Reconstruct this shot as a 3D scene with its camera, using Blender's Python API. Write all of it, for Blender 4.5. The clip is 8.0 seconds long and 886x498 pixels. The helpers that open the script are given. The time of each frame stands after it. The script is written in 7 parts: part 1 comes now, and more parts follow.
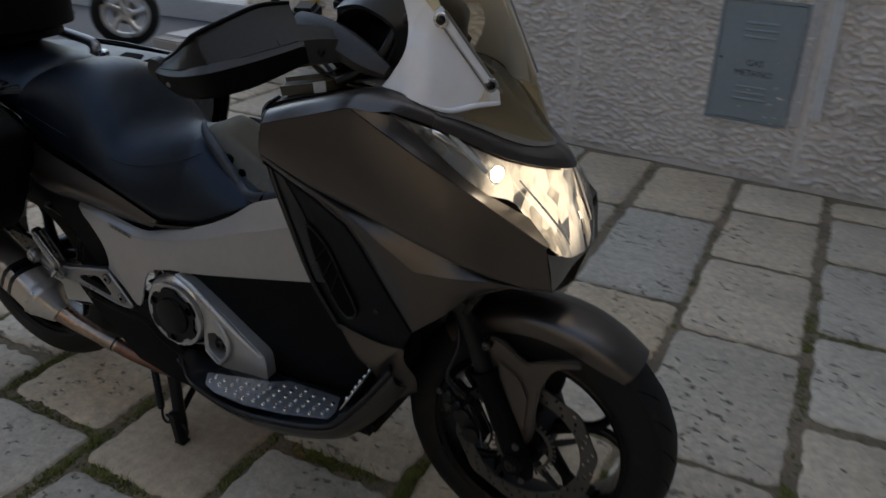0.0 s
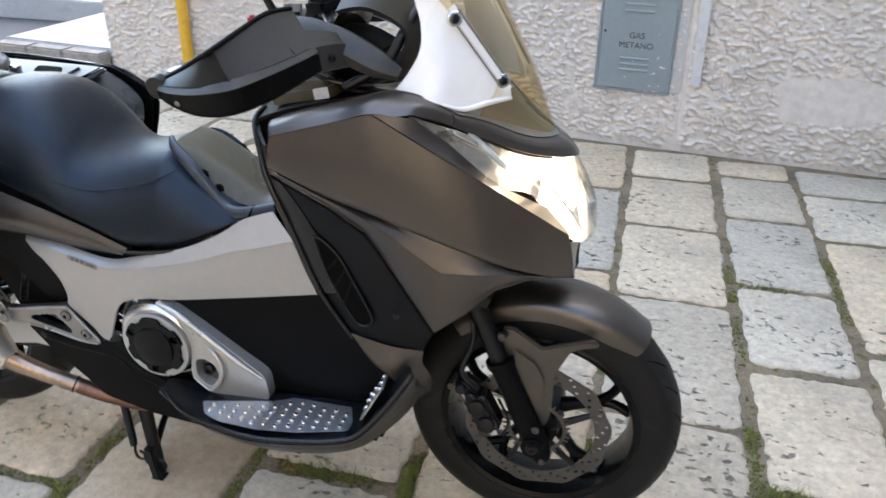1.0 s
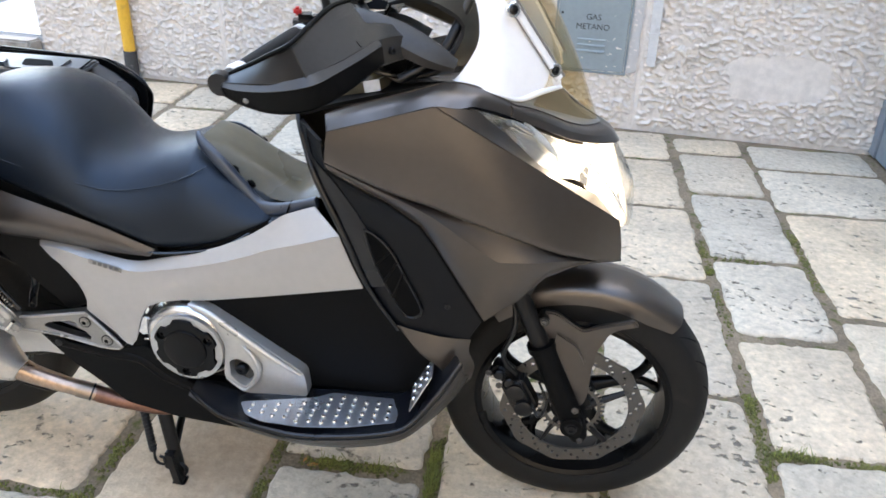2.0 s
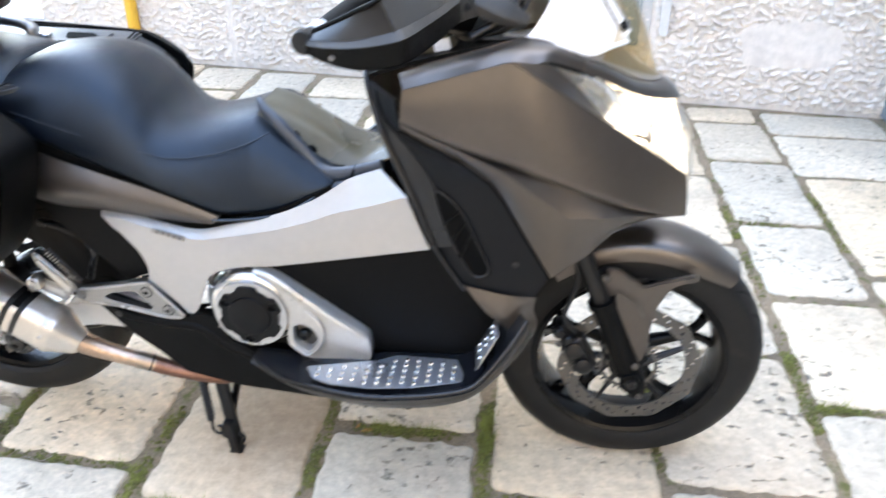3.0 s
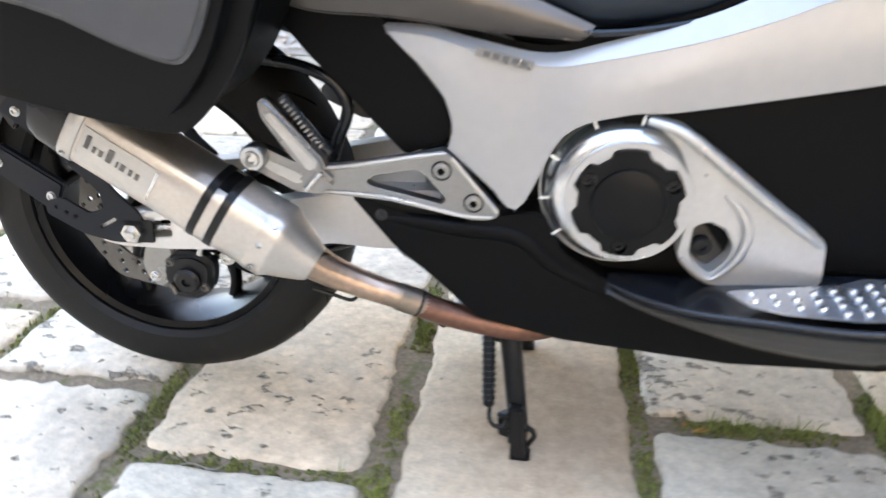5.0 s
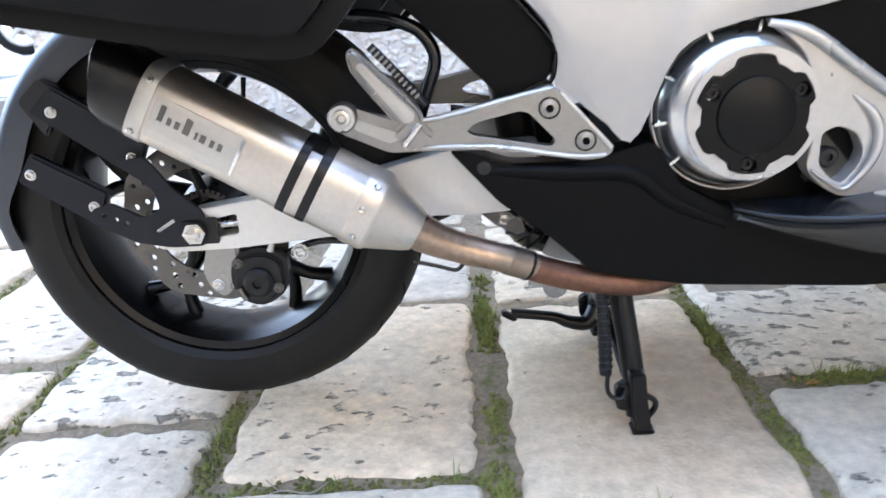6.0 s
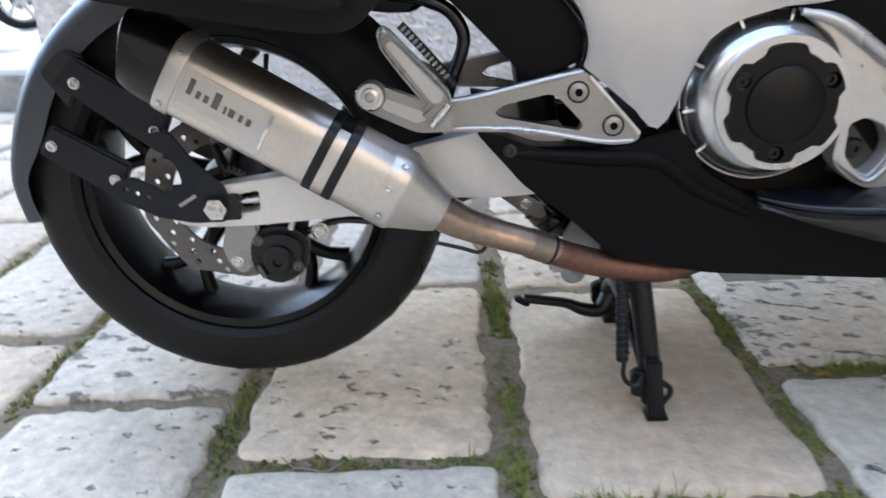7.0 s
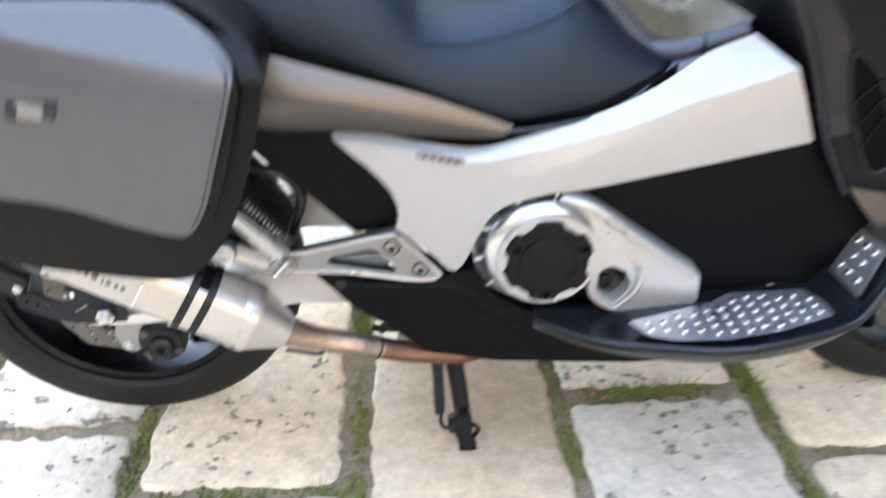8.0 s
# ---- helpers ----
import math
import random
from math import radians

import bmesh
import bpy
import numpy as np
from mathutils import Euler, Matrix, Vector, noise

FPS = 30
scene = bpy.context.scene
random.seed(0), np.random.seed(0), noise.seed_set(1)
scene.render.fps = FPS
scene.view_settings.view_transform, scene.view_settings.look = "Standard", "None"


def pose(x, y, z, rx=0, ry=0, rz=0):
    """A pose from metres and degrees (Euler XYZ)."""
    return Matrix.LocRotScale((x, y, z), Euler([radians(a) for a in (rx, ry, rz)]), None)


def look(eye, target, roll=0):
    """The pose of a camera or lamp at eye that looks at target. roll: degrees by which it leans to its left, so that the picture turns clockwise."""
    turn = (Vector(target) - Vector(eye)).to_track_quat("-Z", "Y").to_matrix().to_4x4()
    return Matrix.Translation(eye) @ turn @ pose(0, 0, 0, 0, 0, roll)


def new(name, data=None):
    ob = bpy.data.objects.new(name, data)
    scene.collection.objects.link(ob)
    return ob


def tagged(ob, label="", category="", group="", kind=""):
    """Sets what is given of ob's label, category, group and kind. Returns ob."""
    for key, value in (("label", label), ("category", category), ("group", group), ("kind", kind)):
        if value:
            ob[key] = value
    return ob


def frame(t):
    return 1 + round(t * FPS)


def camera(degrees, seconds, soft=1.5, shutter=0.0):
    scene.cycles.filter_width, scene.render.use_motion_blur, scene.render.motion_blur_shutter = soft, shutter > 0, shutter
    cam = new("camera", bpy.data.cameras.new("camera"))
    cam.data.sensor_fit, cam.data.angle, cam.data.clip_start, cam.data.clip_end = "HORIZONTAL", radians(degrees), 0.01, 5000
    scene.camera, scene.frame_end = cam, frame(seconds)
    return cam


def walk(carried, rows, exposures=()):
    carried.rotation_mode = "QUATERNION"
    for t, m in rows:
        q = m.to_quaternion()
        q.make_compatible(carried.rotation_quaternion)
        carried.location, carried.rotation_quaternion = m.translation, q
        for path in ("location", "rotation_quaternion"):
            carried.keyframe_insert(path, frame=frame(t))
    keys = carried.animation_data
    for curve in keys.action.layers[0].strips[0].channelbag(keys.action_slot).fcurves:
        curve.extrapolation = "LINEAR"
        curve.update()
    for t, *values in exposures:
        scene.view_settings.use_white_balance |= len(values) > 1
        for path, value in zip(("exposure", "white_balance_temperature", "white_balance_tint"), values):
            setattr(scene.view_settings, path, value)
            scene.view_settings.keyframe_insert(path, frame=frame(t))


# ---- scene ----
cam = camera(60.5, 8.0, soft=1.5, shutter=0.7)
PATH = [
    (0, (1.929, -1.285, 1.377), (1.128, 0.323, 0.496), 1.4),
    (0.5, (1.802, -1.421, 1.415), (1.231, 0.26, 0.493), 2.5),
    (1, (1.651, -1.376, 1.4), (1.203, 0.344, 0.482), 0.7),
    (2.5, (1.348, -1.459, 1.42), (1.154, 0.273, 0.44), 2.0),
    (3, (1.278, -1.477, 1.38), (1.063, 0.243, 0.382), 0.5),
    (3.5, (1.124, -1.415, 1.249), (0.751, 0.254, 0.213), 2.3),
    (4, (0.948, -1.25, 0.994), (0.536, 0.502, 0.121), 4.1),
    (4.5, (0.78, -1.172, 0.87), (0.388, 0.583, -0.005), 2.9),
    (5, (0.597, -1.126, 0.803), (0.371, 0.673, -0.041), 1.0),
    (6.5, (0.33, -1.117, 0.593), (0.295, 0.787, -0.019), -4.9),
    (7, (0.327, -1.12, 0.625), (0.285, 0.756, -0.066), -2.6),
    (7.5, (0.375, -1.155, 0.838), (0.463, 0.6, -0.118), 0.3),
    (8, (0.49, -1.171, 1.105), (0.602, 0.503, 0.017), 0.0),
]
EXPOSURES = [(0.0, 1.25, 7500, 8), (0.2, 1.94, 7650, 8), (0.5, 2.82, 7750, 8), (1.0, 3.32, 7470, 8), (2.5, 3.88, 7430, 8), (3.0, 4.2, 7280, 8), (3.5, 4.41, 7040, 8), (4.0, 3.93, 6960, 8), (4.5, 3.73, 7120, 8), (5.0, 4.08, 7010, 8), (6.5, 3.78, 6490, 8), (7.0, 3.45, 6640, 8), (7.5, 3.76, 7140, 8), (8.0, 4.34, 7190, 8)]
walk(cam, [(t, look(eye, target, roll)) for t, eye, target, roll in PATH], EXPOSURES)

# ---- world and light: a shaded street under open sky ----
SUN_UP, SUN_ROUND = 43.0, 20.0
world = bpy.data.worlds.new("sky")
scene.world = world
world.use_nodes = True
sky = world.node_tree.nodes.new("ShaderNodeTexSky")
sky.sky_type = "NISHITA"
sky.sun_disc = False
sky.sun_elevation, sky.sun_rotation = radians(SUN_UP), radians(SUN_ROUND)
sky.air_density, sky.dust_density, sky.ozone_density = 0.9, 2.4, 1.0
back = world.node_tree.nodes["Background"]
back.inputs[1].default_value = 0.15
world.node_tree.links.new(sky.outputs[0], back.inputs[0])
sun = new("sun", bpy.data.lights.new("sun", "SUN"))
sun.data.energy, sun.data.angle, sun.data.color = 3.0, radians(0.6), (1.0, 0.90, 0.76)
sun.matrix_world = look((2.73, 7.5, 7.44), (0, 0, 0))

# ---- materials ----
MATS = {}


def mat(name, color, rough=0.5, metal=0.0, scale=30.0, vary=0.12, bump=0.0, bump_scale=None, dirt=None, dirt_at=0.62, coat=0.0, rvary=0.1, spec=0.5, stretch=(1, 1, 1), rand=0.0):
    """A procedural surface: colour that drifts at two scales, uneven gloss, fine relief, and dirt or wear in patches."""
    m = bpy.data.materials.new(name)
    m.use_nodes = True
    nt = m.node_tree
    n, l = nt.nodes, nt.links
    b = n["Principled BSDF"]
    tc = n.new("ShaderNodeTexCoord")
    mp = n.new("ShaderNodeMapping")
    mp.inputs["Scale"].default_value = stretch
    l.new(tc.outputs["Object"], mp.inputs[0])
    big = n.new("ShaderNodeTexNoise")
    big.inputs["Scale"].default_value = scale * 0.18
    big.inputs["Detail"].default_value = 4
    fine = n.new("ShaderNodeTexNoise")
    fine.inputs["Scale"].default_value = scale * 4
    fine.inputs["Detail"].default_value = 3
    l.new(mp.outputs[0], big.inputs[0])
    l.new(mp.outputs[0], fine.inputs[0])
    add = n.new("ShaderNodeMath")
    add.operation = "ADD"
    l.new(big.outputs[0], add.inputs[0])
    l.new(fine.outputs[0], add.inputs[1])
    ramp = n.new("ShaderNodeMapRange")
    ramp.inputs[1].default_value, ramp.inputs[2].default_value = 0.7, 1.3
    ramp.inputs[3].default_value, ramp.inputs[4].default_value = 1 - vary, 1 + vary
    l.new(add.outputs[0], ramp.inputs[0])
    value = ramp.outputs[0]
    if rand:
        info = n.new("ShaderNodeObjectInfo")
        rr = n.new("ShaderNodeMapRange")
        rr.inputs[3].default_value, rr.inputs[4].default_value = 1 - rand, 1 + rand
        l.new(info.outputs["Random"], rr.inputs[0])
        mu = n.new("ShaderNodeMath")
        mu.operation = "MULTIPLY"
        l.new(value, mu.inputs[0])
        l.new(rr.outputs[0], mu.inputs[1])
        value = mu.outputs[0]
    mul = n.new("ShaderNodeVectorMath")
    mul.operation = "SCALE"
    mul.inputs[0].default_value = color
    l.new(value, mul.inputs["Scale"])
    out = mul.outputs[0]
    if dirt:
        spots = n.new("ShaderNodeTexNoise")
        spots.inputs["Scale"].default_value = scale * 0.7
        spots.inputs["Detail"].default_value = 6
        l.new(mp.outputs[0], spots.inputs[0])
        mr = n.new("ShaderNodeMapRange")
        mr.inputs[1].default_value, mr.inputs[2].default_value = dirt_at, dirt_at + 0.12
        l.new(spots.outputs[0], mr.inputs[0])
        mx = n.new("ShaderNodeMix")
        mx.data_type = "RGBA"
        mx.inputs[7].default_value = (*dirt, 1)
        l.new(mr.outputs[0], mx.inputs[0])
        l.new(out, mx.inputs[6])
        out = mx.outputs[2]
    l.new(out, b.inputs["Base Color"])
    rg = n.new("ShaderNodeMapRange")
    rg.inputs[1].default_value, rg.inputs[2].default_value = 0.3, 0.7
    rg.inputs[3].default_value, rg.inputs[4].default_value = max(0.02, rough - rvary), min(1, rough + rvary)
    l.new(big.outputs[0], rg.inputs[0])
    l.new(rg.outputs[0], b.inputs["Roughness"])
    b.inputs["Metallic"].default_value = metal
    b.inputs["Specular IOR Level"].default_value = spec
    if coat:
        b.inputs["Coat Weight"].default_value, b.inputs["Coat Roughness"].default_value = coat, 0.08
    if bump:
        tex = n.new("ShaderNodeTexNoise")
        tex.inputs["Scale"].default_value = bump_scale or scale * 8
        tex.inputs["Detail"].default_value = 3
        l.new(mp.outputs[0], tex.inputs[0])
        bu = n.new("ShaderNodeBump")
        bu.inputs["Strength"].default_value, bu.inputs["Distance"].default_value = bump, 0.002
        l.new(tex.outputs[0], bu.inputs["Height"])
        l.new(bu.outputs[0], b.inputs["Normal"])
    MATS[name] = m
    return m


BRONZE = mat("matt_bronze_paint", (0.099, 0.086, 0.0765), 0.35, 0.85, 14, 0.05, 0.05, 1400, rvary=0.03)
for slot, amount in (("Coat Weight", 0.5), ("Coat Roughness", 0.32)):
    BRONZE.node_tree.nodes["Principled BSDF"].inputs[slot].default_value = amount
SILVER = mat("silver_paint", (0.405, 0.392, 0.368), 0.38, 0.4, 12, 0.04, 0.03, 1500, rvary=0.04, coat=0.25)
WHITEP = mat("pearl_silver_paint", (0.95, 0.94, 0.92), 0.25, 0.0, 12, 0.03, coat=0.5)
BLACK = mat("black_grained_plastic", (0.0030, 0.0030, 0.0031), 0.44, 0, 30, 0.15, 0.25, 900, dirt=(0.005, 0.0049, 0.0047), dirt_at=0.66, spec=0.10)
SATIN = mat("satin_black_plastic", (0.0036, 0.0041, 0.0052), 0.30, 0, 25, 0.12, 0.06, 700)
GLOSS = mat("gloss_black_plastic", (0.005, 0.005, 0.0052), 0.14, 0, 20, 0.1, rvary=0.04)
# blue sky sheen is put into the vinyl's base colour and specular tint
VINYL = mat("black_vinyl", (0.0034, 0.0054, 0.0092), 0.33, 0, 20, 0.12, 0.3, 1100, rvary=0.05, spec=0.45)
VINYL.node_tree.nodes["Principled BSDF"].inputs["Specular Tint"].default_value = (0.68, 0.83, 1.0, 1)
RUBBER = mat("tyre_rubber", (0.0065, 0.0063, 0.006), 0.58, 0, 30, 0.2, 0.15, 500, dirt=(0.013, 0.0120, 0.0105), dirt_at=0.6, spec=0.28)
TREAD = mat("dusty_tread_rubber", (0.012, 0.0112, 0.0104), 0.62, 0, 30, 0.25, 0.2, 400, dirt=(0.024, 0.022, 0.0195), dirt_at=0.58, spec=0.3)
# near-black for grooves, gaps and recesses: their shade is put into the colour
GAPSHADE = mat("gap_shade_black", (0.002, 0.002, 0.002), 0.9, spec=0.1)
WHEEL = mat("black_wheel_paint", (0.0025, 0.0025, 0.0028), 0.28, 0.0, 30, 0.1, rvary=0.06, spec=0.2, dirt=(0.006, 0.0055, 0.005), dirt_at=0.68)
ALLOY = mat("cast_aluminium", (0.30, 0.293, 0.282), 0.32, 0.95, 40, 0.08, 0.08, 900)
ALLOYW = mat("painted_alloy", (0.52, 0.508, 0.48), 0.36, 0.6, 30, 0.06, 0.05, 900)
SWINGSILVER = mat("pale_silver_arm_paint", (0.66, 0.65, 0.63), 0.36, 0.45, 30, 0.05, 0.05, 900)
POLISHED = mat("polished_alloy", (0.78, 0.78, 0.77), 0.16, 0.95, 40, 0.05)
STEEL = mat("brushed_steel", (0.605, 0.562, 0.510), 0.40, 0.9, 40, 0.07, 0.1, 60, stretch=(1, 1, 1))
COPPER = mat("heat_stained_pipe", (0.42, 0.305, 0.230), 0.31, 0.9, 22, 0.25, 0.05, 300, dirt=(0.30, 0.25, 0.20), dirt_at=0.55)
REDPIPE = mat("red_brown_pipe", (0.20, 0.105, 0.075), 0.40, 0.85, 22, 0.25, 0.05, 300, dirt=(0.09, 0.065, 0.05), dirt_at=0.60)
DISC = mat("disc_steel", (0.13, 0.122, 0.113), 0.38, 0.85, 60, 0.1)
BOLT = mat("zinc_bolt", (0.58, 0.57, 0.55), 0.28, 0.95, 80, 0.1)
DARKMETAL = mat("black_steel", (0.0050, 0.0050, 0.0056), 0.36, 0.0, 40, 0.2, 0.1, 300, dirt=(0.016, 0.012, 0.009), dirt_at=0.68, spec=0.35)
# case plastic with the bluish light from above put into its colour
CASESHEEN = mat("sky_lit_case_plastic", (0.030, 0.035, 0.042), 0.32, 0, 20, 0.1, 0.1, 700)
CASEGREY = mat("grey_case_paint", (0.105, 0.105, 0.108), 0.30, 0.5, 14, 0.05, 0.04, 1200, rvary=0.03)
CASEBLACK = mat("satin_case_plastic", (0.0028, 0.0030, 0.0034), 0.36, 0, 20, 0.1, 0.08, 900, spec=0.20, dirt=(0.008, 0.0078, 0.0072), dirt_at=0.66)
OLIVE = mat("olive_gloss_plastic", (0.092, 0.080, 0.051), 0.30, 0, 16, 0.1, spec=0.35)
# tunnel rail plastic; the pale blue is reflected sky put into its colour
RAILSHEEN = mat("sky_sheen_satin_plastic", (0.030, 0.040, 0.056), 0.30, 0, 20, 0.08, 0.05, 700, spec=0.6)
# black satin plastic with the sky's blue sheen mixed into its colour
SKYSATIN = mat("sky_tinted_black_plastic", (0.0056, 0.0066, 0.0086), 0.28, 0, 20, 0.1, 0.05, 700, spec=0.45)
WHITEPL = mat("white_plastic", (0.72, 0.72, 0.70), 0.4)
RED = mat("red_plastic", (0.5, 0.02, 0.02), 0.35)
# for blocks inside the machine: the gaps' darkness is put into their colour
DARKGAP = mat("gap_fill_black", (0.004, 0.004, 0.004), 0.6, 0.0, 30, 0.2, spec=0.25)
INK = mat("black_print", (0.02, 0.02, 0.02), 0.6)
PLASTER = mat("rough_plaster", (0.71, 0.646, 0.580), 0.92, 0, 6, 0.14, 0.9, 130, dirt=(0.59, 0.535, 0.470), dirt_at=0.60, rvary=0.05)
SMOOTHPL = mat("smooth_plaster", (0.52, 0.50, 0.475), 0.9, 0, 8, 0.08, 0.4, 200, dirt=(0.42, 0.40, 0.38), dirt_at=0.62)
FACADE = mat("facade_render", (0.20, 0.185, 0.165), 0.9, 0, 3, 0.12, 0.3, 120)
DOORPAINT = mat("grey_green_door_paint", (0.27, 0.315, 0.325), 0.42, 0.1, 10, 0.06, 0.03, 300, dirt=(0.22, 0.25, 0.25), dirt_at=0.66)
PIPEWHITE = mat("white_cable_cover", (0.62, 0.61, 0.59), 0.5, 0, 12, 0.08, dirt=(0.45, 0.42, 0.38), dirt_at=0.62)
YELLOW = mat("yellow_pipe_paint", (0.72, 0.40, 0.04), 0.45, 0, 14, 0.08, dirt=(0.5, 0.28, 0.05), dirt_at=0.66)
TAR = mat("black_pipe_wrap", (0.05, 0.05, 0.05), 0.7, 0, 20, 0.2, dirt=(0.3, 0.28, 0.26), dirt_at=0.6)
BLUEGREY = mat("blue_grey_metal_paint", (0.20, 0.235, 0.275), 0.42, 0.1, 10, 0.08, 0.03, 200, dirt=(0.3, 0.3, 0.3), dirt_at=0.68)
CONCRETE = mat("pale_concrete", (0.44, 0.435, 0.425), 0.85, 0, 5, 0.1, 0.3, 120, dirt=(0.36, 0.35, 0.335), dirt_at=0.62)
KERB = mat("brown_kerb_stone", (0.30, 0.275, 0.24), 0.85, 0, 8, 0.2, 0.4, 120, dirt=(0.14, 0.125, 0.105), dirt_at=0.58)
ASPHALT = mat("asphalt", (0.075, 0.075, 0.078), 0.85, 0, 40, 0.2, 0.6, 300)
STRAW = mat("dry_leaf", (0.42, 0.19, 0.05), 0.7, 0, 60, 0.3)


def soil_material():
    m = mat("joint_soil_and_moss", (0.225, 0.170, 0.112), 0.95, 0, 30, 0.40, 0.9, 160, dirt=(0.100, 0.102, 0.026), dirt_at=0.57, rvary=0.02)
    return m


def stone_material(name="worn_paving_stone", lo=0.668, hi=0.548, rust=None):
    """Worn pale paving stone: each slab has its own tone; fine grain, stains, and small dark pits."""
    m = mat(name, (0.617, 0.518, 0.396), 0.78, 0, 14, 0.13, 0.7, 150, rand=0.10, rvary=0.08)
    nt = m.node_tree
    n, l = nt.nodes, nt.links
    b = n["Principled BSDF"]
    base = b.inputs["Base Color"].links[0].from_socket
    info = n.new("ShaderNodeObjectInfo")
    tc = n.new("ShaderNodeTexCoord")
    shift = n.new("ShaderNodeVectorMath")
    shift.operation = "ADD"
    vec = n.new("ShaderNodeCombineXYZ")
    sc = n.new("ShaderNodeMath")
    sc.operation = "MULTIPLY"
    sc.inputs[1].default_value = 37
    l.new(info.outputs["Random"], sc.inputs[0])
    l.new(sc.outputs[0], vec.inputs[0])
    l.new(sc.outputs[0], vec.inputs[1])
    l.new(tc.outputs["Object"], shift.inputs[0])
    l.new(vec.outputs[0], shift.inputs[1])
    # warm or cool cast, slab by slab
    wr = n.new("ShaderNodeValToRGB")
    wr.color_ramp.elements[0].color = (0.93, 0.985, 1.03, 1)
    wr.color_ramp.elements[1].color = (1.09, 1.0, 0.87, 1)
    frac = n.new("ShaderNodeMath")
    frac.operation = "FRACT"
    l.new(sc.outputs[0], frac.inputs[0])
    l.new(frac.outputs[0], wr.inputs[0])
    tint = n.new("ShaderNodeMix")
    tint.data_type, tint.blend_type = "RGBA", "MULTIPLY"
    tint.inputs[0].default_value = 1
    l.new(base, tint.inputs[6])
    l.new(wr.outputs[0], tint.inputs[7])
    # pits: thresholded stretched noise, gathered in patches; some slabs have many
    mp = n.new("ShaderNodeMapping")
    mp.inputs["Scale"].default_value = (1.0, 1.5, 1.0)
    mp.inputs["Rotation"].default_value = (0, 0, 0.5)
    l.new(shift.outputs[0], mp.inputs[0])
    pit = n.new("ShaderNodeTexNoise")
    pit.inputs["Scale"].default_value, pit.inputs["Detail"].default_value, pit.inputs["Roughness"].default_value = 26, 6, 0.60
    l.new(mp.outputs[0], pit.inputs[0])
    area = n.new("ShaderNodeTexNoise")
    area.inputs["Scale"].default_value = 3.5
    l.new(shift.outputs[0], area.inputs[0])
    amr = n.new("ShaderNodeMapRange")
    amr.inputs[1].default_value, amr.inputs[2].default_value = 0.35, 0.7
    amr.inputs[3].default_value, amr.inputs[4].default_value = lo, hi
    l.new(area.outputs[0], amr.inputs[0])
    gt = n.new("ShaderNodeMath")
    gt.operation = "SUBTRACT"
    l.new(pit.outputs[0], gt.inputs[0])
    l.new(amr.outputs[0], gt.inputs[1])
    pm = n.new("ShaderNodeMapRange")
    pm.inputs[1].default_value, pm.inputs[2].default_value = 0.0, 0.07
    l.new(gt.outputs[0], pm.inputs[0])
    dark = n.new("ShaderNodeMix")
    dark.data_type = "RGBA"
    dark.inputs[7].default_value = (0.220, 0.190, 0.150, 1)
    l.new(pm.outputs[0], dark.inputs[0])
    l.new(tint.outputs[2], dark.inputs[6])
    # broad brown stains
    st = n.new("ShaderNodeTexNoise")
    st.inputs["Scale"].default_value, st.inputs["Detail"].default_value = 5.0, 5
    l.new(shift.outputs[0], st.inputs[0])
    sm = n.new("ShaderNodeMapRange")
    sm.inputs[1].default_value, sm.inputs[2].default_value, sm.inputs[4].default_value = 0.50, 0.74, 0.42
    l.new(st.outputs[0], sm.inputs[0])
    stain = n.new("ShaderNodeMix")
    stain.data_type = "RGBA"
    stain.inputs[7].default_value = (0.39, 0.335, 0.265, 1)
    l.new(sm.outputs[0], stain.inputs[0])
    l.new(dark.outputs[2], stain.inputs[6])
    out = stain.outputs[2]
    # white and dark grain
    gr = n.new("ShaderNodeTexNoise")
    gr.inputs["Scale"].default_value, gr.inputs["Detail"].default_value, gr.inputs["Roughness"].default_value = 30, 7, 0.74
    l.new(shift.outputs[0], gr.inputs[0])
    gm = n.new("ShaderNodeMapRange")
    gm.inputs[1].default_value, gm.inputs[2].default_value, gm.inputs[3].default_value, gm.inputs[4].default_value = 0.36, 0.64, 0.80, 1.14
    l.new(gr.outputs[0], gm.inputs[0])
    gs = n.new("ShaderNodeVectorMath")
    gs.operation = "SCALE"
    l.new(out, gs.inputs[0])
    l.new(gm.outputs[0], gs.inputs["Scale"])
    out = gs.outputs[0]
    if rust:
        # a rusty run-off mark round a place on the slab
        ds = n.new("ShaderNodeVectorMath")
        ds.operation = "DISTANCE"
        ds.inputs[1].default_value = (rust[0], rust[1], 0)
        l.new(tc.outputs["Object"], ds.inputs[0])
        wob = n.new("ShaderNodeMath")
        wob.operation = "MULTIPLY_ADD"
        wob.inputs[1].default_value = 0.22
        l.new(st.outputs[0], wob.inputs[0])
        l.new(ds.outputs["Value"], wob.inputs[2])
        rm = n.new("ShaderNodeMapRange")
        rm.inputs[1].default_value, rm.inputs[2].default_value, rm.inputs[3].default_value, rm.inputs[4].default_value = 0.16, 0.42, 0.55, 0.0
        l.new(wob.outputs[0], rm.inputs[0])
        rx = n.new("ShaderNodeMix")
        rx.data_type = "RGBA"
        rx.inputs[7].default_value = (0.24, 0.14, 0.07, 1)
        l.new(rm.outputs[0], rx.inputs[0])
        l.new(out, rx.inputs[6])
        out = rx.outputs[2]
    l.new(out, b.inputs["Base Color"])
    # the pits dip
    bu = n.new("ShaderNodeBump")
    bu.invert = True
    bu.inputs["Strength"].default_value, bu.inputs["Distance"].default_value = 1.0, 0.006
    l.new(pm.outputs[0], bu.inputs["Height"])
    old = b.inputs["Normal"].links[0].from_socket
    # gentle hollows left by the chisel and by feet
    sag = n.new("ShaderNodeTexNoise")
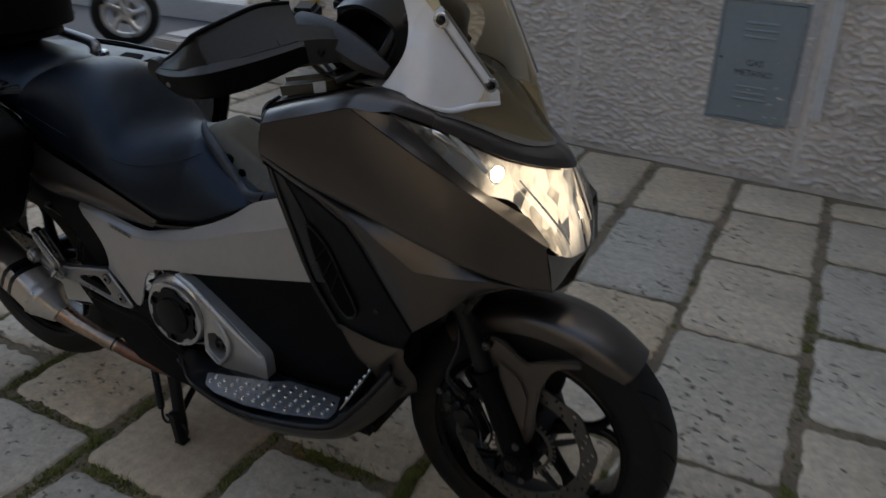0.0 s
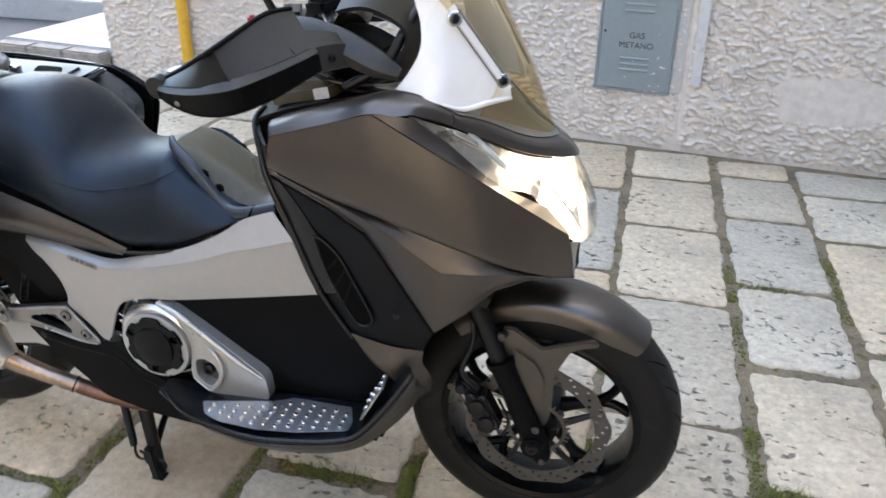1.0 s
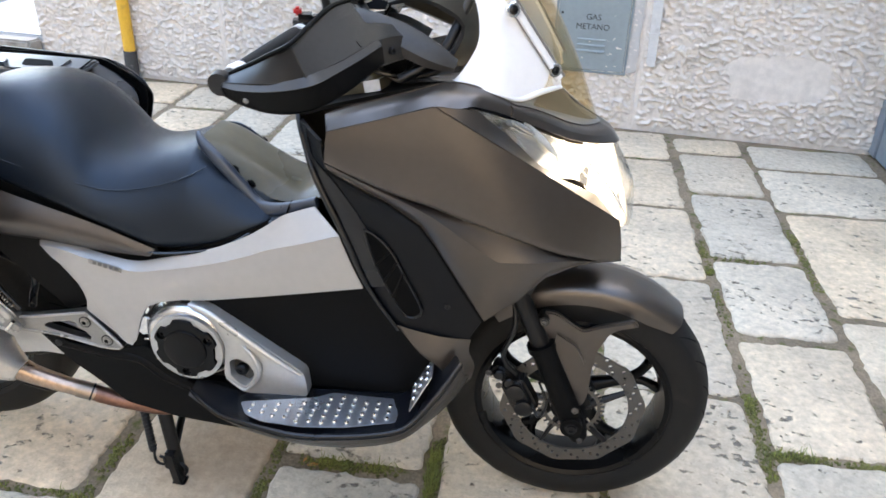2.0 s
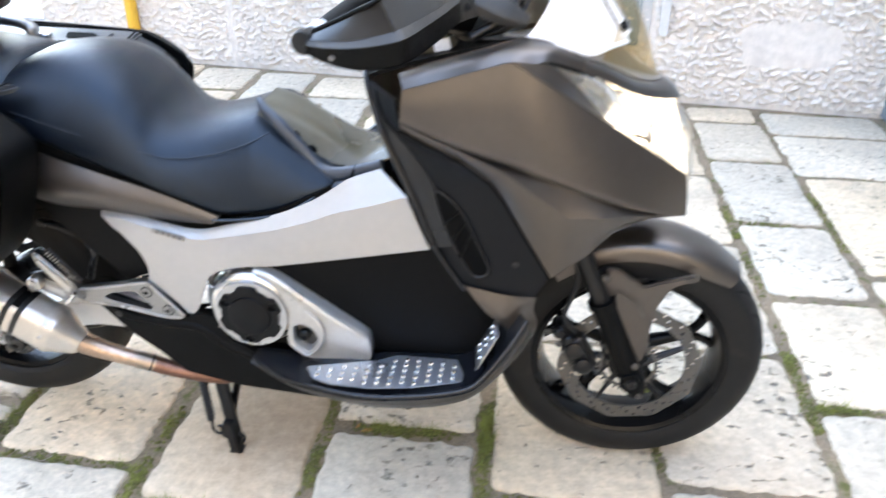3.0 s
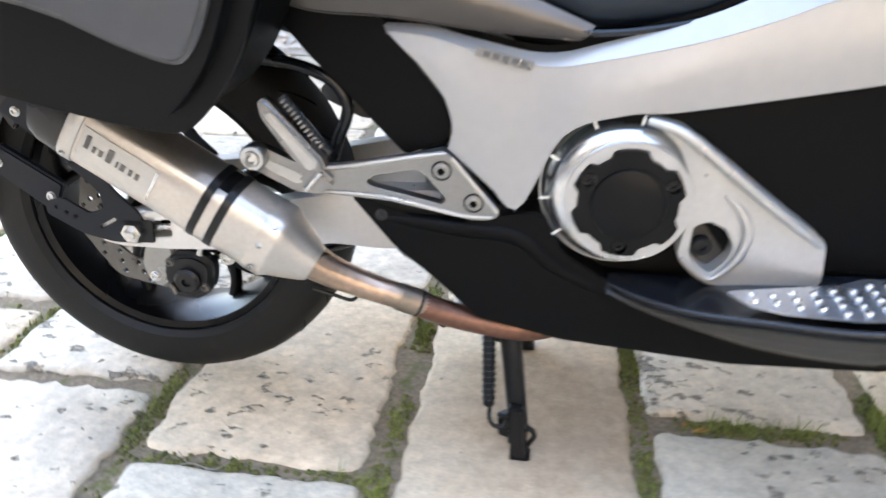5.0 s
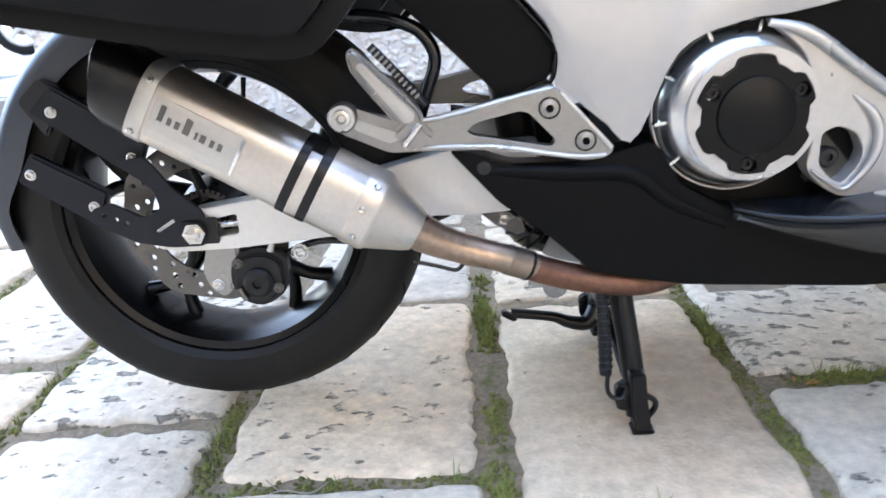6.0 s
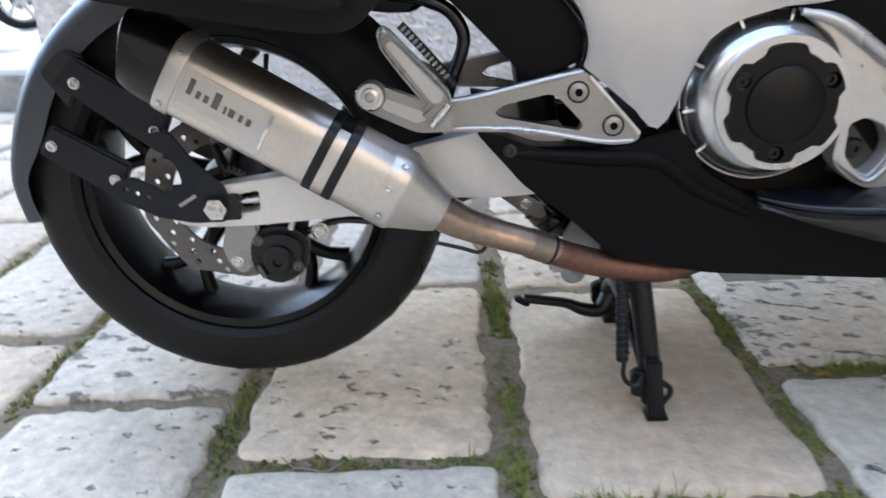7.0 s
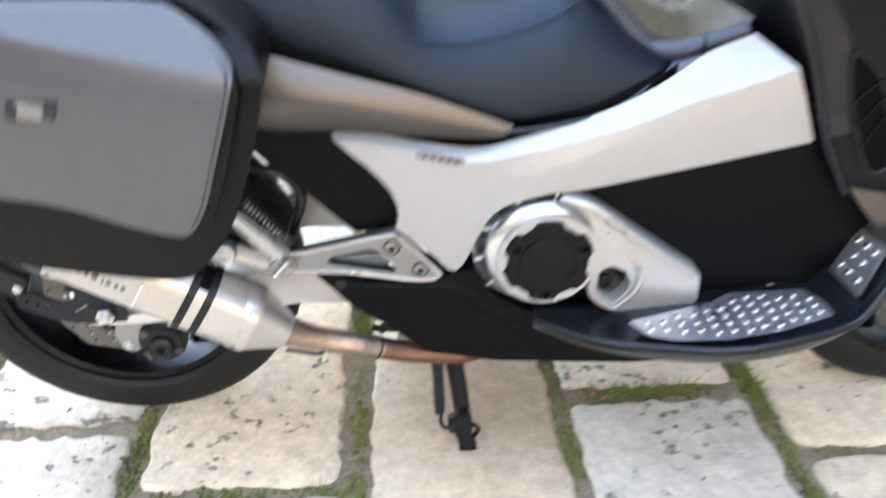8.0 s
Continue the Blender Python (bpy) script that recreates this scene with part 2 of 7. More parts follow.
    sag.inputs["Scale"].default_value, sag.inputs["Detail"].default_value = 15, 3
    l.new(shift.outputs[0], sag.inputs[0])
    soft_bump = n.new("ShaderNodeBump")
    soft_bump.inputs["Strength"].default_value, soft_bump.inputs["Distance"].default_value = 0.7, 0.014
    l.new(sag.outputs[0], soft_bump.inputs["Height"])
    l.new(old, soft_bump.inputs["Normal"])
    l.new(soft_bump.outputs[0], bu.inputs["Normal"])
    l.new(bu.outputs[0], b.inputs["Normal"])
    return m


def clear_material(name, tint, gloss, rough=0.05):
    """Thin clear plastic: it lets light straight through, tinted, with a mirror-like sheen that grows at glancing angles."""
    m = bpy.data.materials.new(name)
    m.use_nodes = True
    nt = m.node_tree
    n, l = nt.nodes, nt.links
    n.remove(n["Principled BSDF"])
    tr = n.new("ShaderNodeBsdfTransparent")
    tr.inputs[0].default_value = (*tint, 1)
    gl = n.new("ShaderNodeBsdfGlossy")
    gl.inputs["Roughness"].default_value = rough
    fr = n.new("ShaderNodeLayerWeight")
    fr.inputs[0].default_value = 0.5
    po = n.new("ShaderNodeMath")
    po.operation = "POWER"
    po.inputs[1].default_value = 4.0
    l.new(fr.outputs["Facing"], po.inputs[0])
    sc = n.new("ShaderNodeMath")
    sc.operation = "MULTIPLY_ADD"
    sc.inputs[1].default_value, sc.inputs[2].default_value = 0.7 * gloss, 0.03 * gloss
    mx = n.new("ShaderNodeMixShader")
    l.new(po.outputs[0], sc.inputs[0])
    l.new(sc.outputs[0], mx.inputs[0])
    l.new(tr.outputs[0], mx.inputs[1])
    l.new(gl.outputs[0], mx.inputs[2])
    l.new(mx.outputs[0], n["Material Output"].inputs[0])
    return m


def lamp_material(name, color, strength, facets=0):
    """A surface that gives off light; facets makes it a reflector bowl whose bulb light is put in as emission, in
    brighter and dimmer flutes.
    """
    m = bpy.data.materials.new(name)
    m.use_nodes = True
    b = m.node_tree.nodes["Principled BSDF"]
    b.inputs["Base Color"].default_value = (0.8, 0.8, 0.8, 1)
    b.inputs["Emission Color"].default_value = (*color, 1)
    b.inputs["Emission Strength"].default_value = strength
    if facets:
        n, l = m.node_tree.nodes, m.node_tree.links
        tc = n.new("ShaderNodeTexCoord")
        mp = n.new("ShaderNodeMapping")
        mp.inputs["Scale"].default_value = (1, 1, 0.35)
        mp.inputs["Rotation"].default_value = (0.4, 0.6, 0.3)
        vo = n.new("ShaderNodeTexVoronoi")
        vo.inputs["Scale"].default_value = facets
        mr = n.new("ShaderNodeMapRange")
        mr.inputs[3].default_value, mr.inputs[4].default_value = 0.05 * strength, 1.60 * strength
        wave = n.new("ShaderNodeTexNoise")
        wave.inputs["Scale"].default_value, wave.inputs["Detail"].default_value, wave.inputs["Distortion"].default_value = 22, 2, 1.5
        both_of = n.new("ShaderNodeMix")
        both_of.inputs[0].default_value = 0.45
        stretch = n.new("ShaderNodeMapRange")
        stretch.interpolation_type = "SMOOTHSTEP"
        stretch.inputs[1].default_value, stretch.inputs[2].default_value = 0.25, 0.65
        l.new(tc.outputs["Object"], mp.inputs[0])
        l.new(mp.outputs[0], vo.inputs[0])
        l.new(mp.outputs[0], wave.inputs[0])
        l.new(wave.outputs[0], both_of.inputs[2])
        l.new(vo.outputs["Color"], both_of.inputs[3])
        l.new(both_of.outputs[0], stretch.inputs[0])
        l.new(stretch.outputs[0], mr.inputs[0])
        # painted bulb light: the bowl's emission dies away from the bulbs
        mirrored = n.new("ShaderNodeVectorMath")
        mirrored.operation = "ABSOLUTE"
        l.new(tc.outputs["Object"], mirrored.inputs[0])
        away = n.new("ShaderNodeVectorMath")
        away.operation = "DISTANCE"
        away.inputs[1].default_value = (1.515, 0.070, 0.850)
        l.new(mirrored.outputs[0], away.inputs[0])
        fade = n.new("ShaderNodeMapRange")
        fade.interpolation_type = "SMOOTHSTEP"
        fade.inputs[1].default_value, fade.inputs[2].default_value, fade.inputs[3].default_value, fade.inputs[4].default_value = 0.055, 0.15, 1.0, 0.0
        l.new(away.outputs["Value"], fade.inputs[0])
        glow = n.new("ShaderNodeMath")
        glow.operation = "MULTIPLY"
        l.new(mr.outputs[0], glow.inputs[0])
        l.new(fade.outputs[0], glow.inputs[1])
        l.new(glow.outputs[0], b.inputs["Emission Strength"])
        b.inputs["Metallic"].default_value, b.inputs["Roughness"].default_value = 0.9, 0.18
    return m


SOIL = soil_material()
STONE = stone_material()
CHISELLED = stone_material("chiselled_paving_stone", 0.60, 0.495)
RUSTED = stone_material("rust_marked_paving_stone", 0.74, 0.62, (0.07, -0.08))
SCREEN = clear_material("tinted_clear_screen", (0.93, 0.875, 0.765), 0.6, 0.06)
LENS = clear_material("clear_headlight_lens", (0.97, 0.97, 0.96), 1.0, 0.03)
GLOW = lamp_material("lit_lamp", (1.0, 0.92, 0.80), 4.0)
GLOWSOFT = lamp_material("lit_side_lamp", (1.0, 0.80, 0.52), 5)
LITBOWL = lamp_material("lit_reflector", (1.0, 0.82, 0.63), 0.40, 48)
FOOTALLOY = mat("grey_foot_plate", (0.46, 0.47, 0.49), 0.36, 0.85, 40, 0.1, 0.1, 500)
REFLECTOR = mat("chrome_reflector", (0.9, 0.89, 0.87), 0.14, 1.0, 60, 0.04)
MIRRORGLASS = mat("mirror_glass", (0.9, 0.9, 0.9), 0.03, 1.0, rvary=0.01)
# black bracket steel; its navy cast is sky reflection put into the colour
SKYSTEEL = mat("sky_tinted_black_steel", (0.0050, 0.0072, 0.0125), 0.40, 0, 30, 0.1, 0.1, 600, spec=0.30)
# satin black hugger, lightened and blued to carry the sky's sheen
HUGGER = mat("satin_black_hugger_sky_sheen", (0.020, 0.027, 0.039), 0.36, 0, 20, 0.08, 0.04, 500, rvary=0.04, spec=0.7)
DARKGREY = mat("dark_grey_matt_plastic", (0.042, 0.040, 0.037), 0.42, 0, 30, 0.1, 0.2, 900, spec=0.4)
CHARCOAL = mat("blue_black_matt_plastic", (0.0036, 0.0044, 0.0060), 0.40, 0, 30, 0.1, 0.2, 900, spec=0.2)
# the filler recess's dark brownish reflection, put into the colour
FILLERGREY = mat("reflection_grey_recess", (0.060, 0.054, 0.046), 0.45, 0.3, 40, 0.15, 0.1, 500)
DOME = mat("satin_cast_dome", (0.64, 0.645, 0.65), 0.24, 0.95, 30, 0.05, rvary=0.03)
RINGALLOY = mat("satin_ring_alloy", (0.52, 0.52, 0.515), 0.30, 0.85, 40, 0.05, 0.05, 600)
SMOKE = mat("smoke_grey_plastic", (0.21, 0.195, 0.175), 0.28, 0, 14, 0.1)
EMBLEM = mat("dark_emblem_print", (0.11, 0.105, 0.10), 0.4)
BLADES = mat("joint_grass", (0.185, 0.205, 0.040), 0.75, 0, 80, 0.35)
MOSS = mat("cushion_moss", (0.128, 0.120, 0.034), 0.95, 0, 40, 0.55, 0.6, 900)


# ---- building helpers ----
def part(name, bm, material, parent=None, label="", sharp=38):
    """Links a bmesh as one mesh object under a thing or a part."""
    me = bpy.data.meshes.new(name)
    bmesh.ops.recalc_face_normals(bm, faces=bm.faces)
    bm.to_mesh(me)
    bm.free()
    for one in (material if isinstance(material, (list, tuple)) else [material]):
        me.materials.append(one)
    me.shade_smooth()
    me.set_sharp_from_angle(angle=radians(sharp))
    ob = new(name, me)
    ob.parent = parent
    if label:
        tagged(ob, label)
    return ob


def flipped(bm):
    other = bm.copy()
    for v in other.verts:
        v.co.y = -v.co.y
    bmesh.ops.reverse_faces(other, faces=other.faces)
    return other


def both(name, bm, material, parent, label="", sharp=38):
    """The part and its mirror image on the vehicle's other side."""
    other = flipped(bm)
    first = part(name, bm, material, parent, label, sharp)
    part(name, other, material, parent, label, sharp)
    return first


def thing(name, label, category, where=(0, 0, 0), group="", turn=0):
    ob = new(name)
    ob.empty_display_size = 0.1
    ob.matrix_world = pose(*where, 0, 0, turn)
    return tagged(ob, label, category, group)


def curve(points, k, straight=False):
    """Points of a smooth line through the given ones, k to a span."""
    p = [Vector(q) for q in points]
    out = []
    for i in range(len(p) - 1):
        a, b, c, d = p[max(i - 1, 0)], p[i], p[i + 1], p[min(i + 2, len(p) - 1)]
        for s in range(k):
            t = s / k
            if straight:
                out.append(b.lerp(c, t))
            else:
                out.append(0.5 * (2 * b + (c - a) * t + (2 * a - 5 * b + 4 * c - d) * t * t + (3 * b - a - 3 * c + d) * t ** 3))
    return out + [p[-1]]


def grid(bm, rows, closed=False):
    """Faces between rows of points; returns the rows of vertices."""
    vs = [[bm.verts.new(q) for q in r] for r in rows]
    for a, b in zip(vs, vs[1:]):
        n = len(a)
        for i in range(n if closed else n - 1):
            quad = [a[i], a[(i + 1) % n], b[(i + 1) % n], b[i]]
            if len({tuple(round(c, 6) for c in v.co) for v in quad}) > 2:
                try:
                    bm.faces.new(quad)
                except ValueError:
                    pass
    return vs


def patch(rows, k=4, kv=4, thick=0.004, inward=(0, 1, 0), straight=False, straight_v=False, bev=0.0015):
    """A moulded panel: a smooth sheet through rows of points, with real thickness towards inward and softened rims."""
    lines = [curve(r, k, straight) for r in rows]
    cols = [curve([ln[i] for ln in lines], kv, straight_v) for i in range(len(lines[0]))]
    pts = [[c[j] for c in cols] for j in range(len(cols[0]))]
    bm = bmesh.new()
    outer = grid(bm, pts)
    bm.normal_update()
    inw = Vector(inward)
    mean = Vector()
    for f in bm.faces:
        mean += f.normal
    sign = 1 if mean.dot(inw) > 0 else -1
    inner = [[bm.verts.new(v.co + v.normal * sign * thick) for v in r] for r in outer]
    for a, b in zip(inner, inner[1:]):
        for i in range(len(a) - 1):
            bm.faces.new([a[i], b[i], b[i + 1], a[i + 1]])
    h, w = len(outer), len(outer[0])
    ring = [(0, i) for i in range(w)] + [(j, w - 1) for j in range(1, h)] + [(h - 1, i) for i in range(w - 2, -1, -1)] + [(j, 0) for j in range(h - 2, 0, -1)]
    rim = []
    for (a, b), (c, d) in zip(ring, ring[1:] + ring[:1]):
        f = bm.faces.new([outer[a][b], outer[c][d], inner[c][d], inner[a][b]])
        rim.append(bm.edges.get([outer[a][b], outer[c][d]]))
    bmesh.ops.remove_doubles(bm, verts=bm.verts, dist=0.00005)
    if bev:
        rim = [e for e in rim if e and e.is_valid and len(e.link_faces) == 2]
        bmesh.ops.bevel(bm, geom=rim, offset=bev, segments=2, affect="EDGES", clamp_overlap=True)
    return bm


def lathe(profile, seg=48, m=None, closed=False, bm=None):
    """A turned body: (radius, height) profile round the local z, laid by m."""
    bm = bm or bmesh.new()
    m = m or Matrix()
    rows = [[m @ Vector((r * math.cos(2 * math.pi * i / seg), r * math.sin(2 * math.pi * i / seg), h)) for i in range(seg)] for r, h in profile]
    if closed:
        rows.append(rows[0])
    vs = grid(bm, rows, True)
    if not closed:
        for r, flat in ((vs[0], profile[0][0]), (vs[-1], profile[-1][0])):
            if flat > 1e-5:
                bm.faces.new(r)
    bmesh.ops.remove_doubles(bm, verts=bm.verts, dist=0.00001)
    return bm


def sweep(points, radius, seg=12, k=5, bm=None, straight=False, flat=1.0):
    """A round bar or tube along points; radius is one number or one a point."""
    bm = bm or bmesh.new()
    line = curve(points, k, straight)
    rad = [radius] * len(points) if isinstance(radius, (int, float)) else list(radius)
    rads = [c.x for c in curve([(r, 0, 0) for r in rad], k, straight)]
    rows, side = [], None
    for i, q in enumerate(line):
        way = (line[min(i + 1, len(line) - 1)] - line[max(i - 1, 0)]).normalized()
        if side is None:
            side = way.orthogonal().normalized()
        side = (side - way * side.dot(way)).normalized()
        up = way.cross(side)
        rows.append([q + (side * math.cos(2 * math.pi * j / seg) + up * math.sin(2 * math.pi * j / seg) * flat) * rads[i] for j in range(seg)])
    vs = grid(bm, rows, True)
    bm.faces.new(vs[0])
    bm.faces.new(vs[-1])
    return bm


def plate(outline, depth, bev=0.002, holes=(), m=None, bm=None, seg=2):
    """A slab cut to an outline in its own x-y plane, with holes, from z = 0 to depth, edges softened."""
    bm2 = bmesh.new()
    edges = []
    for loop in (outline, *holes):
        vs = [bm2.verts.new((p[0], p[1], 0)) for p in loop]
        edges += [bm2.edges.new((vs[i], vs[(i + 1) % len(vs)])) for i in range(len(vs))]
    if holes:
        bmesh.ops.triangle_fill(bm2, use_beauty=True, edges=edges)
    else:
        bm2.faces.new(bm2.verts)
    bm2.normal_update()
    res = bmesh.ops.extrude_face_region(bm2, geom=bm2.faces[:])
    for e in res["geom"]:
        if isinstance(e, bmesh.types.BMVert):
            e.co.z += depth
    bmesh.ops.recalc_face_normals(bm2, faces=bm2.faces)
    if bev:
        sharp = [e for e in bm2.edges if len(e.link_faces) == 2 and e.calc_face_angle(0) > 0.9 and abs(abs(e.verts[0].co.z - e.verts[1].co.z)) < 1e-6]
        bmesh.ops.bevel(bm2, geom=sharp, offset=bev, segments=seg, affect="EDGES", clamp_overlap=True)
    if m is not None:
        bm2.transform(m)
    if bm is None:
        return bm2
    me = bpy.data.meshes.new("join")
    bm2.to_mesh(me)
    bm2.free()
    bm.from_mesh(me)
    bpy.data.meshes.remove(me)
    return bm


def join(*bms):
    out = bms[0]
    for b in bms[1:]:
        me = bpy.data.meshes.new("join")
        b.to_mesh(me)
        b.free()
        out.from_mesh(me)
        bpy.data.meshes.remove(me)
    return out


def side(y, toward=1):
    """Maps a slab's x-y to the vehicle's x-z; its depth goes to +y (toward 1) or -y."""
    return Matrix(((1, 0, 0, 0), (0, 0, toward, y), (0, 1, 0, 0), (0, 0, 0, 1)))


def smooth_loop(points, k=4):
    """A closed rounded outline through the points."""
    p = [Vector((q[0], q[1], 0)) for q in points]
    n = len(p)
    out = []
    for i in range(n):
        a, b, c, d = p[i - 1], p[i], p[(i + 1) % n], p[(i + 2) % n]
        for s in range(k):
            t = s / k
            out.append(0.5 * (2 * b + (c - a) * t + (2 * a - 5 * b + 4 * c - d) * t * t + (3 * b - a - 3 * c + d) * t ** 3))
    return [(q.x, q.y) for q in out]


def rounded(points, r, k=3):
    """The outline with each corner rounded by r."""
    p = [Vector((q[0], q[1])) for q in points]
    out = []
    for i, b in enumerate(p):
        a, c = p[i - 1], p[(i + 1) % len(p)]
        u, w = (a - b), (c - b)
        rr = min(r, 0.45 * u.length, 0.45 * w.length)
        s, e = b + u.normalized() * rr, b + w.normalized() * rr
        for j in range(k + 1):
            t = j / k
            q = (1 - t) ** 2 * s + 2 * t * (1 - t) * b + t * t * e
            out.append((q.x, q.y))
    return out


def ring_loop(cx, cy, r, n=10, phase=0.0):
    return [(cx + r * math.cos(phase + 2 * math.pi * i / n), cy + r * math.sin(phase + 2 * math.pi * i / n)) for i in range(n)]


def block(size, where, bev=0.004, turn=(0, 0, 0), seg=2, bm=None):
    b = bmesh.new()
    bmesh.ops.create_cube(b, size=1)
    for v in b.verts:
        v.co = Vector((v.co.x * size[0], v.co.y * size[1], v.co.z * size[2]))
    if bev:
        bmesh.ops.bevel(b, geom=b.edges[:], offset=bev, segments=seg, affect="EDGES", clamp_overlap=True)
    b.transform(pose(*where, *turn))
    return b if bm is None else join(bm, b)


def bolt(where, r=0.007, h=0.005, m=None, parent=None, material=None, name="bolt"):
    """A socket bolt head that faces -y, with its hollow."""
    at = Matrix.Translation(where) @ (m or pose(0, 0, 0, 90, 0, 0))
    bm = lathe([(r * 1.25, 0), (r * 1.25, h * 0.25), (r, h * 0.3), (r, h * 0.85), (r * 0.85, h), (r * 0.5, h), (r * 0.45, h * 0.45), (0, h * 0.4)], 14, at)
    return part(name, bm, material or BOLT, parent)


def between(a, b):
    """A frame at a whose z runs to b."""
    a, b = Vector(a), Vector(b)
    return Matrix.Translation(a) @ (b - a).to_track_quat("Z", "Y").to_matrix().to_4x4()


# ---- the setting: ground, kerb, walls ----
def wall_y(x):
    return 2.94 - 0.105 * x


WALL_TURN = math.degrees(math.atan(-0.105))


def on_wall(x, z, out=0.0):
    """A place on the roughcast wall's face, out metres proud of it."""
    n = Vector((-0.105, -1, 0)).normalized()
    return Vector((x, wall_y(x), z)) + n * out


def wall_frame(x, z, out=0.0):
    """Local x along the wall, y up, z out of it."""
    return Matrix.Translation(on_wall(x, z, out)) @ pose(0, 0, 0, 0, 0, WALL_TURN) @ pose(0, 0, 0, 90, 0, 0)


def build_ground():
    bm = bmesh.new()
    bmesh.ops.create_grid(bm, x_segments=2, y_segments=2, size=250, matrix=Matrix.Translation((0, 0, -0.011)))
    ob = part("ground", bm, SOIL)
    return tagged(ob, "bare brown soil with moss under and between paving stones", "ground", kind="structure")


def build_road():
    bm = bmesh.new()
    bmesh.ops.create_cube(bm, size=1, matrix=Matrix.Translation((-22.87, 20, -0.012)) @ Matrix.Diagonal((40, 120, 0.03, 1)))
    # unseen asphalt strip to the south, added to darken what the scooter's sides mirror
    bmesh.ops.create_cube(bm, size=1, matrix=Matrix.Translation((0.97, -11.0, -0.012)) @ Matrix.Diagonal((7.68, 16.4, 0.03, 1)))
    return tagged(part("road", bm, ASPHALT), "grey asphalt lane beyond the raised concrete slab, with an unseen southern strip added", "road", kind="structure")


def build_slab():
    root = tagged(new("raised_pavement"), "raised pale concrete pavement with a brown stone kerb", "pavement", kind="structure")
    a, b = -2.87, -1.90
    bm = plate([(a, wall_y(a)), (b, wall_y(b)), (b, 14), (-7, 14), (-7, 4.7), (-2.80, 4.7)], 0.2, 0.01)
    part("slab", bm, CONCRETE, root)
    ang = math.atan(-0.105)
    for i in range(3):
        x0 = a + i * 0.32
        cx = x0 + 0.160
        bm = block((0.315, 0.12, 0.205), (cx, wall_y(cx) - 0.065, 0.0855), 0.012, (0, 0, math.degrees(ang)))
        part("kerb_stone", bm, KERB, root)


def build_wall():
    """Roughcast wall: a relief of wormy splashes, smooth upright joints and one smooth mended patch."""
    x0, x1, top = -1.90, 3.09, 3.4
    step = 0.0062
    nx, nz = int((x1 - x0) / step), int(1.02 / step)
    joints = (-0.59, 0.66, 1.872)
    verts, faces = [], []
    for j in range(nz + 1):
        for i in range(nx + 1):
            x, z = x0 + (x1 - x0) * i / nx, 1.02 * j / nz
            slant = x + 0.35 * z
            warp = noise.noise_vector(Vector((x * 14, z * 14, 4.0))) * 0.6
            a = noise.noise(Vector((slant * 36, z * 58, 0.3)) + warp) + 0.6 * noise.noise(Vector((slant * 83, z * 110, 7.1)) + warp)
            h = max(0.0, min(1.0, (a - 0.04) * 3.6)) * 0.0145 + a * 0.003 + noise.noise(Vector((x * 2.1, z * 2.1, 9))) * 0.003
            d = min(abs(x - q) for q in joints)
            if d < 0.03:
                h = h * min(1, max(0, d - 0.012) / 0.018) - (0.009 if d < 0.006 else 0.0) + 0.002
            px, pz = (x - 2.57) / 0.245, (z - 0.34) / 0.12
            e = (px ** 4 + pz ** 4) ** 0.25 + 0.16 * noise.noise(Vector((x * 12, z * 12, 2)))
            if e < 1.12:
                h = h * max(0, min(1, (e - 0.95) / 0.17)) + 0.004 * (1 if e < 1 else 0)
            if z < 0.03:
                h *= z / 0.03
            verts.append(on_wall(x, z - 0.02 if j == 0 else z, h))
    w = nx + 1
    for j in range(nz):
        for i in range(nx):
            q = j * w + i
            faces.append((q, q + 1, q + 1 + w, q + w))
    me = bpy.data.meshes.new("wall_relief")
    me.from_pydata(verts, [], faces)
    me.materials.append(PLASTER)
    me.shade_smooth()
    root = tagged(new("wall_north"), "pale grey roughcast plaster wall with smooth upright joints", "wall", kind="structure")
    rel = new("roughcast", me)
    rel.parent = root
    # the wall's body behind the relief; its unseen storeys and depth are added to block the sun
    bm = plate([(x0, wall_y(x0)), (x1 + 1.5, wall_y(x1 + 1.5)), (x1 + 1.5, wall_y(x1) + 18), (x0, wall_y(x0) + 18)], top + 14, 0, m=Matrix.Translation((0, 0.003, -0.02)))
    part("wall_core", bm, PLASTER, root)
    # plaster band above the relief
    bm = block(((x1 - x0) / math.cos(math.radians(WALL_TURN)), 0.03, 0.5), (*on_wall((x0 + x1) / 2, 0, 0.002).xy, 1.26), 0.004, (0, 0, WALL_TURN))
    part("smooth_band", bm, SMOOTHPL, root)
    # end face joint at the corner: a cast quoin strip
    bm = block((0.03, 0.05, 3.3), (x0 + 0.002, wall_y(x0) + 0.03, 1.64), 0.006, (0, 0, WALL_TURN))
    part("corner_bead", bm, SMOOTHPL, root)


def build_side_gate():
    """A blue-grey sheet-metal gate that stands square to the wall."""
    g = thing("metal_gate", "closed blue-grey painted sheet-metal gate with a low bottom rail", "gate", (3.10, 2.6, 0))
    def bar(name, size, at, mt=BLUEGREY):
        return part(name, block(size, at, 0.004), mt, g)
    bar("post", (0.09, 0.09, 2.2), (0.03, -0.02, 1.1))
    bar("post", (0.09, 0.09, 2.2), (0.03, -1.9, 1.1))
    bar("bottom_rail", (0.05, 1.79, 0.26), (0.02, -0.96, 0.13))
    bar("top_rail", (0.05, 1.79, 0.10), (0.02, -0.96, 2.1))
    bar("mid_rail", (0.05, 1.79, 0.08), (0.02, -0.96, 1.15))
    bar("panel", (0.018, 1.78, 1.8), (0.03, -0.96, 1.1), PIPEWHITE)
    for i in range(5):
        bar("rib", (0.012, 0.025, 0.8), (0.016, -0.30 - i * 0.33, 0.68), PIPEWHITE)


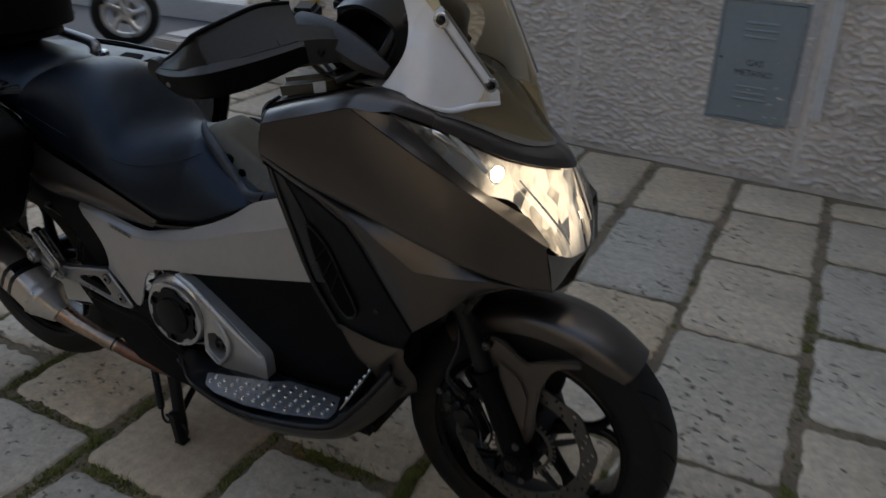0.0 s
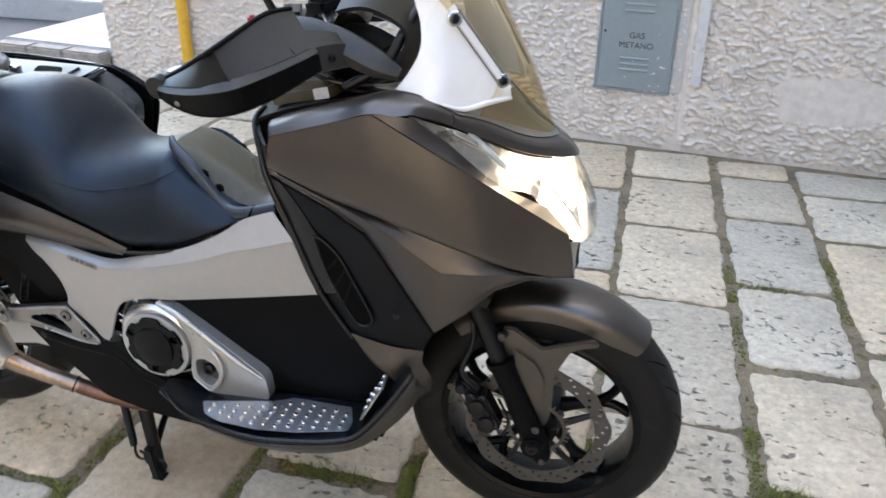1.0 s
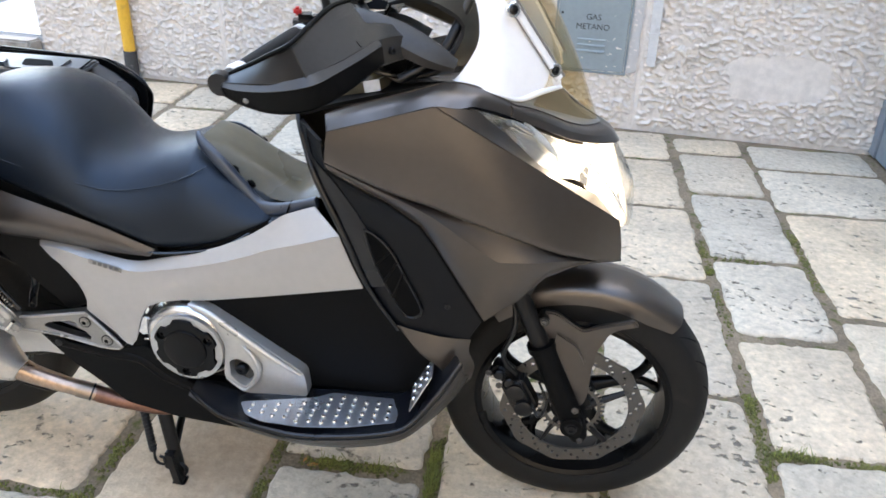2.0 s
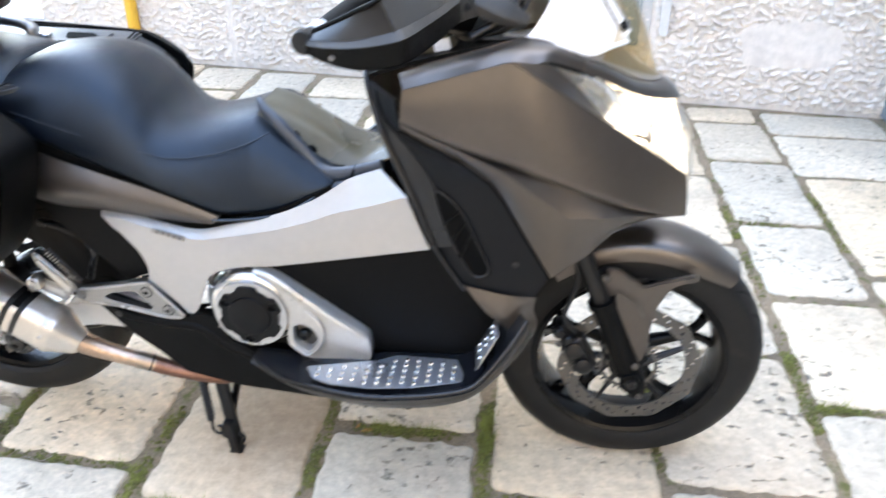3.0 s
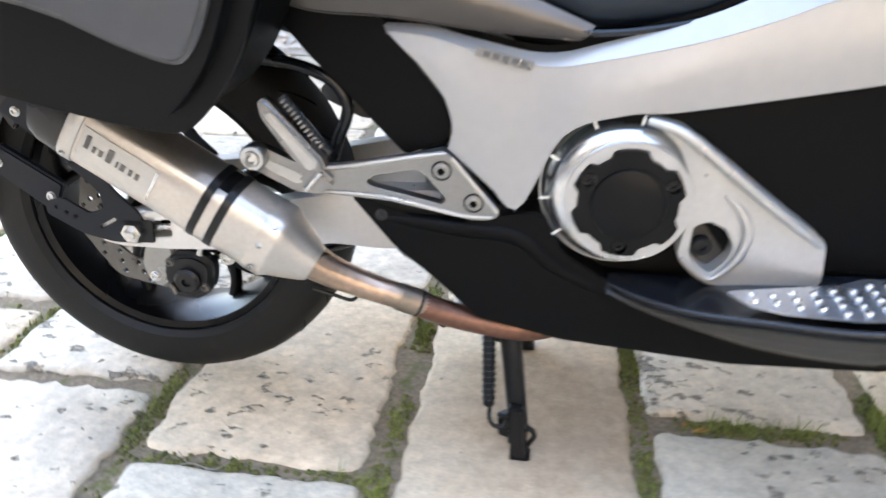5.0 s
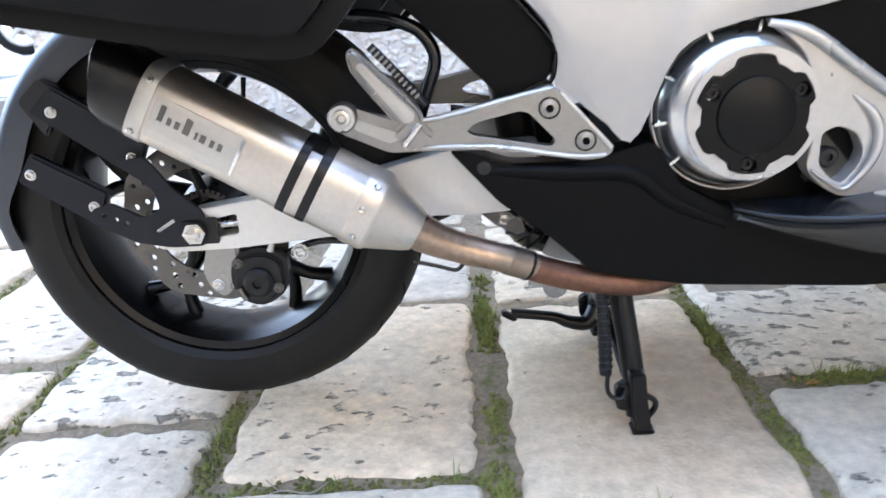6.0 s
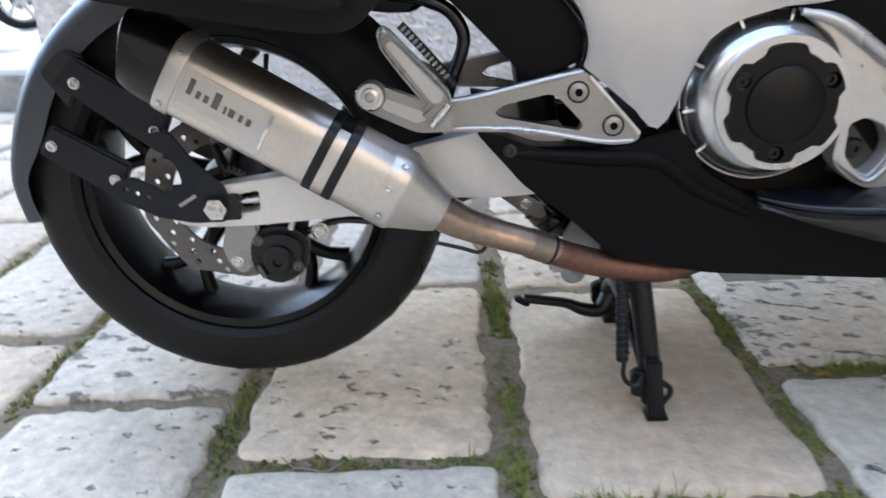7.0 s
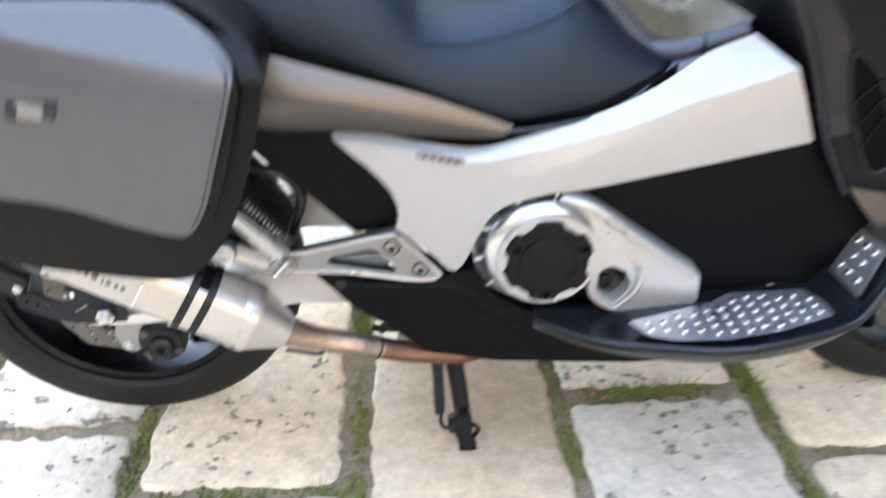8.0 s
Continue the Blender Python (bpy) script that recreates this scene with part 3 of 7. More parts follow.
def build_far_walls():
    """Plain added walls that close the lane behind the camera and beyond the gate, and shape its light."""
    # unseen: the south wall blocks low sky, the southwest one darkens the bronze's reflections
    for name, size, at in (("wall_south", (44, 0.4, 6.4), (-4, -9.5, 3.18)), ("wall_east", (0.4, 9, 6.5), (4.9, -1.5, 3.23)), ("wall_west", (0.4, 50, 4), (-30, 8, 1.98)), ("wall_southwest", (0.4, 8.6, 11), (-7.2, -4.9, 5.48))):
        tagged(part(name, block(size, at, 0), FACADE), "added plain rendered wall that closes the lane and shapes its light", "wall", kind="structure")


build_ground()
build_road()
build_slab()
build_wall()
build_side_gate()
build_far_walls()


# ---- things on the wall ----
def text_part(name, words, size, frame_m, material, parent):
    cu = bpy.data.curves.new(name, "FONT")
    cu.body, cu.size, cu.align_x, cu.align_y, cu.extrude = words, size, "CENTER", "CENTER", 0.0006
    cu.materials.append(material)
    ob = new(name, cu)
    dep = bpy.context.evaluated_depsgraph_get()
    me = bpy.data.meshes.new_from_object(ob.evaluated_get(dep))
    bpy.data.objects.remove(ob)
    ob = new(name, me)
    me.transform(frame_m)
    ob.parent = parent
    return ob


def build_gas_door():
    cx, z0, z1, w = 1.603, 0.303, 0.872, 0.376
    g = thing("meter_cabinet", "small grey-green metal gas meter door let into the wall", "meter cabinet", (0, 0, 0))
    f = wall_frame(cx, 0, 0.004)
    def slab(name, x_a, x_b, y_a, y_b, out, depth, mt, bev=0.002):
        return part(name, plate(rounded([(x_a, y_a), (x_b, y_a), (x_b, y_b), (x_a, y_b)], 0.004), depth, bev, m=f @ Matrix.Translation((0, 0, out))), mt, g)
    hw = w / 2
    # frame round the door, flush plaster border beside it
    for x_a, x_b, y_a, y_b in ((-hw - 0.012, -hw, z0 - 0.012, z1 + 0.012), (hw, hw + 0.012, z0 - 0.012, z1 + 0.012), (-hw, hw, z0 - 0.012, z0), (-hw, hw, z1, z1 + 0.012)):
        slab("frame_bar", x_a, x_b, y_a, y_b, 0.0, 0.016, DOORPAINT)
    door = slab("door", -hw + 0.003, hw - 0.003, z0 + 0.003, z1 - 0.003, 0.002, 0.012, DOORPAINT)
    for zc in (0.775, 0.742, 0.709, 0.467, 0.437, 0.407):
        bm = sweep([(-0.074, zc, 0.013), (0.074, zc, 0.013)], 0.0072, 10, 3)
        for v in bm.verts:
            v.co.x *= 1.0
        bm.transform(f)
        part("louvre", bm, DOORPAINT, door)
    bm = lathe([(0.007, 0), (0.007, 0.004), (0.005, 0.005), (0.003, 0.002), (0, 0.002)], 14, f @ Matrix.Translation((-hw + 0.022, 0.60, 0.013)))
    part("lock", bm, INK, door)
    text_part("printed_word", "GAS", 0.043, f @ Matrix.Translation((0.0, 0.585, 0.0146)), INK, door)
    text_part("printed_word", "METANO", 0.043, f @ Matrix.Translation((0.0, 0.535, 0.0146)), INK, door)
    # smooth plaster reveal between the door and the upright joint
    bm = plate(rounded([(hw + 0.014, z0), (hw + 0.066, z0 + 0.01), (hw + 0.060, 1.0), (hw + 0.014, 1.0)], 0.01), 0.012, 0.003, m=f)
    part("plaster_reveal", bm, SMOOTHPL, g)


def build_cable_cover():
    g = thing("cable_cover", "white upright plastic cable cover on the wall beside the meter door", "cable cover")
    f = wall_frame(1.925, 0, 0.006)
    f = f @ pose(0, 0.37, 0, 0, 0, 1.0) @ Matrix.Translation((0, -0.37, 0))
    part("channel", plate(rounded([(-0.024, 0.375), (0.024, 0.368), (0.027, 1.9), (-0.027, 1.9)], 0.004), 0.036, 0.005, m=f), PIPEWHITE, g)
    part("end_cap", plate(rounded([(-0.02, 0.36), (0.02, 0.355), (0.02, 0.42), (-0.02, 0.42)], 0.006), 0.040, 0.004, m=f), PIPEWHITE, g)
    for zc in (0.52, 0.92, 1.4):
        part("clip", plate(rounded([(-0.028, zc), (0.028, zc), (0.028, zc + 0.012), (-0.028, zc + 0.012)], 0.002), 0.039, 0.001, m=f), PIPEWHITE, g)


def build_gas_pipe():
    g = thing("gas_pipe", "yellow painted gas pipe with a black wrapped foot", "pipe")
    a, b, c = on_wall(-1.225, -0.02, 0.06), on_wall(-1.218, 0.165, 0.06), on_wall(-1.185, 2.4, 0.055)
    part("riser", sweep([b, b.lerp(c, 0.5), c], 0.036, 18, 3), YELLOW, g)
    part("wrapped_foot", sweep([a, a.lerp(b, 0.5), b + Vector((0, 0, 0.012))], [0.043, 0.041, 0.039], 18, 3), TAR, g)
    for t in (0.28, 0.8):
        q = b.lerp(c, t)
        part("clamp", sweep([q - Vector((0, 0, 0.012)), q + Vector((0, 0, 0.012))], 0.039, 18, 1), BOLT, g)


build_gas_door()
build_cable_cover()
build_gas_pipe()


# ---- the maxi scooter; x forwards from the rear axle, right side at -y ----
BIKE = thing("maxi_scooter", "matt bronze and silver maxi scooter parked on its centre stand", "scooter")
FRONT, REAR = Vector((1.527, 0, 0.300)), Vector((0.006, 0, 0.338))
ACROSS = pose(0, 0, 0, 90, 0, 0)


def wheel(parent, at, tyre_r, tyre_w, rim_r, spokes, name, deep=0.86):
    """Tyre, rim and forked spokes on an axle across the vehicle."""
    m = Matrix.Translation(at) @ ACROSS
    w = part(name, lathe([(0.020, -tyre_w * 0.62), (0.045, -tyre_w * 0.60), (0.052, -tyre_w * 0.3), (0.052, tyre_w * 0.3), (0.045, tyre_w * 0.60), (0.020, tyre_w * 0.62)], 32, m), WHEEL, parent)
    hw = tyre_w / 2
    prof = []
    for i in range(25):
        a = math.pi * (i / 24)
        y = -hw * math.cos(a)
        rise = math.sin(a) ** 0.52
        prof.append((rim_r + 0.006 + (tyre_r - rim_r - 0.006) * rise, y))
    prof += [(rim_r - 0.004, hw * 0.90), (rim_r - 0.004, -hw * 0.90)]
    bm = lathe(prof, 96, m, closed=True)
    # rain grooves, slanting from the shoulder, drawn as black strips in place of their shade
    def crown(y):
        return rim_r + 0.006 + (tyre_r - rim_r - 0.006) * math.sin(math.acos(max(-1, min(1, -y / hw)))) ** 0.52
    centre = Vector(at)
    for f in bm.faces:
        mid = f.calc_center_median() - centre
        f.material_index = 1 if math.hypot(mid.x, mid.z) > rim_r + 0.80 * (tyre_r - rim_r) else 0
    part("tyre", bm, [RUBBER, TREAD], w)
    for sgn in (-1, 1):
        for i in range(26):
            ang = 2 * math.pi * (i + (0.5 if sgn > 0 else 0)) / 26
            rows = []
            for s in range(6):
                t = s / 5
                y = sgn * hw * (0.28 + 0.50 * t)
                a = ang + 0.16 * t
                r = crown(y) + 0.0009
                wd = 0.0027 / r * (1 - 0.6 * t)
                rows.append([m @ Vector((r * math.cos(a + d * wd), r * math.sin(a + d * wd), y)) for d in (-1, 0, 1)])
            part("tread_groove", patch(rows, 1, 1, 0.002, tuple(Vector(at) - rows[2][1]), True, True, bev=0), GAPSHADE, w)
    # rim barrel with its lips
    hb = hw * deep
    bm = lathe([(rim_r, -hb - 0.006), (rim_r - 0.006, -hb - 0.009), (rim_r - 0.016, -hb - 0.004), (rim_r - 0.022, -hb * 0.7), (rim_r - 0.026, -hb * 0.3), (rim_r - 0.026, hb * 0.3), (rim_r - 0.022, hb * 0.7), (rim_r - 0.016, hb + 0.004), (rim_r - 0.006, hb + 0.009), (rim_r, hb + 0.006), (rim_r - 0.006, hb * 0.8), (rim_r - 0.012, 0), (rim_r - 0.006, -hb * 0.8)], 96, m, closed=True)
    part("rim", bm, WHEEL, w)
    for i in range(spokes):
        a = 2 * math.pi * i / spokes + 0.33
        def at_polar(r, da, h):
            return m @ Vector((r * math.cos(a + da), r * math.sin(a + da), h))
        knee = rim_r * 0.66
        bm = sweep([at_polar(0.035, 0, 0), at_polar(0.08, 0, 0), at_polar(knee, 0, 0)], [0.020, 0.015, 0.0125], 10, 4, flat=0.8)
        for da in (-0.21, 0.21):
            sweep([at_polar(knee - 0.012, 0, 0), at_polar(knee + 0.02, da * 0.45, 0), at_polar(rim_r - 0.026, da, 0)], [0.0125, 0.0105, 0.0125], 10, 4, bm, flat=0.8)
        part("spoke", bm, WHEEL, w)
    bm = sweep([m @ Vector(((rim_r - 0.04) * 0.3, (rim_r - 0.03) * 0.95, 0)), m @ Vector(((rim_r - 0.07) * 0.3, (rim_r - 0.07) * 0.95, -0.012))], [0.004, 0.003], 8, 2)
    part("valve", bm, RUBBER, w)
    return w


def brake_disc(parent, at, r_out, r_in, y, waves, holes, arms):
    """A waved, drilled disc on a thin carrier."""
    n = waves * 12
    outer = [((r_out + 0.0042 * max(-0.35, math.sin(waves * 2 * math.pi * i / n))) * math.cos(2 * math.pi * i / n), (r_out + 0.0042 * max(-0.35, math.sin(waves * 2 * math.pi * i / n))) * math.sin(2 * math.pi * i / n)) for i in range(n)]
    cuts = [ring_loop(0, 0, r_in, 48)]
    mid = (r_out + r_in) / 2
    for i in range(holes):
        a = 2 * math.pi * i / holes
        for dr, da in ((-0.3, 0.0), (0.02, 0.32 * 2 * math.pi / holes), (0.30, 0.64 * 2 * math.pi / holes)):
            rr = mid + dr * (r_out - r_in)
            cuts.append(ring_loop(rr * math.cos(a + da), rr * math.sin(a + da), 0.0044, 7))
    d = part("brake_disc", plate(outer, 0.005, 0, cuts, m=Matrix.Translation(at) @ side(y)), DISC, parent)
    for i in range(arms):
        a = 2 * math.pi * i / arms + 0.2
        p = at + Vector((math.cos(a) * 0.03, y + 0.004, math.sin(a) * 0.03))
        q = at + Vector((math.cos(a + 0.25) * (r_in + 0.004), y + 0.004, math.sin(a + 0.25) * (r_in + 0.004)))
        part("carrier_arm", sweep([p, p.lerp(q, 0.5), q], [0.011, 0.008, 0.006], 8, 3, flat=0.6), DARKMETAL, d)
        bolt(q - Vector((0, 0.004, 0)), 0.005, 0.003, parent=d, material=DISC)
    ring = lathe([(r_in * 0.52, 0), (r_in * 0.52, 0.003), (r_in * 0.46, 0.003), (r_in * 0.46, 0)], 48, Matrix.Translation(at + Vector((0, y, 0))) @ ACROSS, closed=True)
    part("sensor_ring", ring, DISC, d)
    for i in range(36):
        a = 2 * math.pi * i / 36
        c = at + Vector((math.cos(a) * r_in * 0.55, y - 0.0015, math.sin(a) * r_in * 0.55))
        ring_tooth = block((r_in * 0.08, 0.003, 0.004), c, 0, (0, -math.degrees(a), 0))
        part("tooth", ring_tooth, DISC, d)
    return d


def caliper(parent, at, turn, size=1.0, name="brake_caliper"):
    c = part(name, block((0.085 * size, 0.05, 0.048 * size), at, 0.009, (0, turn, 0), 3), DARKMETAL, parent)
    m = pose(*at, 0, turn, 0)
    for dx in (-0.022, 0.020):
        part("piston_cap", lathe([(0.0175 * size, 0), (0.0175 * size, 0.008), (0.013 * size, 0.011), (0, 0.011)], 20, m @ Matrix.Translation((dx * size, -0.024, 0)) @ ACROSS), DARKMETAL, c)
    for dx, dz in ((-0.045, -0.024), (0.045, -0.024), (0.046, 0.02)):
        bolt(m @ Vector((dx * size, -0.022, dz * size)), 0.006, 0.005, parent=c, material=DISC)
    return c


# ---- wheels, brakes, fork ----
fw = wheel(BIKE, FRONT, 0.302, 0.126, 0.219, 5, "front_wheel")
brake_disc(fw, FRONT, 0.156, 0.124, -0.074, 10, 20, 5)
rw = wheel(BIKE, REAR, 0.309, 0.160, 0.222, 5, "rear_wheel", 0.72)
brake_disc(rw, REAR, 0.118, 0.078, -0.098, 8, 16, 5)

fork = part("fork_leg", sweep([(1.548, -0.112, 0.252), (1.535, -0.112, 0.285), (1.50, -0.112, 0.362), (1.462, -0.112, 0.45), (1.447, -0.112, 0.484)], [0.019, 0.026, 0.0265, 0.0255, 0.0275], 18, 4), BLACK, BIKE, "black fork slider")
part("fork_tube", sweep([(1.452, -0.112, 0.472), (1.40, -0.112, 0.59), (1.35, -0.112, 0.70)], 0.0195, 16, 3), DARKMETAL, fork)
part("dust_seal", sweep([(1.449, -0.112, 0.478), (1.444, -0.112, 0.492)], 0.030, 18, 2), BLACK, fork)
part("axle_clamp", sweep([(1.527, -0.145, 0.300), (1.527, -0.088, 0.300)], [0.024, 0.022], 18, 2), BLACK, fork)
bolt((1.527, -0.146, 0.300), 0.011, 0.006, parent=fork, material=DARKMETAL)
bolt((1.531, -0.136, 0.343), 0.0065, 0.005, parent=fork, material=DISC)
bolt((1.549, -0.136, 0.262), 0.0055, 0.005, parent=fork, material=DISC)
fork2 = part("fork_leg", sweep([(1.548, 0.112, 0.252), (1.50, 0.112, 0.362), (1.447, 0.112, 0.484)], [0.020, 0.0265, 0.0275], 18, 4), SATIN, BIKE, "black fork slider")
part("fork_tube", sweep([(1.452, 0.112, 0.472), (1.35, 0.112, 0.70)], 0.0195, 16, 3), DARKMETAL, fork2)
caliper(BIKE, (1.412, -0.088, 0.335), 62, 1.12)
caliper(BIKE, (1.375, -0.080, 0.385), 40, 0.7, "brake_bracket")
part("brake_hose", sweep([(1.40, -0.105, 0.40), (1.37, -0.13, 0.46), (1.39, -0.12, 0.54), (1.37, -0.10, 0.64)], 0.0055, 10, 6), SATIN, BIKE)
part("sensor_cable", sweep([(1.435, -0.1, 0.33), (1.455, -0.12, 0.30), (1.47, -0.115, 0.335), (1.45, -0.128, 0.40)], 0.003, 8, 6), SATIN, BIKE)
part("axle", sweep([(1.527, -0.13, 0.300), (1.527, 0.13, 0.300)], 0.011, 14, 2), BOLT, BIKE)
part("fork_yoke", block((0.10, 0.30, 0.05), (1.375, 0, 0.652), 0.012, (0, 24, 0)), DARKMETAL, BIKE)

# ---- front mudguard: a bronze arch and its side struts ----
def fender():
    rows = []
    for y, drop in ((-0.074, 0.052), (-0.068, 0.022), (-0.042, 0.006), (0, 0), (0.042, 0.006), (0.068, 0.022), (0.074, 0.052)):
        row = []
        for deg, r in ((130, 0.322), (116, 0.322), (102, 0.322), (88, 0.322), (74, 0.322), (61, 0.322), (49, 0.320)):
            a = math.radians(deg)
            pinch = 1.0 if deg > 65 else (0.95 if deg > 55 else 0.84)
            rr = r - drop * (1.0 if deg > 55 else 0.7)
            row.append((FRONT.x + rr * math.cos(a), y * pinch, FRONT.z + rr * math.sin(a)))
        rows.append(row)
    return patch(rows, 3, 3, 0.0035, (0, 0, -1), bev=0.0012)


mud = part("front_mudguard", fender(), BRONZE, BIKE, "matt bronze front mudguard")
strut = [(1.440, 0.530), (1.450, 0.566), (1.474, 0.562), (1.529, 0.526), (1.560, 0.540), (1.628, 0.562), (1.640, 0.548), (1.600, 0.536), (1.583, 0.524), (1.562, 0.477), (1.556, 0.426), (1.556, 0.367), (1.549, 0.336), (1.538, 0.326), (1.526, 0.332), (1.520, 0.352), (1.478, 0.431), (1.450, 0.500)]
bm = plate(rounded(strut, 0.008), 0.014, 0.004, m=side(-0.106))
both("mudguard_strut", bm, BRONZE, mud)
bm = plate(rounded([(1.474, 0.522), (1.522, 0.492), (1.542, 0.45), (1.540, 0.37), (1.530, 0.362), (1.492, 0.432), (1.468, 0.49)], 0.008), 0.008, 0.0035, m=side(-0.1115))
both("strut_rib", bm, BRONZE, mud)
bm = sweep([(1.447, -0.118, 0.548), (1.447, -0.086, 0.548)], 0.011, 12, 2)
both("strut_mount", bm, SATIN, mud)
bolt((1.447, -0.119, 0.548), 0.0065, 0.005, parent=mud, material=DISC)

# ---- front fairing ----
CREASE = [(1.056, -0.268, 0.977), (1.100, -0.266, 0.990), (1.146, -0.263, 1.003), (1.190, -0.259, 1.016), (1.234, -0.254, 1.028), (1.284, -0.246, 0.997), (1.336, -0.233, 0.963), (1.390, -0.216, 0.926), (1.445, -0.195, 0.887), (1.505, -0.172, 0.844), (1.563, -0.150, 0.803)]
RIDGE = [(1.050, -0.272, 0.925), (1.095, -0.272, 0.907), (1.150, -0.270, 0.885), (1.200, -0.266, 0.869), (1.240, -0.263, 0.857), (1.290, -0.257, 0.836), (1.360, -0.244, 0.807), (1.420, -0.226, 0.780), (1.470, -0.202, 0.755), (1.530, -0.165, 0.728), (1.577, -0.138, 0.717)]
SHOULDER = [(1.042, -0.224, 0.992), (1.090, -0.219, 1.009), (1.140, -0.212, 1.023), (1.195, -0.204, 1.039), (1.262, -0.196, 1.054), (1.300, -0.230, 1.020), (1.352, -0.193, 0.968), (1.408, -0.159, 0.906), (1.443, -0.141, 0.877), (1.516, -0.118, 0.84), (1.557, -0.11, 0.791)]
LOW = [(1.052, -0.262, 0.906), (1.100, -0.256, 0.879), (1.152, -0.248, 0.849), (1.210, -0.238, 0.804), (1.235, -0.232, 0.766), (1.275, -0.222, 0.693), (1.331, -0.207, 0.594), (1.392, -0.203, 0.645), (1.440, -0.192, 0.696), (1.505, -0.162, 0.716), (1.562, -0.128, 0.708)]
DEEP = (0.15, 0.45, 0.8, 1, 1, 1, 1, 0.95, 0.8, 0.45, 0.1)


def shifted(row, dx, dy, dz, weights=DEEP):
    return [(x + dx * w, y + dy * w, z + dz * w) for (x, y, z), w in zip(row, weights)]


def lerped(a, b, t, bulge=0.0):
    return [tuple(Vector(p).lerp(Vector(q), t) + Vector((0, bulge, 0))) for p, q in zip(a, b)]


# a flat upper face between two sharp creases, its lower edge rolled in; a cove; a flank that stands out below it
both("side_fairing", patch([CREASE, lerped(CREASE, RIDGE, 0.4, -0.003), lerped(CREASE, RIDGE, 0.78, -0.002), RIDGE, shifted(RIDGE, 0, 0.010, -0.011)], 3, 3, 0.004, straight=True), BRONZE, BIKE, "matt bronze upper side fairing")
TOP_OUT = [(x, y + 0.0015, z + 0.002) for x, y, z in CREASE[:5]] + [(1.270, -0.240, 1.0245), (1.298, -0.224, 1.0255), (1.332, -0.197, 1.008), (1.370, -0.172, 0.990)]
TOP_IN = SHOULDER[:4] + [(1.240, -0.194, 1.051), (1.272, -0.188, 1.051), (1.305, -0.182, 1.042), (1.345, -0.172, 1.022), (1.374, -0.158, 1.003)]
both("fairing_shoulder", patch([TOP_OUT, [(x, y - 0.002, z + 0.0055) for x, y, z in lerped(TOP_OUT, TOP_IN, 0.45)], TOP_IN], 3, 4, 0.004, (0, 1, -0.5)), BRONZE, BIKE, "", 75)
BAND_OUT = shifted(CREASE[4:], 0, 0.0015, 0.002, (1,) * 7)
BAND_IN = [(1.240, -0.252, 1.029), (1.301, -0.229, 1.019)] + SHOULDER[6:]
both("lamp_band", patch([BAND_OUT, lerped(BAND_OUT, BAND_IN, 0.5), BAND_IN], 3, 3, 0.004, (0, 1, -0.5), straight=True), BRONZE, BIKE, "", 75)
COVE = shifted(RIDGE, 0, 0.024, -0.012)
flank = [tuple(Vector(u).lerp(Vector(w), 0.30) + Vector((0, -0.006 * d, 0))) for u, w, d in zip(RIDGE, LOW, DEEP)]
both("fairing_cove", patch([shifted(RIDGE, 0, 0.010, -0.010), COVE, lerped(COVE, flank, 0.55, -0.001), flank], 3, 3, 0.004, straight=True), BRONZE, BIKE)
both("lower_fairing", patch([flank, lerped(flank, LOW, 0.5, -0.003), LOW], 3, 3, 0.004, straight=True), BRONZE, BIKE)
# chin under the nose
both("nose_chin", patch([[(1.440, -0.19, 0.696), (1.505, -0.160, 0.714), (1.572, -0.130, 0.710)], [(1.43, -0.09, 0.668), (1.50, -0.08, 0.682), (1.57, -0.052, 0.682)], [(1.43, 0.0, 0.664), (1.50, 0.0, 0.676), (1.575, 0.0, 0.676)]], 4, 3, 0.004, (0, 0, 1)), BLACK, BIKE)
part("nose_lip", patch([[(1.577, -0.138, 0.716), (1.574, -0.07, 0.708), (1.570, 0, 0.706), (1.574, 0.07, 0.708), (1.577, 0.138, 0.716)], [(1.566, -0.148, 0.792), (1.570, -0.075, 0.760), (1.572, 0, 0.754), (1.570, 0.075, 0.760), (1.566, 0.148, 0.792)]], 4, 2, 0.004, (-1, 0, 0)), BRONZE, BIKE)

# black inner panel with its air vent, between fairing and leg space
INNER = [(0.972, -0.150, 0.955), (0.990, -0.172, 0.905), (1.012, -0.190, 0.856), (1.040, -0.198, 0.800), (1.062, -0.204, 0.756), (1.106, -0.204, 0.647), (1.165, -0.202, 0.552), (1.205, -0.198, 0.522)]
OUTER = [(1.040, -0.256, 0.955), (1.050, -0.259, 0.903), (1.150, -0.245, 0.846), (1.208, -0.235, 0.801), (1.233, -0.229, 0.763), (1.273, -0.219, 0.690), (1.328, -0.204, 0.592), (1.300, -0.196, 0.535)]
both("inner_panel", patch([INNER, lerped(INNER, OUTER, 0.45, -0.003), OUTER], 3, 3, 0.004, straight=True), CHARCOAL, BIKE)
both("shield_rim", patch([shifted(INNER[:6], -0.002, -0.004, 0, (1,) * 6), lerped(INNER[:6], [(x, y, z) for x, y, z in OUTER[:6]], 0.16, -0.006), lerped(INNER[:6], OUTER[:6], 0.30, -0.003)], 4, 3, 0.003), SKYSATIN, BIKE)
both("leg_shield_edge", sweep([(0.966, -0.10, 0.975), (0.968, -0.150, 0.962), (0.988, -0.176, 0.905), (1.010, -0.194, 0.856), (1.060, -0.208, 0.756), (1.104, -0.208, 0.647), (1.163, -0.205, 0.552)], [0.004, 0.005, 0.006, 0.007, 0.007, 0.006, 0.005], 12, 5), SATIN, BIKE)
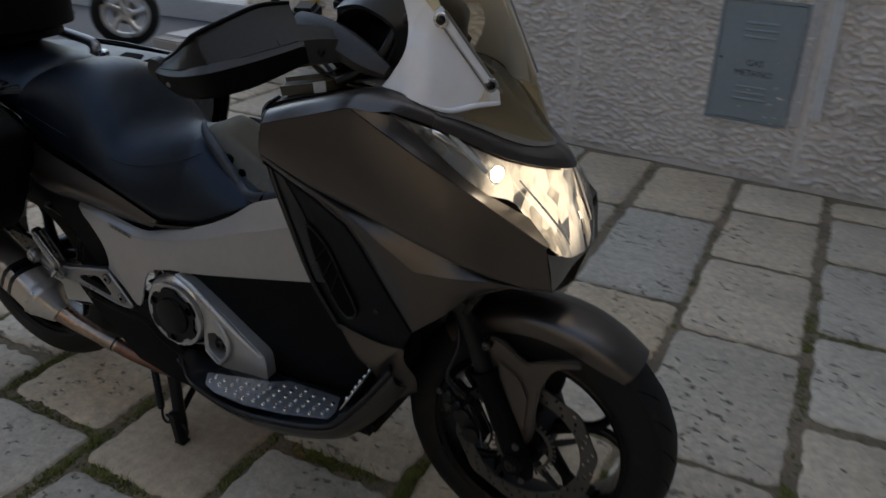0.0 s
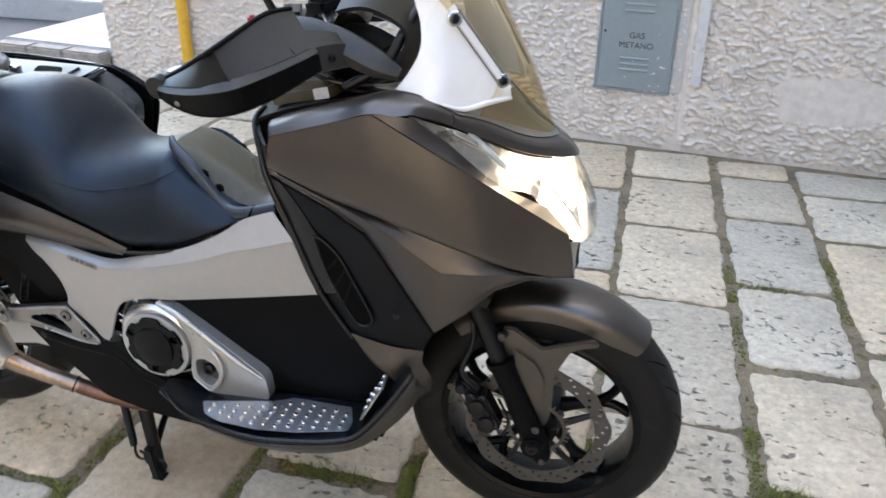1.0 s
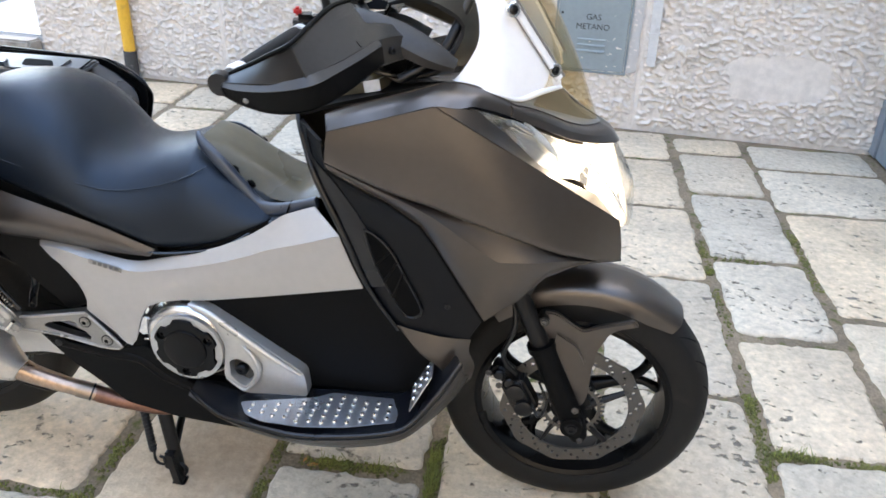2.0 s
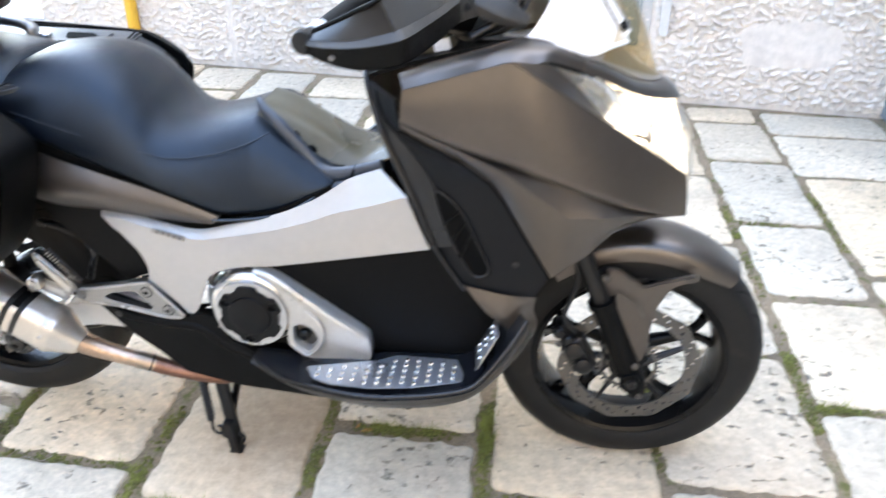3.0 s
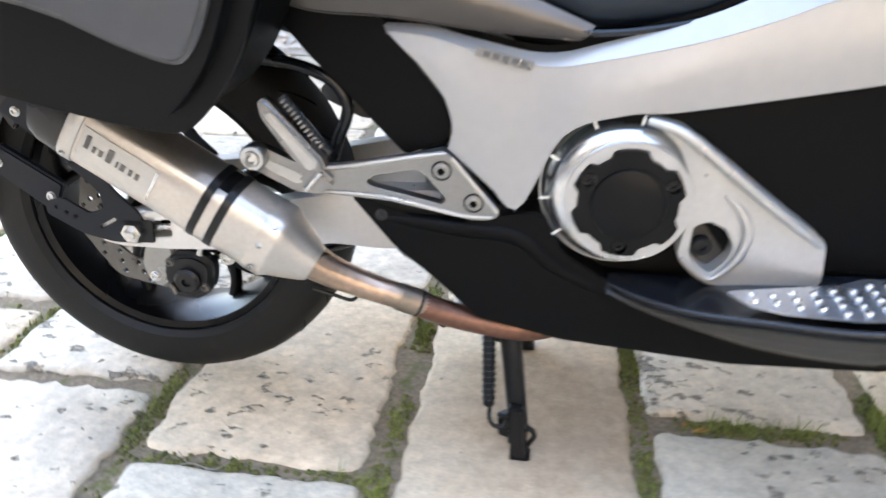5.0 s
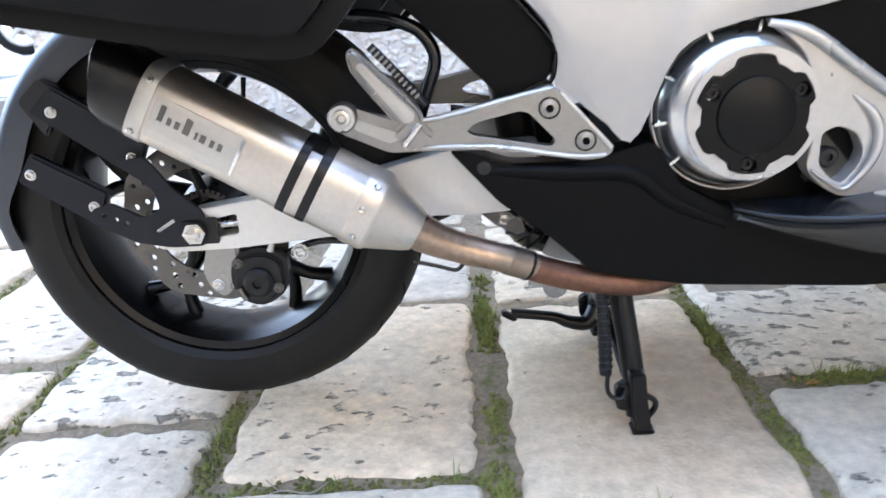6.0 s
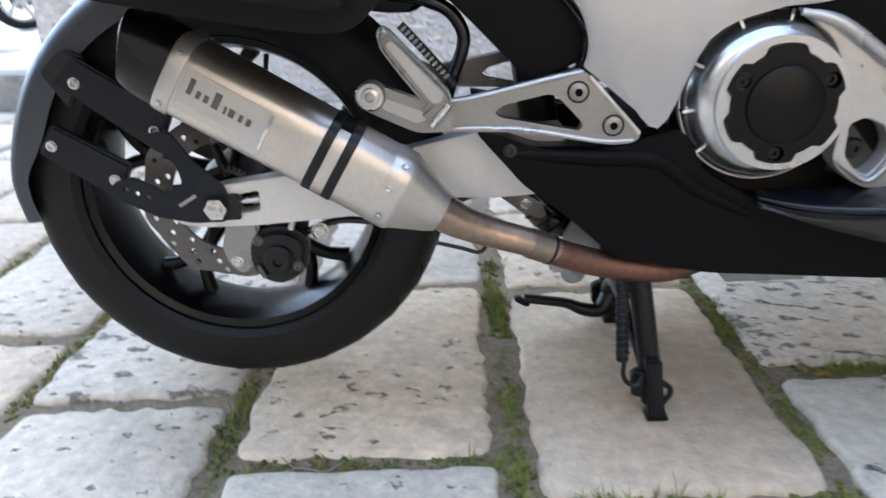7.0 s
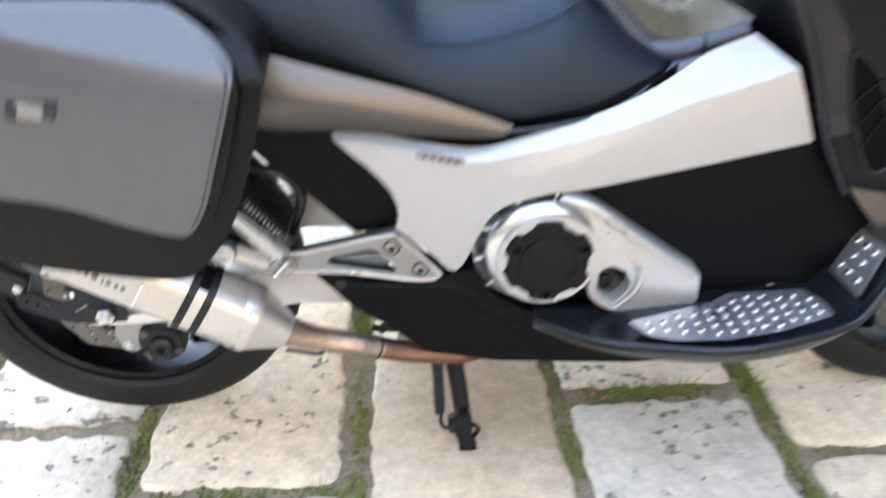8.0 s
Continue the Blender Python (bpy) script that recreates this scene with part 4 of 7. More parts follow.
VENT_IN = [(1.102, -0.2175, 0.772), (1.122, -0.2175, 0.702), (1.163, -0.2165, 0.618), (1.188, -0.2155, 0.590)]
VENT_OUT = [(1.120, -0.2205, 0.768), (1.152, -0.2205, 0.736), (1.178, -0.2195, 0.684), (1.211, -0.2175, 0.610)]
v_part = part("air_vent", patch([VENT_IN, VENT_OUT], 3, 2, 0.006), GAPSHADE, BIKE, "dark slatted air vent")
part("air_vent", patch([[(x, -y, z) for x, y, z in VENT_IN], [(x, -y, z) for x, y, z in VENT_OUT]], 3, 2, 0.006, (0, -1, 0)), GAPSHADE, BIKE, "dark slatted air vent")
for i in range(3):
    a, b = Vector(VENT_IN[1]).lerp(Vector(VENT_IN[2]), i * 0.4), Vector(VENT_OUT[1]).lerp(Vector(VENT_OUT[2]), i * 0.45)
    part("vent_fin", sweep([a + Vector((0, -0.001, 0)), b + Vector((0, -0.001, 0))], 0.0028, 8, 2), BLACK, v_part)
both("vent_frame", sweep([VENT_IN[0]] + VENT_OUT[:3] + [VENT_OUT[3], VENT_IN[3]] + [VENT_IN[2], VENT_IN[1], VENT_IN[0]], 0.0022, 8, 3), SATIN, BIKE)
# the gap's shade is drawn as a near-black line on the panel's rim
both("panel_gap", sweep([(x, y - 0.003, z + 0.001) for x, y, z in OUTER[1:7]], 0.0028, 8, 3, straight=True), GAPSHADE, BIKE)
bolt((1.262, -0.2255, 0.63), 0.005, 0.003, parent=BIKE, material=SATIN)
# leg shield face and dash top
part("leg_shield", patch([[(0.968, -0.15, 0.955), (0.955, -0.07, 0.965), (0.952, 0, 0.968), (0.955, 0.07, 0.965), (0.968, 0.15, 0.955)], [(1.012, -0.19, 0.856), (0.975, -0.09, 0.85), (0.965, 0, 0.85), (0.975, 0.09, 0.85), (1.012, 0.19, 0.856)], [(1.062, -0.20, 0.756), (1.02, -0.10, 0.755), (1.0, 0, 0.755), (1.02, 0.10, 0.755), (1.062, 0.20, 0.756)], [(1.165, -0.20, 0.552), (1.14, -0.12, 0.55), (1.12, 0, 0.55), (1.14, 0.12, 0.55), (1.165, 0.20, 0.552)]], 4, 4, 0.005, (1, 0, 0)), SATIN, BIKE, "black leg shield")
part("dash_shelf", patch([[(0.968, -0.15, 0.962), (0.955, -0.06, 0.975), (0.952, 0, 0.978), (0.955, 0.06, 0.975), (0.968, 0.15, 0.962)], [(1.06, -0.195, 1.004), (1.06, -0.08, 1.005), (1.06, 0, 1.005), (1.06, 0.08, 1.005), (1.06, 0.195, 1.004)], [(1.24, -0.19, 1.050), (1.24, -0.08, 1.02), (1.24, 0, 1.015), (1.24, 0.08, 1.02), (1.24, 0.19, 1.050)]], 4, 4, 0.005, (0, 0, -1)), BLACK, BIKE)
lid_m = pose(1.066, -0.060, 0.992, 0, -13, 0)
part("glove_lid", plate(rounded([(-0.065, -0.085), (0.055, -0.098), (0.072, -0.080), (0.072, 0.10), (-0.065, 0.10)], 0.022, 4), 0.046, 0.014, m=lid_m, seg=3), OLIVE, BIKE, "olive glossy glove box lid")
part("sticker", plate(rounded([(0, 0), (0.030, 0), (0.030, 0.020), (0, 0.020)], 0.003), 0.002, 0, m=lid_m @ pose(0.034, -0.098, 0.014, 82, 0, -4)), WHITEPL, BIKE, "small white sticker")

# lower bronze corner and foot well
both("fairing_corner", patch([[(1.165, -0.210, 0.562), (1.245, -0.210, 0.547), (1.305, -0.196, 0.538)], [(1.208, -0.219, 0.512), (1.252, -0.217, 0.505), (1.302, -0.190, 0.505)], [(1.252, -0.214, 0.470), (1.280, -0.20, 0.462), (1.312, -0.160, 0.450)], [(1.262, -0.20, 0.40), (1.282, -0.18, 0.40), (1.305, -0.14, 0.40)]], 4, 4, 0.004), BRONZE, BIKE)

# ---- headlights ----
UP = [(1.302, -0.228, 1.021), (1.372, -0.172, 0.984), (1.425, -0.138, 0.954), (1.470, -0.102, 0.930), (1.516, -0.062, 0.914), (1.545, -0.026, 0.906), (1.552, 0, 0.902)]
DOWN = [(1.299, -0.228, 1.016), (1.352, -0.193, 0.968), (1.408, -0.159, 0.906), (1.443, -0.141, 0.877), (1.488, -0.124, 0.867), (1.516, -0.118, 0.84), (1.557, -0.11, 0.791), (1.586, -0.072, 0.758), (1.602, -0.012, 0.752)]
UP = [tuple(q) for q in curve(UP, 4)][::3]
MIDL = [tuple(Vector(u).lerp(Vector(w), 0.5) + Vector((0.012, -0.006, 0.010)) * math.sin(math.pi * min(1, 0.08 + i / 8)) + Vector((0.016, 0, 0)) * max(0, (i - 4) / 4)) for i, (u, w) in enumerate(zip(UP, DOWN))]
lamp = part("headlight", patch([UP, MIDL, DOWN], 5, 4, 0.0025, (-0.3, 1, -0.3), bev=0), LENS, BIKE, "lit twin headlight behind clear lenses")
lamp.visible_shadow = False
lamp2 = part("headlight", flipped(patch([UP, MIDL, DOWN], 5, 4, 0.0025, (-0.3, 1, -0.3), bev=0)), LENS, BIKE, "lit twin headlight behind clear lenses")
lamp2.visible_shadow = False


def pulled(row, d):
    return [(x - d * 0.75, y * (1 - d * 4.2), z - d * 0.25) for x, y, z in row]


for flip in (False, True):
    own = lamp2 if flip else lamp
    bowl = patch([pulled(UP, 0.009), pulled(MIDL, 0.026), pulled(DOWN, 0.009)], 5, 4, 0.003, (-0.3, 1, -0.3), bev=0)
    part("reflector", flipped(bowl) if flip else bowl, LITBOWL, own)
    s = 1 if flip else -1
    for (x, y, z, r, g) in ((1.450, 0.116, 0.908, 0.013, GLOW), (1.535, 0.050, 0.848, 0.018, GLOW), (1.556, 0.038, 0.793, 0.011, GLOWSOFT)):
        at = Matrix.Translation((x, s * y, z)) @ Vector((0.72, s * 0.66, 0.18)).to_track_quat("Z", "Y").to_matrix().to_4x4()
        part("projector", lathe([(r * 1.15, -0.012), (r * 1.15, 0.0), (r * 1.0, 0.004), (r * 0.9, 0.001), (r * 0.62, 0.008), (0, 0.012)], 24, at), g, own)
        part("projector_ring", lathe([(r * 1.3, -0.014), (r * 1.32, 0.003), (r * 1.18, 0.004), (r * 1.16, -0.014)], 24, at, closed=True), REFLECTOR, own)
    div = sweep([(1.492, s * 0.116, 0.905), (1.530, s * 0.100, 0.860), (1.566, s * 0.074, 0.806), (1.580, s * 0.066, 0.780)], [0.0012, 0.002, 0.002, 0.0012], 8, 4, flat=0.5)
    part("divider", div, WHITEPL, own)
    ind = sweep([(1.335, s * 0.190, 1.000), (1.365, s * 0.178, 0.982), (1.395, s * 0.166, 0.962)], [0.003, 0.007, 0.004], 10, 4)
    part("indicator", ind, REFLECTOR, own)
    bar = sweep([(1.378, s * 0.162, 0.982), (1.408, s * 0.150, 0.950), (1.440, s * 0.138, 0.916)], [0.004, 0.0065, 0.004], 10, 4, flat=0.6)
    part("reflector_bar", bar, WHITEPL, own)
    part("indicator_bulb", lathe([(0.010, -0.008), (0.010, 0.002), (0.007, 0.007), (0, 0.009)], 20, Matrix.Translation((1.350, s * 0.182, 0.988)) @ Vector((0.5, s * 0.8, 0.4)).to_track_quat("Z", "Y").to_matrix().to_4x4()), SMOKE, own, "smoke grey indicator bulb")

# dark strip over the lamps
brow_front = [(x + 0.003, y, z + 0.005) for x, y, z in UP[1:]]
brow_back = [(1.345, -0.172, 1.021), (1.390, -0.130, 1.006), (1.435, -0.086, 0.975), (1.475, -0.048, 0.955), (1.498, -0.020, 0.953), (1.503, 0, 0.952)]
brow_back = [tuple(Vector(u).lerp(q, 0.78)) for u, q in zip(brow_front, curve(brow_back, 7)[::5])]
full = lambda row: row + [(x, -y, z) for x, y, z in reversed(row[:-1])]
brow_mid = [tuple((Vector(u) + Vector(w)) / 2 + Vector((0.004, 0, 0.004))) for u, w in zip(brow_front, brow_back)]
part("headlight_brow", patch([full(brow_front), full(brow_mid), full(brow_back)], 4, 3, 0.005, (-0.3, 0, -1)), BRONZE, BIKE, "matt brown brow strip")
# dark slit over the lamp: shade drawn as a near-black bar
both("brow_slit", sweep([(1.298, -0.226, 1.0230), (1.334, -0.199, 1.0055), (1.371, -0.173, 0.987)], [0.0012, 0.003, 0.002], 8, 4), GAPSHADE, BIKE)

# ---- windscreen with its silver cheeks and struts ----
CHEEK_LOW = [(1.255, -0.180, 1.053), (1.290, -0.184, 1.047), (1.330, -0.180, 1.033), (1.366, -0.150, 1.018), (1.402, -0.116, 1.024), (1.434, -0.084, 1.026)]
cheek = patch([CHEEK_LOW,
               [(1.272, -0.176, 1.075), (1.302, -0.174, 1.074), (1.335, -0.166, 1.066), (1.368, -0.140, 1.052), (1.398, -0.115, 1.050), (1.428, -0.086, 1.050)],
               [(1.292, -0.164, 1.118), (1.312, -0.159, 1.115), (1.336, -0.149, 1.108), (1.358, -0.135, 1.100), (1.378, -0.121, 1.095), (1.398, -0.106, 1.090)],
               [(1.285, -0.146, 1.168), (1.300, -0.143, 1.166), (1.314, -0.140, 1.163), (1.328, -0.135, 1.160), (1.340, -0.130, 1.158), (1.352, -0.124, 1.155)],
               [(1.255, -0.143, 1.240), (1.268, -0.140, 1.235), (1.280, -0.136, 1.230), (1.292, -0.131, 1.226), (1.302, -0.127, 1.222), (1.315, -0.120, 1.218)]], 4, 4, 0.004)
both("screen_cheek", cheek, WHITEP, BIKE, "pearl silver cheek panel")
both("cheek_lip", sweep(CHEEK_LOW[2:], [0.002, 0.0045, 0.0055, 0.004], 10, 5), WHITEP, BIKE)
both("screen_strut", sweep([(1.336, -0.136, 1.182), (1.430, -0.090, 1.042)], 0.0085, 8, 5, flat=0.6), WHITEP, BIKE)
both("strut_groove", sweep([(1.336, -0.142, 1.170), (1.419, -0.101, 1.048)], 0.0016, 8, 5), SMOKE, BIKE)
both("strut_groove", sweep([(1.348, -0.133, 1.180), (1.438, -0.087, 1.046)], 0.0025, 8, 5), SMOKE, BIKE)
for at in ((1.421, -0.096, 1.058), (1.344, -0.139, 1.165)):
    part("strut_washer", lathe([(0.0125, -0.006), (0.0125, 0.002), (0.0108, 0.0035), (0.0076, 0.0035), (0.007, 0.001), (0, 0.001)], 20, Matrix.Translation(at) @ pose(0, 0, 0, 84, 0, 30)), POLISHED, BIKE)
    bolt(Vector(at) + Vector((0.001, -0.003, 0)), 0.0062, 0.004, pose(0, 0, 0, 84, 0, 30), BIKE, SATIN)
screen = part("windscreen", patch([[(1.392, -0.135, 1.005), (1.445, -0.082, 0.978), (1.485, -0.042, 0.958), (1.508, 0, 0.948), (1.485, 0.042, 0.958), (1.445, 0.082, 0.978), (1.392, 0.135, 1.005)],
                                   [(1.410, -0.098, 1.075), (1.432, -0.068, 1.065), (1.452, -0.035, 1.060), (1.462, 0, 1.058), (1.452, 0.035, 1.060), (1.432, 0.068, 1.065), (1.410, 0.098, 1.075)],
                                   [(1.318, -0.150, 1.200), (1.355, -0.095, 1.195), (1.380, -0.045, 1.192), (1.390, 0, 1.190), (1.380, 0.045, 1.192), (1.355, 0.095, 1.195), (1.318, 0.150, 1.200)],
                                   [(1.150, -0.205, 1.425), (1.200, -0.130, 1.440), (1.230, -0.060, 1.448), (1.240, 0, 1.450), (1.230, 0.060, 1.448), (1.200, 0.130, 1.440), (1.150, 0.205, 1.425)]], 4, 5, 0.004, (-1, 0, 0), bev=0.0012), SCREEN, BIKE, "clear tinted windscreen")
screen.visible_shadow = False
part("screen_base", patch([full(brow_back), full([(x - 0.05, y, z + 0.028) for x, y, z in brow_back]), full([(x - 0.13, y * 1.02, 1.055) for x, y, z in brow_back])], 4, 3, 0.004, (0, 0, -1)), SMOKE, BIKE)

# ---- instruments and handlebar ----
part("instrument_binnacle", patch([[(1.135, -0.135, 1.165), (1.125, -0.06, 1.185), (1.12, 0, 1.19), (1.125, 0.06, 1.185), (1.135, 0.135, 1.165)], [(1.20, -0.150, 1.175), (1.195, -0.07, 1.205), (1.195, 0, 1.21), (1.195, 0.07, 1.205), (1.20, 0.150, 1.175)], [(1.265, -0.145, 1.135), (1.285, -0.07, 1.15), (1.29, 0, 1.155), (1.285, 0.07, 1.15), (1.265, 0.145, 1.135)], [(1.235, -0.155, 1.065), (1.29, -0.08, 1.06), (1.30, 0, 1.06), (1.29, 0.08, 1.06), (1.235, 0.155, 1.065)]], 4, 4, 0.006, (0, 0, -1)), SATIN, BIKE)
part("instrument_glass", patch([[(1.13, -0.115, 1.155), (1.118, 0, 1.165), (1.13, 0.115, 1.155)], [(1.085, -0.11, 1.075), (1.075, 0, 1.075), (1.085, 0.11, 1.075)]], 4, 3, 0.004, (1, 0, 0)), GLOSS, BIKE)
part("steering_cover", patch([[(1.055, -0.085, 1.075), (1.03, 0, 1.085), (1.055, 0.085, 1.075)], [(1.10, -0.10, 1.10), (1.085, 0, 1.12), (1.10, 0.10, 1.10)], [(1.17, -0.11, 1.07), (1.18, 0, 1.08), (1.17, 0.11, 1.07)]], 5, 5, 0.05, (0, 0, -1)), BLACK, BIKE)
for i, (px, pz) in enumerate(((1.115, 1.05), (1.145, 1.03), (1.09, 1.035))):
    part("cable", sweep([(px - 0.06, -0.13 + i * 0.02, pz + 0.03), (px, -0.15 + i * 0.025, pz), (px + 0.08, -0.12 + i * 0.03, pz - 0.01), (px + 0.14, -0.10, pz + 0.02)], 0.0045, 8, 6), SATIN, BIKE)
part("fairing_stay", sweep([(1.16, -0.175, 1.045), (1.225, -0.150, 1.085), (1.255, -0.125, 1.140), (1.27, -0.06, 1.18)], 0.009, 10, 5), DARKMETAL, BIKE)


def handlebar(sgn):
    def q(x, y, z):
        return (x, y * sgn, z)
    bar = part("handlebar", sweep([q(1.06, -0.02, 1.105), q(1.03, -0.07, 1.118), q(0.992, -0.13, 1.112), q(0.958, -0.24, 1.093), q(0.930, -0.335, 1.078)], 0.0110, 14, 5), SATIN, BIKE)
    part("grip", sweep([q(0.981, -0.165, 1.106), q(0.978, -0.172, 1.105), q(0.955, -0.25, 1.092), q(0.940, -0.303, 1.083), q(0.9385, -0.308, 1.082)], [0.014, 0.0165, 0.0165, 0.0165, 0.0145], 18, 5), RUBBER, bar)
    part("grip_collar", sweep([q(0.938, -0.309, 1.082), q(0.934, -0.324, 1.080), q(0.931, -0.334, 1.0785)], [0.0175, 0.0185, 0.0175], 18, 3), WHITEPL, bar, "white grip collar")
    part("inner_collar", sweep([q(0.985, -0.152, 1.108), q(0.982, -0.163, 1.107)], 0.0175, 18, 2), WHITEPL, bar)
    part("bar_end", sweep([q(0.931, -0.334, 1.0785), q(0.927, -0.350, 1.0755), q(0.926, -0.354, 1.075)], [0.016, 0.0155, 0.011], 18, 3), SATIN, bar)
    part("end_cap", sweep([q(0.926, -0.353, 1.075), q(0.925, -0.358, 1.0745)], [0.0105, 0.008], 14, 2), BOLT, bar)
    part("switch_box", block((0.042, 0.046, 0.052), q(0.985, -0.128, 1.112), 0.010, (0, 0, 14 * sgn)), SATIN, bar)
    part("switch", block((0.014, 0.020, 0.014), q(0.972, -0.128, 1.141), 0.004, (0, 0, 14 * sgn)), RED if sgn > 0 else GLOSS, bar)
    part("brake_lever", sweep([q(1.020, -0.125, 1.115), q(1.022, -0.17, 1.110), q(1.010, -0.25, 1.098), q(0.990, -0.325, 1.088)], [0.008, 0.007, 0.006, 0.0075], 10, 5), ALLOY, bar)
    part("lever_mount", block((0.040, 0.038, 0.030), q(1.005, -0.115, 1.118), 0.008), SATIN, bar)
    part("brake_reservoir", block((0.048, 0.062, 0.030), q(1.025, -0.075, 1.140), 0.008, (8, 0, 20 * sgn)), SATIN, bar)
    # hand guard: an end face and a front face that meet in a crease, a ledge below them, and a lower band
    end_top = [q(0.936, -0.350, 1.090), q(0.976, -0.363, 1.110), q(1.014, -0.381, 1.131), q(1.048, -0.392, 1.150)]
    end_low = [q(0.930, -0.366, 1.080), q(0.960, -0.380, 1.084), q(1.015, -0.397, 1.092), q(1.071, -0.400, 1.106)]
    front_top = [q(1.048, -0.392, 1.150), q(1.062, -0.330, 1.167), q(1.074, -0.267, 1.180), q(1.085, -0.205, 1.178)]
    front_low = [q(1.071, -0.400, 1.106), q(1.098, -0.346, 1.113), q(1.122, -0.292, 1.121), q(1.140, -0.245, 1.128)]
    ledge_in = end_low[:3] + [q(1.071, -0.400, 1.106)] + front_low[1:]
    ledge_out = [q(0.928, -0.370, 1.074), q(0.962, -0.390, 1.076), q(1.018, -0.408, 1.083), q(1.080, -0.409, 1.096), q(1.107, -0.352, 1.103), q(1.131, -0.296, 1.112), q(1.148, -0.250, 1.120)]
    foot = [q(0.930, -0.364, 1.058), q(0.966, -0.376, 1.049), q(1.016, -0.391, 1.046), q(1.070, -0.392, 1.054), q(1.102, -0.338, 1.062), q(1.133, -0.284, 1.080), q(1.150, -0.244, 1.092)]
    g = part("hand_guard", patch([end_top, end_low], 4, 3, 0.004, (0, sgn, -0.3)), SATIN, bar, "dark hand guard")
    part("guard_front", patch([front_top, front_low], 4, 3, 0.004, (-1, sgn, -0.3)), DARKGREY, g)
    part("guard_ledge", patch([ledge_in, ledge_out], 4, 2, 0.004, (0, sgn, -1)), DARKGREY, g)
    part("guard_edge", patch([ledge_out, foot], 4, 3, 0.004, (0, sgn, 0)), BLACK, g)
    part("guard_rim", sweep(end_top[:3] + front_top, 0.004, 8, 4), BLACK, g)
    part("guard_tip", sweep([q(0.921, -0.347, 1.076), q(0.921, -0.362, 1.074)], [0.019, 0.018], 18, 2), SATIN, g)
    part("guard_arm", patch([[q(1.092, -0.275, 1.150), q(1.125, -0.215, 1.146), q(1.150, -0.165, 1.135)], [q(1.122, -0.284, 1.126), q(1.152, -0.216, 1.126), q(1.172, -0.170, 1.120)], [q(1.128, -0.276, 1.084), q(1.155, -0.213, 1.084), q(1.174, -0.168, 1.082)]], 4, 3, 0.008, (-1, sgn, 0), straight_v=True), DARKGREY, g)
    bolt(q(1.156, -0.214, 1.104), 0.006, 0.005, pose(0, 0, 0, 90, 0, 60 * sgn), g, SATIN)
    part("bar_cover", sweep([q(1.050, -0.130, 1.136), q(1.100, -0.147, 1.130), q(1.160, -0.160, 1.112), q(1.215, -0.164, 1.088), q(1.255, -0.162, 1.072)], [0.018, 0.025, 0.029, 0.025, 0.012], 8, 4, flat=0.8), DARKGREY, bar)
    bolt(q(0.972, -0.386, 1.061), 0.0038, 0.003, parent=g, material=ALLOY)
    # mirror
    m = part("mirror", sweep([q(1.038, -0.165, 1.150), q(1.036, -0.178, 1.175), q(1.022, -0.205, 1.225), q(1.012, -0.225, 1.280)], [0.009, 0.007, 0.006, 0.006], 10, 5), SATIN, BIKE)
    part("mirror_shell", patch([[q(1.03, -0.185, 1.335), q(1.045, -0.24, 1.345), q(1.03, -0.31, 1.335)], [q(1.045, -0.18, 1.30), q(1.07, -0.245, 1.305), q(1.045, -0.32, 1.30)], [q(1.03, -0.185, 1.265), q(1.045, -0.24, 1.262), q(1.03, -0.31, 1.268)]], 5, 5, 0.005, (-1, 0, 0)), SATIN, m)
    part("mirror_glass", patch([[q(1.026, -0.19, 1.33), q(1.026, -0.31, 1.33)], [q(1.026, -0.19, 1.27), q(1.026, -0.31, 1.27)]], 3, 3, 0.002, (1, 0, 0)), MIRRORGLASS, m)


handlebar(1)
handlebar(-1)

# ---- seat ----
def seat_mesh(stations, k=4):
    rows = []
    for x, zt, w, zb, flat in stations:
        half = []
        for t, drop in ((0.0, 0.0), (0.30, 0.02), (0.55, 0.10), (0.76, 0.26), (0.90, 0.50), (0.985, 0.76), (1.0, 0.92), (0.93, 1.0)):
            half.append((x, -w * t, zt - (zt - zb) * (drop if flat < 0.5 else drop ** (1 + flat))))
        rows.append([(a, -b, c) for a, b, c in reversed(half)] + half[1:])
    lines = [curve(r, 2) for r in rows]
    cols = [curve([ln[i] for ln in lines], k) for i in range(len(lines[0]))]
    pts = [[c[j] for c in cols] for j in range(len(cols[0]))]
    bm = bmesh.new()
    vs = grid(bm, pts)
    bm.faces.new(vs[0])
    bm.faces.new(list(reversed(vs[-1])))
    low = [r[0] for r in vs], [r[-1] for r in vs]
    for i in range(len(vs) - 1):
        bm.faces.new([low[0][i], low[0][i + 1], low[1][i + 1], low[1][i]])
    bmesh.ops.remove_doubles(bm, verts=bm.verts, dist=0.0001)
    return bm


rider = [(0.896, 0.752, 0.120, 0.738, 0), (0.880, 0.764, 0.140, 0.724, 0), (0.845, 0.782, 0.155, 0.708, 0), (0.79, 0.822, 0.167, 0.682, 0), (0.735, 0.858, 0.172, 0.668, 0), (0.71, 0.858, 0.173, 0.665, 0), (0.655, 0.840, 0.176, 0.662, 0), (0.585, 0.827, 0.178, 0.690, 0), (0.530, 0.842, 0.180, 0.712, 0), (0.490, 0.893, 0.180, 0.727, 0), (0.450, 0.936, 0.180, 0.742, 0), (0.40, 0.957, 0.178, 0.760, 0), (0.34, 0.960, 0.176, 0.782, 0), (0.27, 0.950, 0.174, 0.810, 0), (0.225, 0.932, 0.170, 0.832, 0)]
seat = part("seat", seat_mesh(rider), VINYL, BIKE, "stepped black vinyl seat", 60)
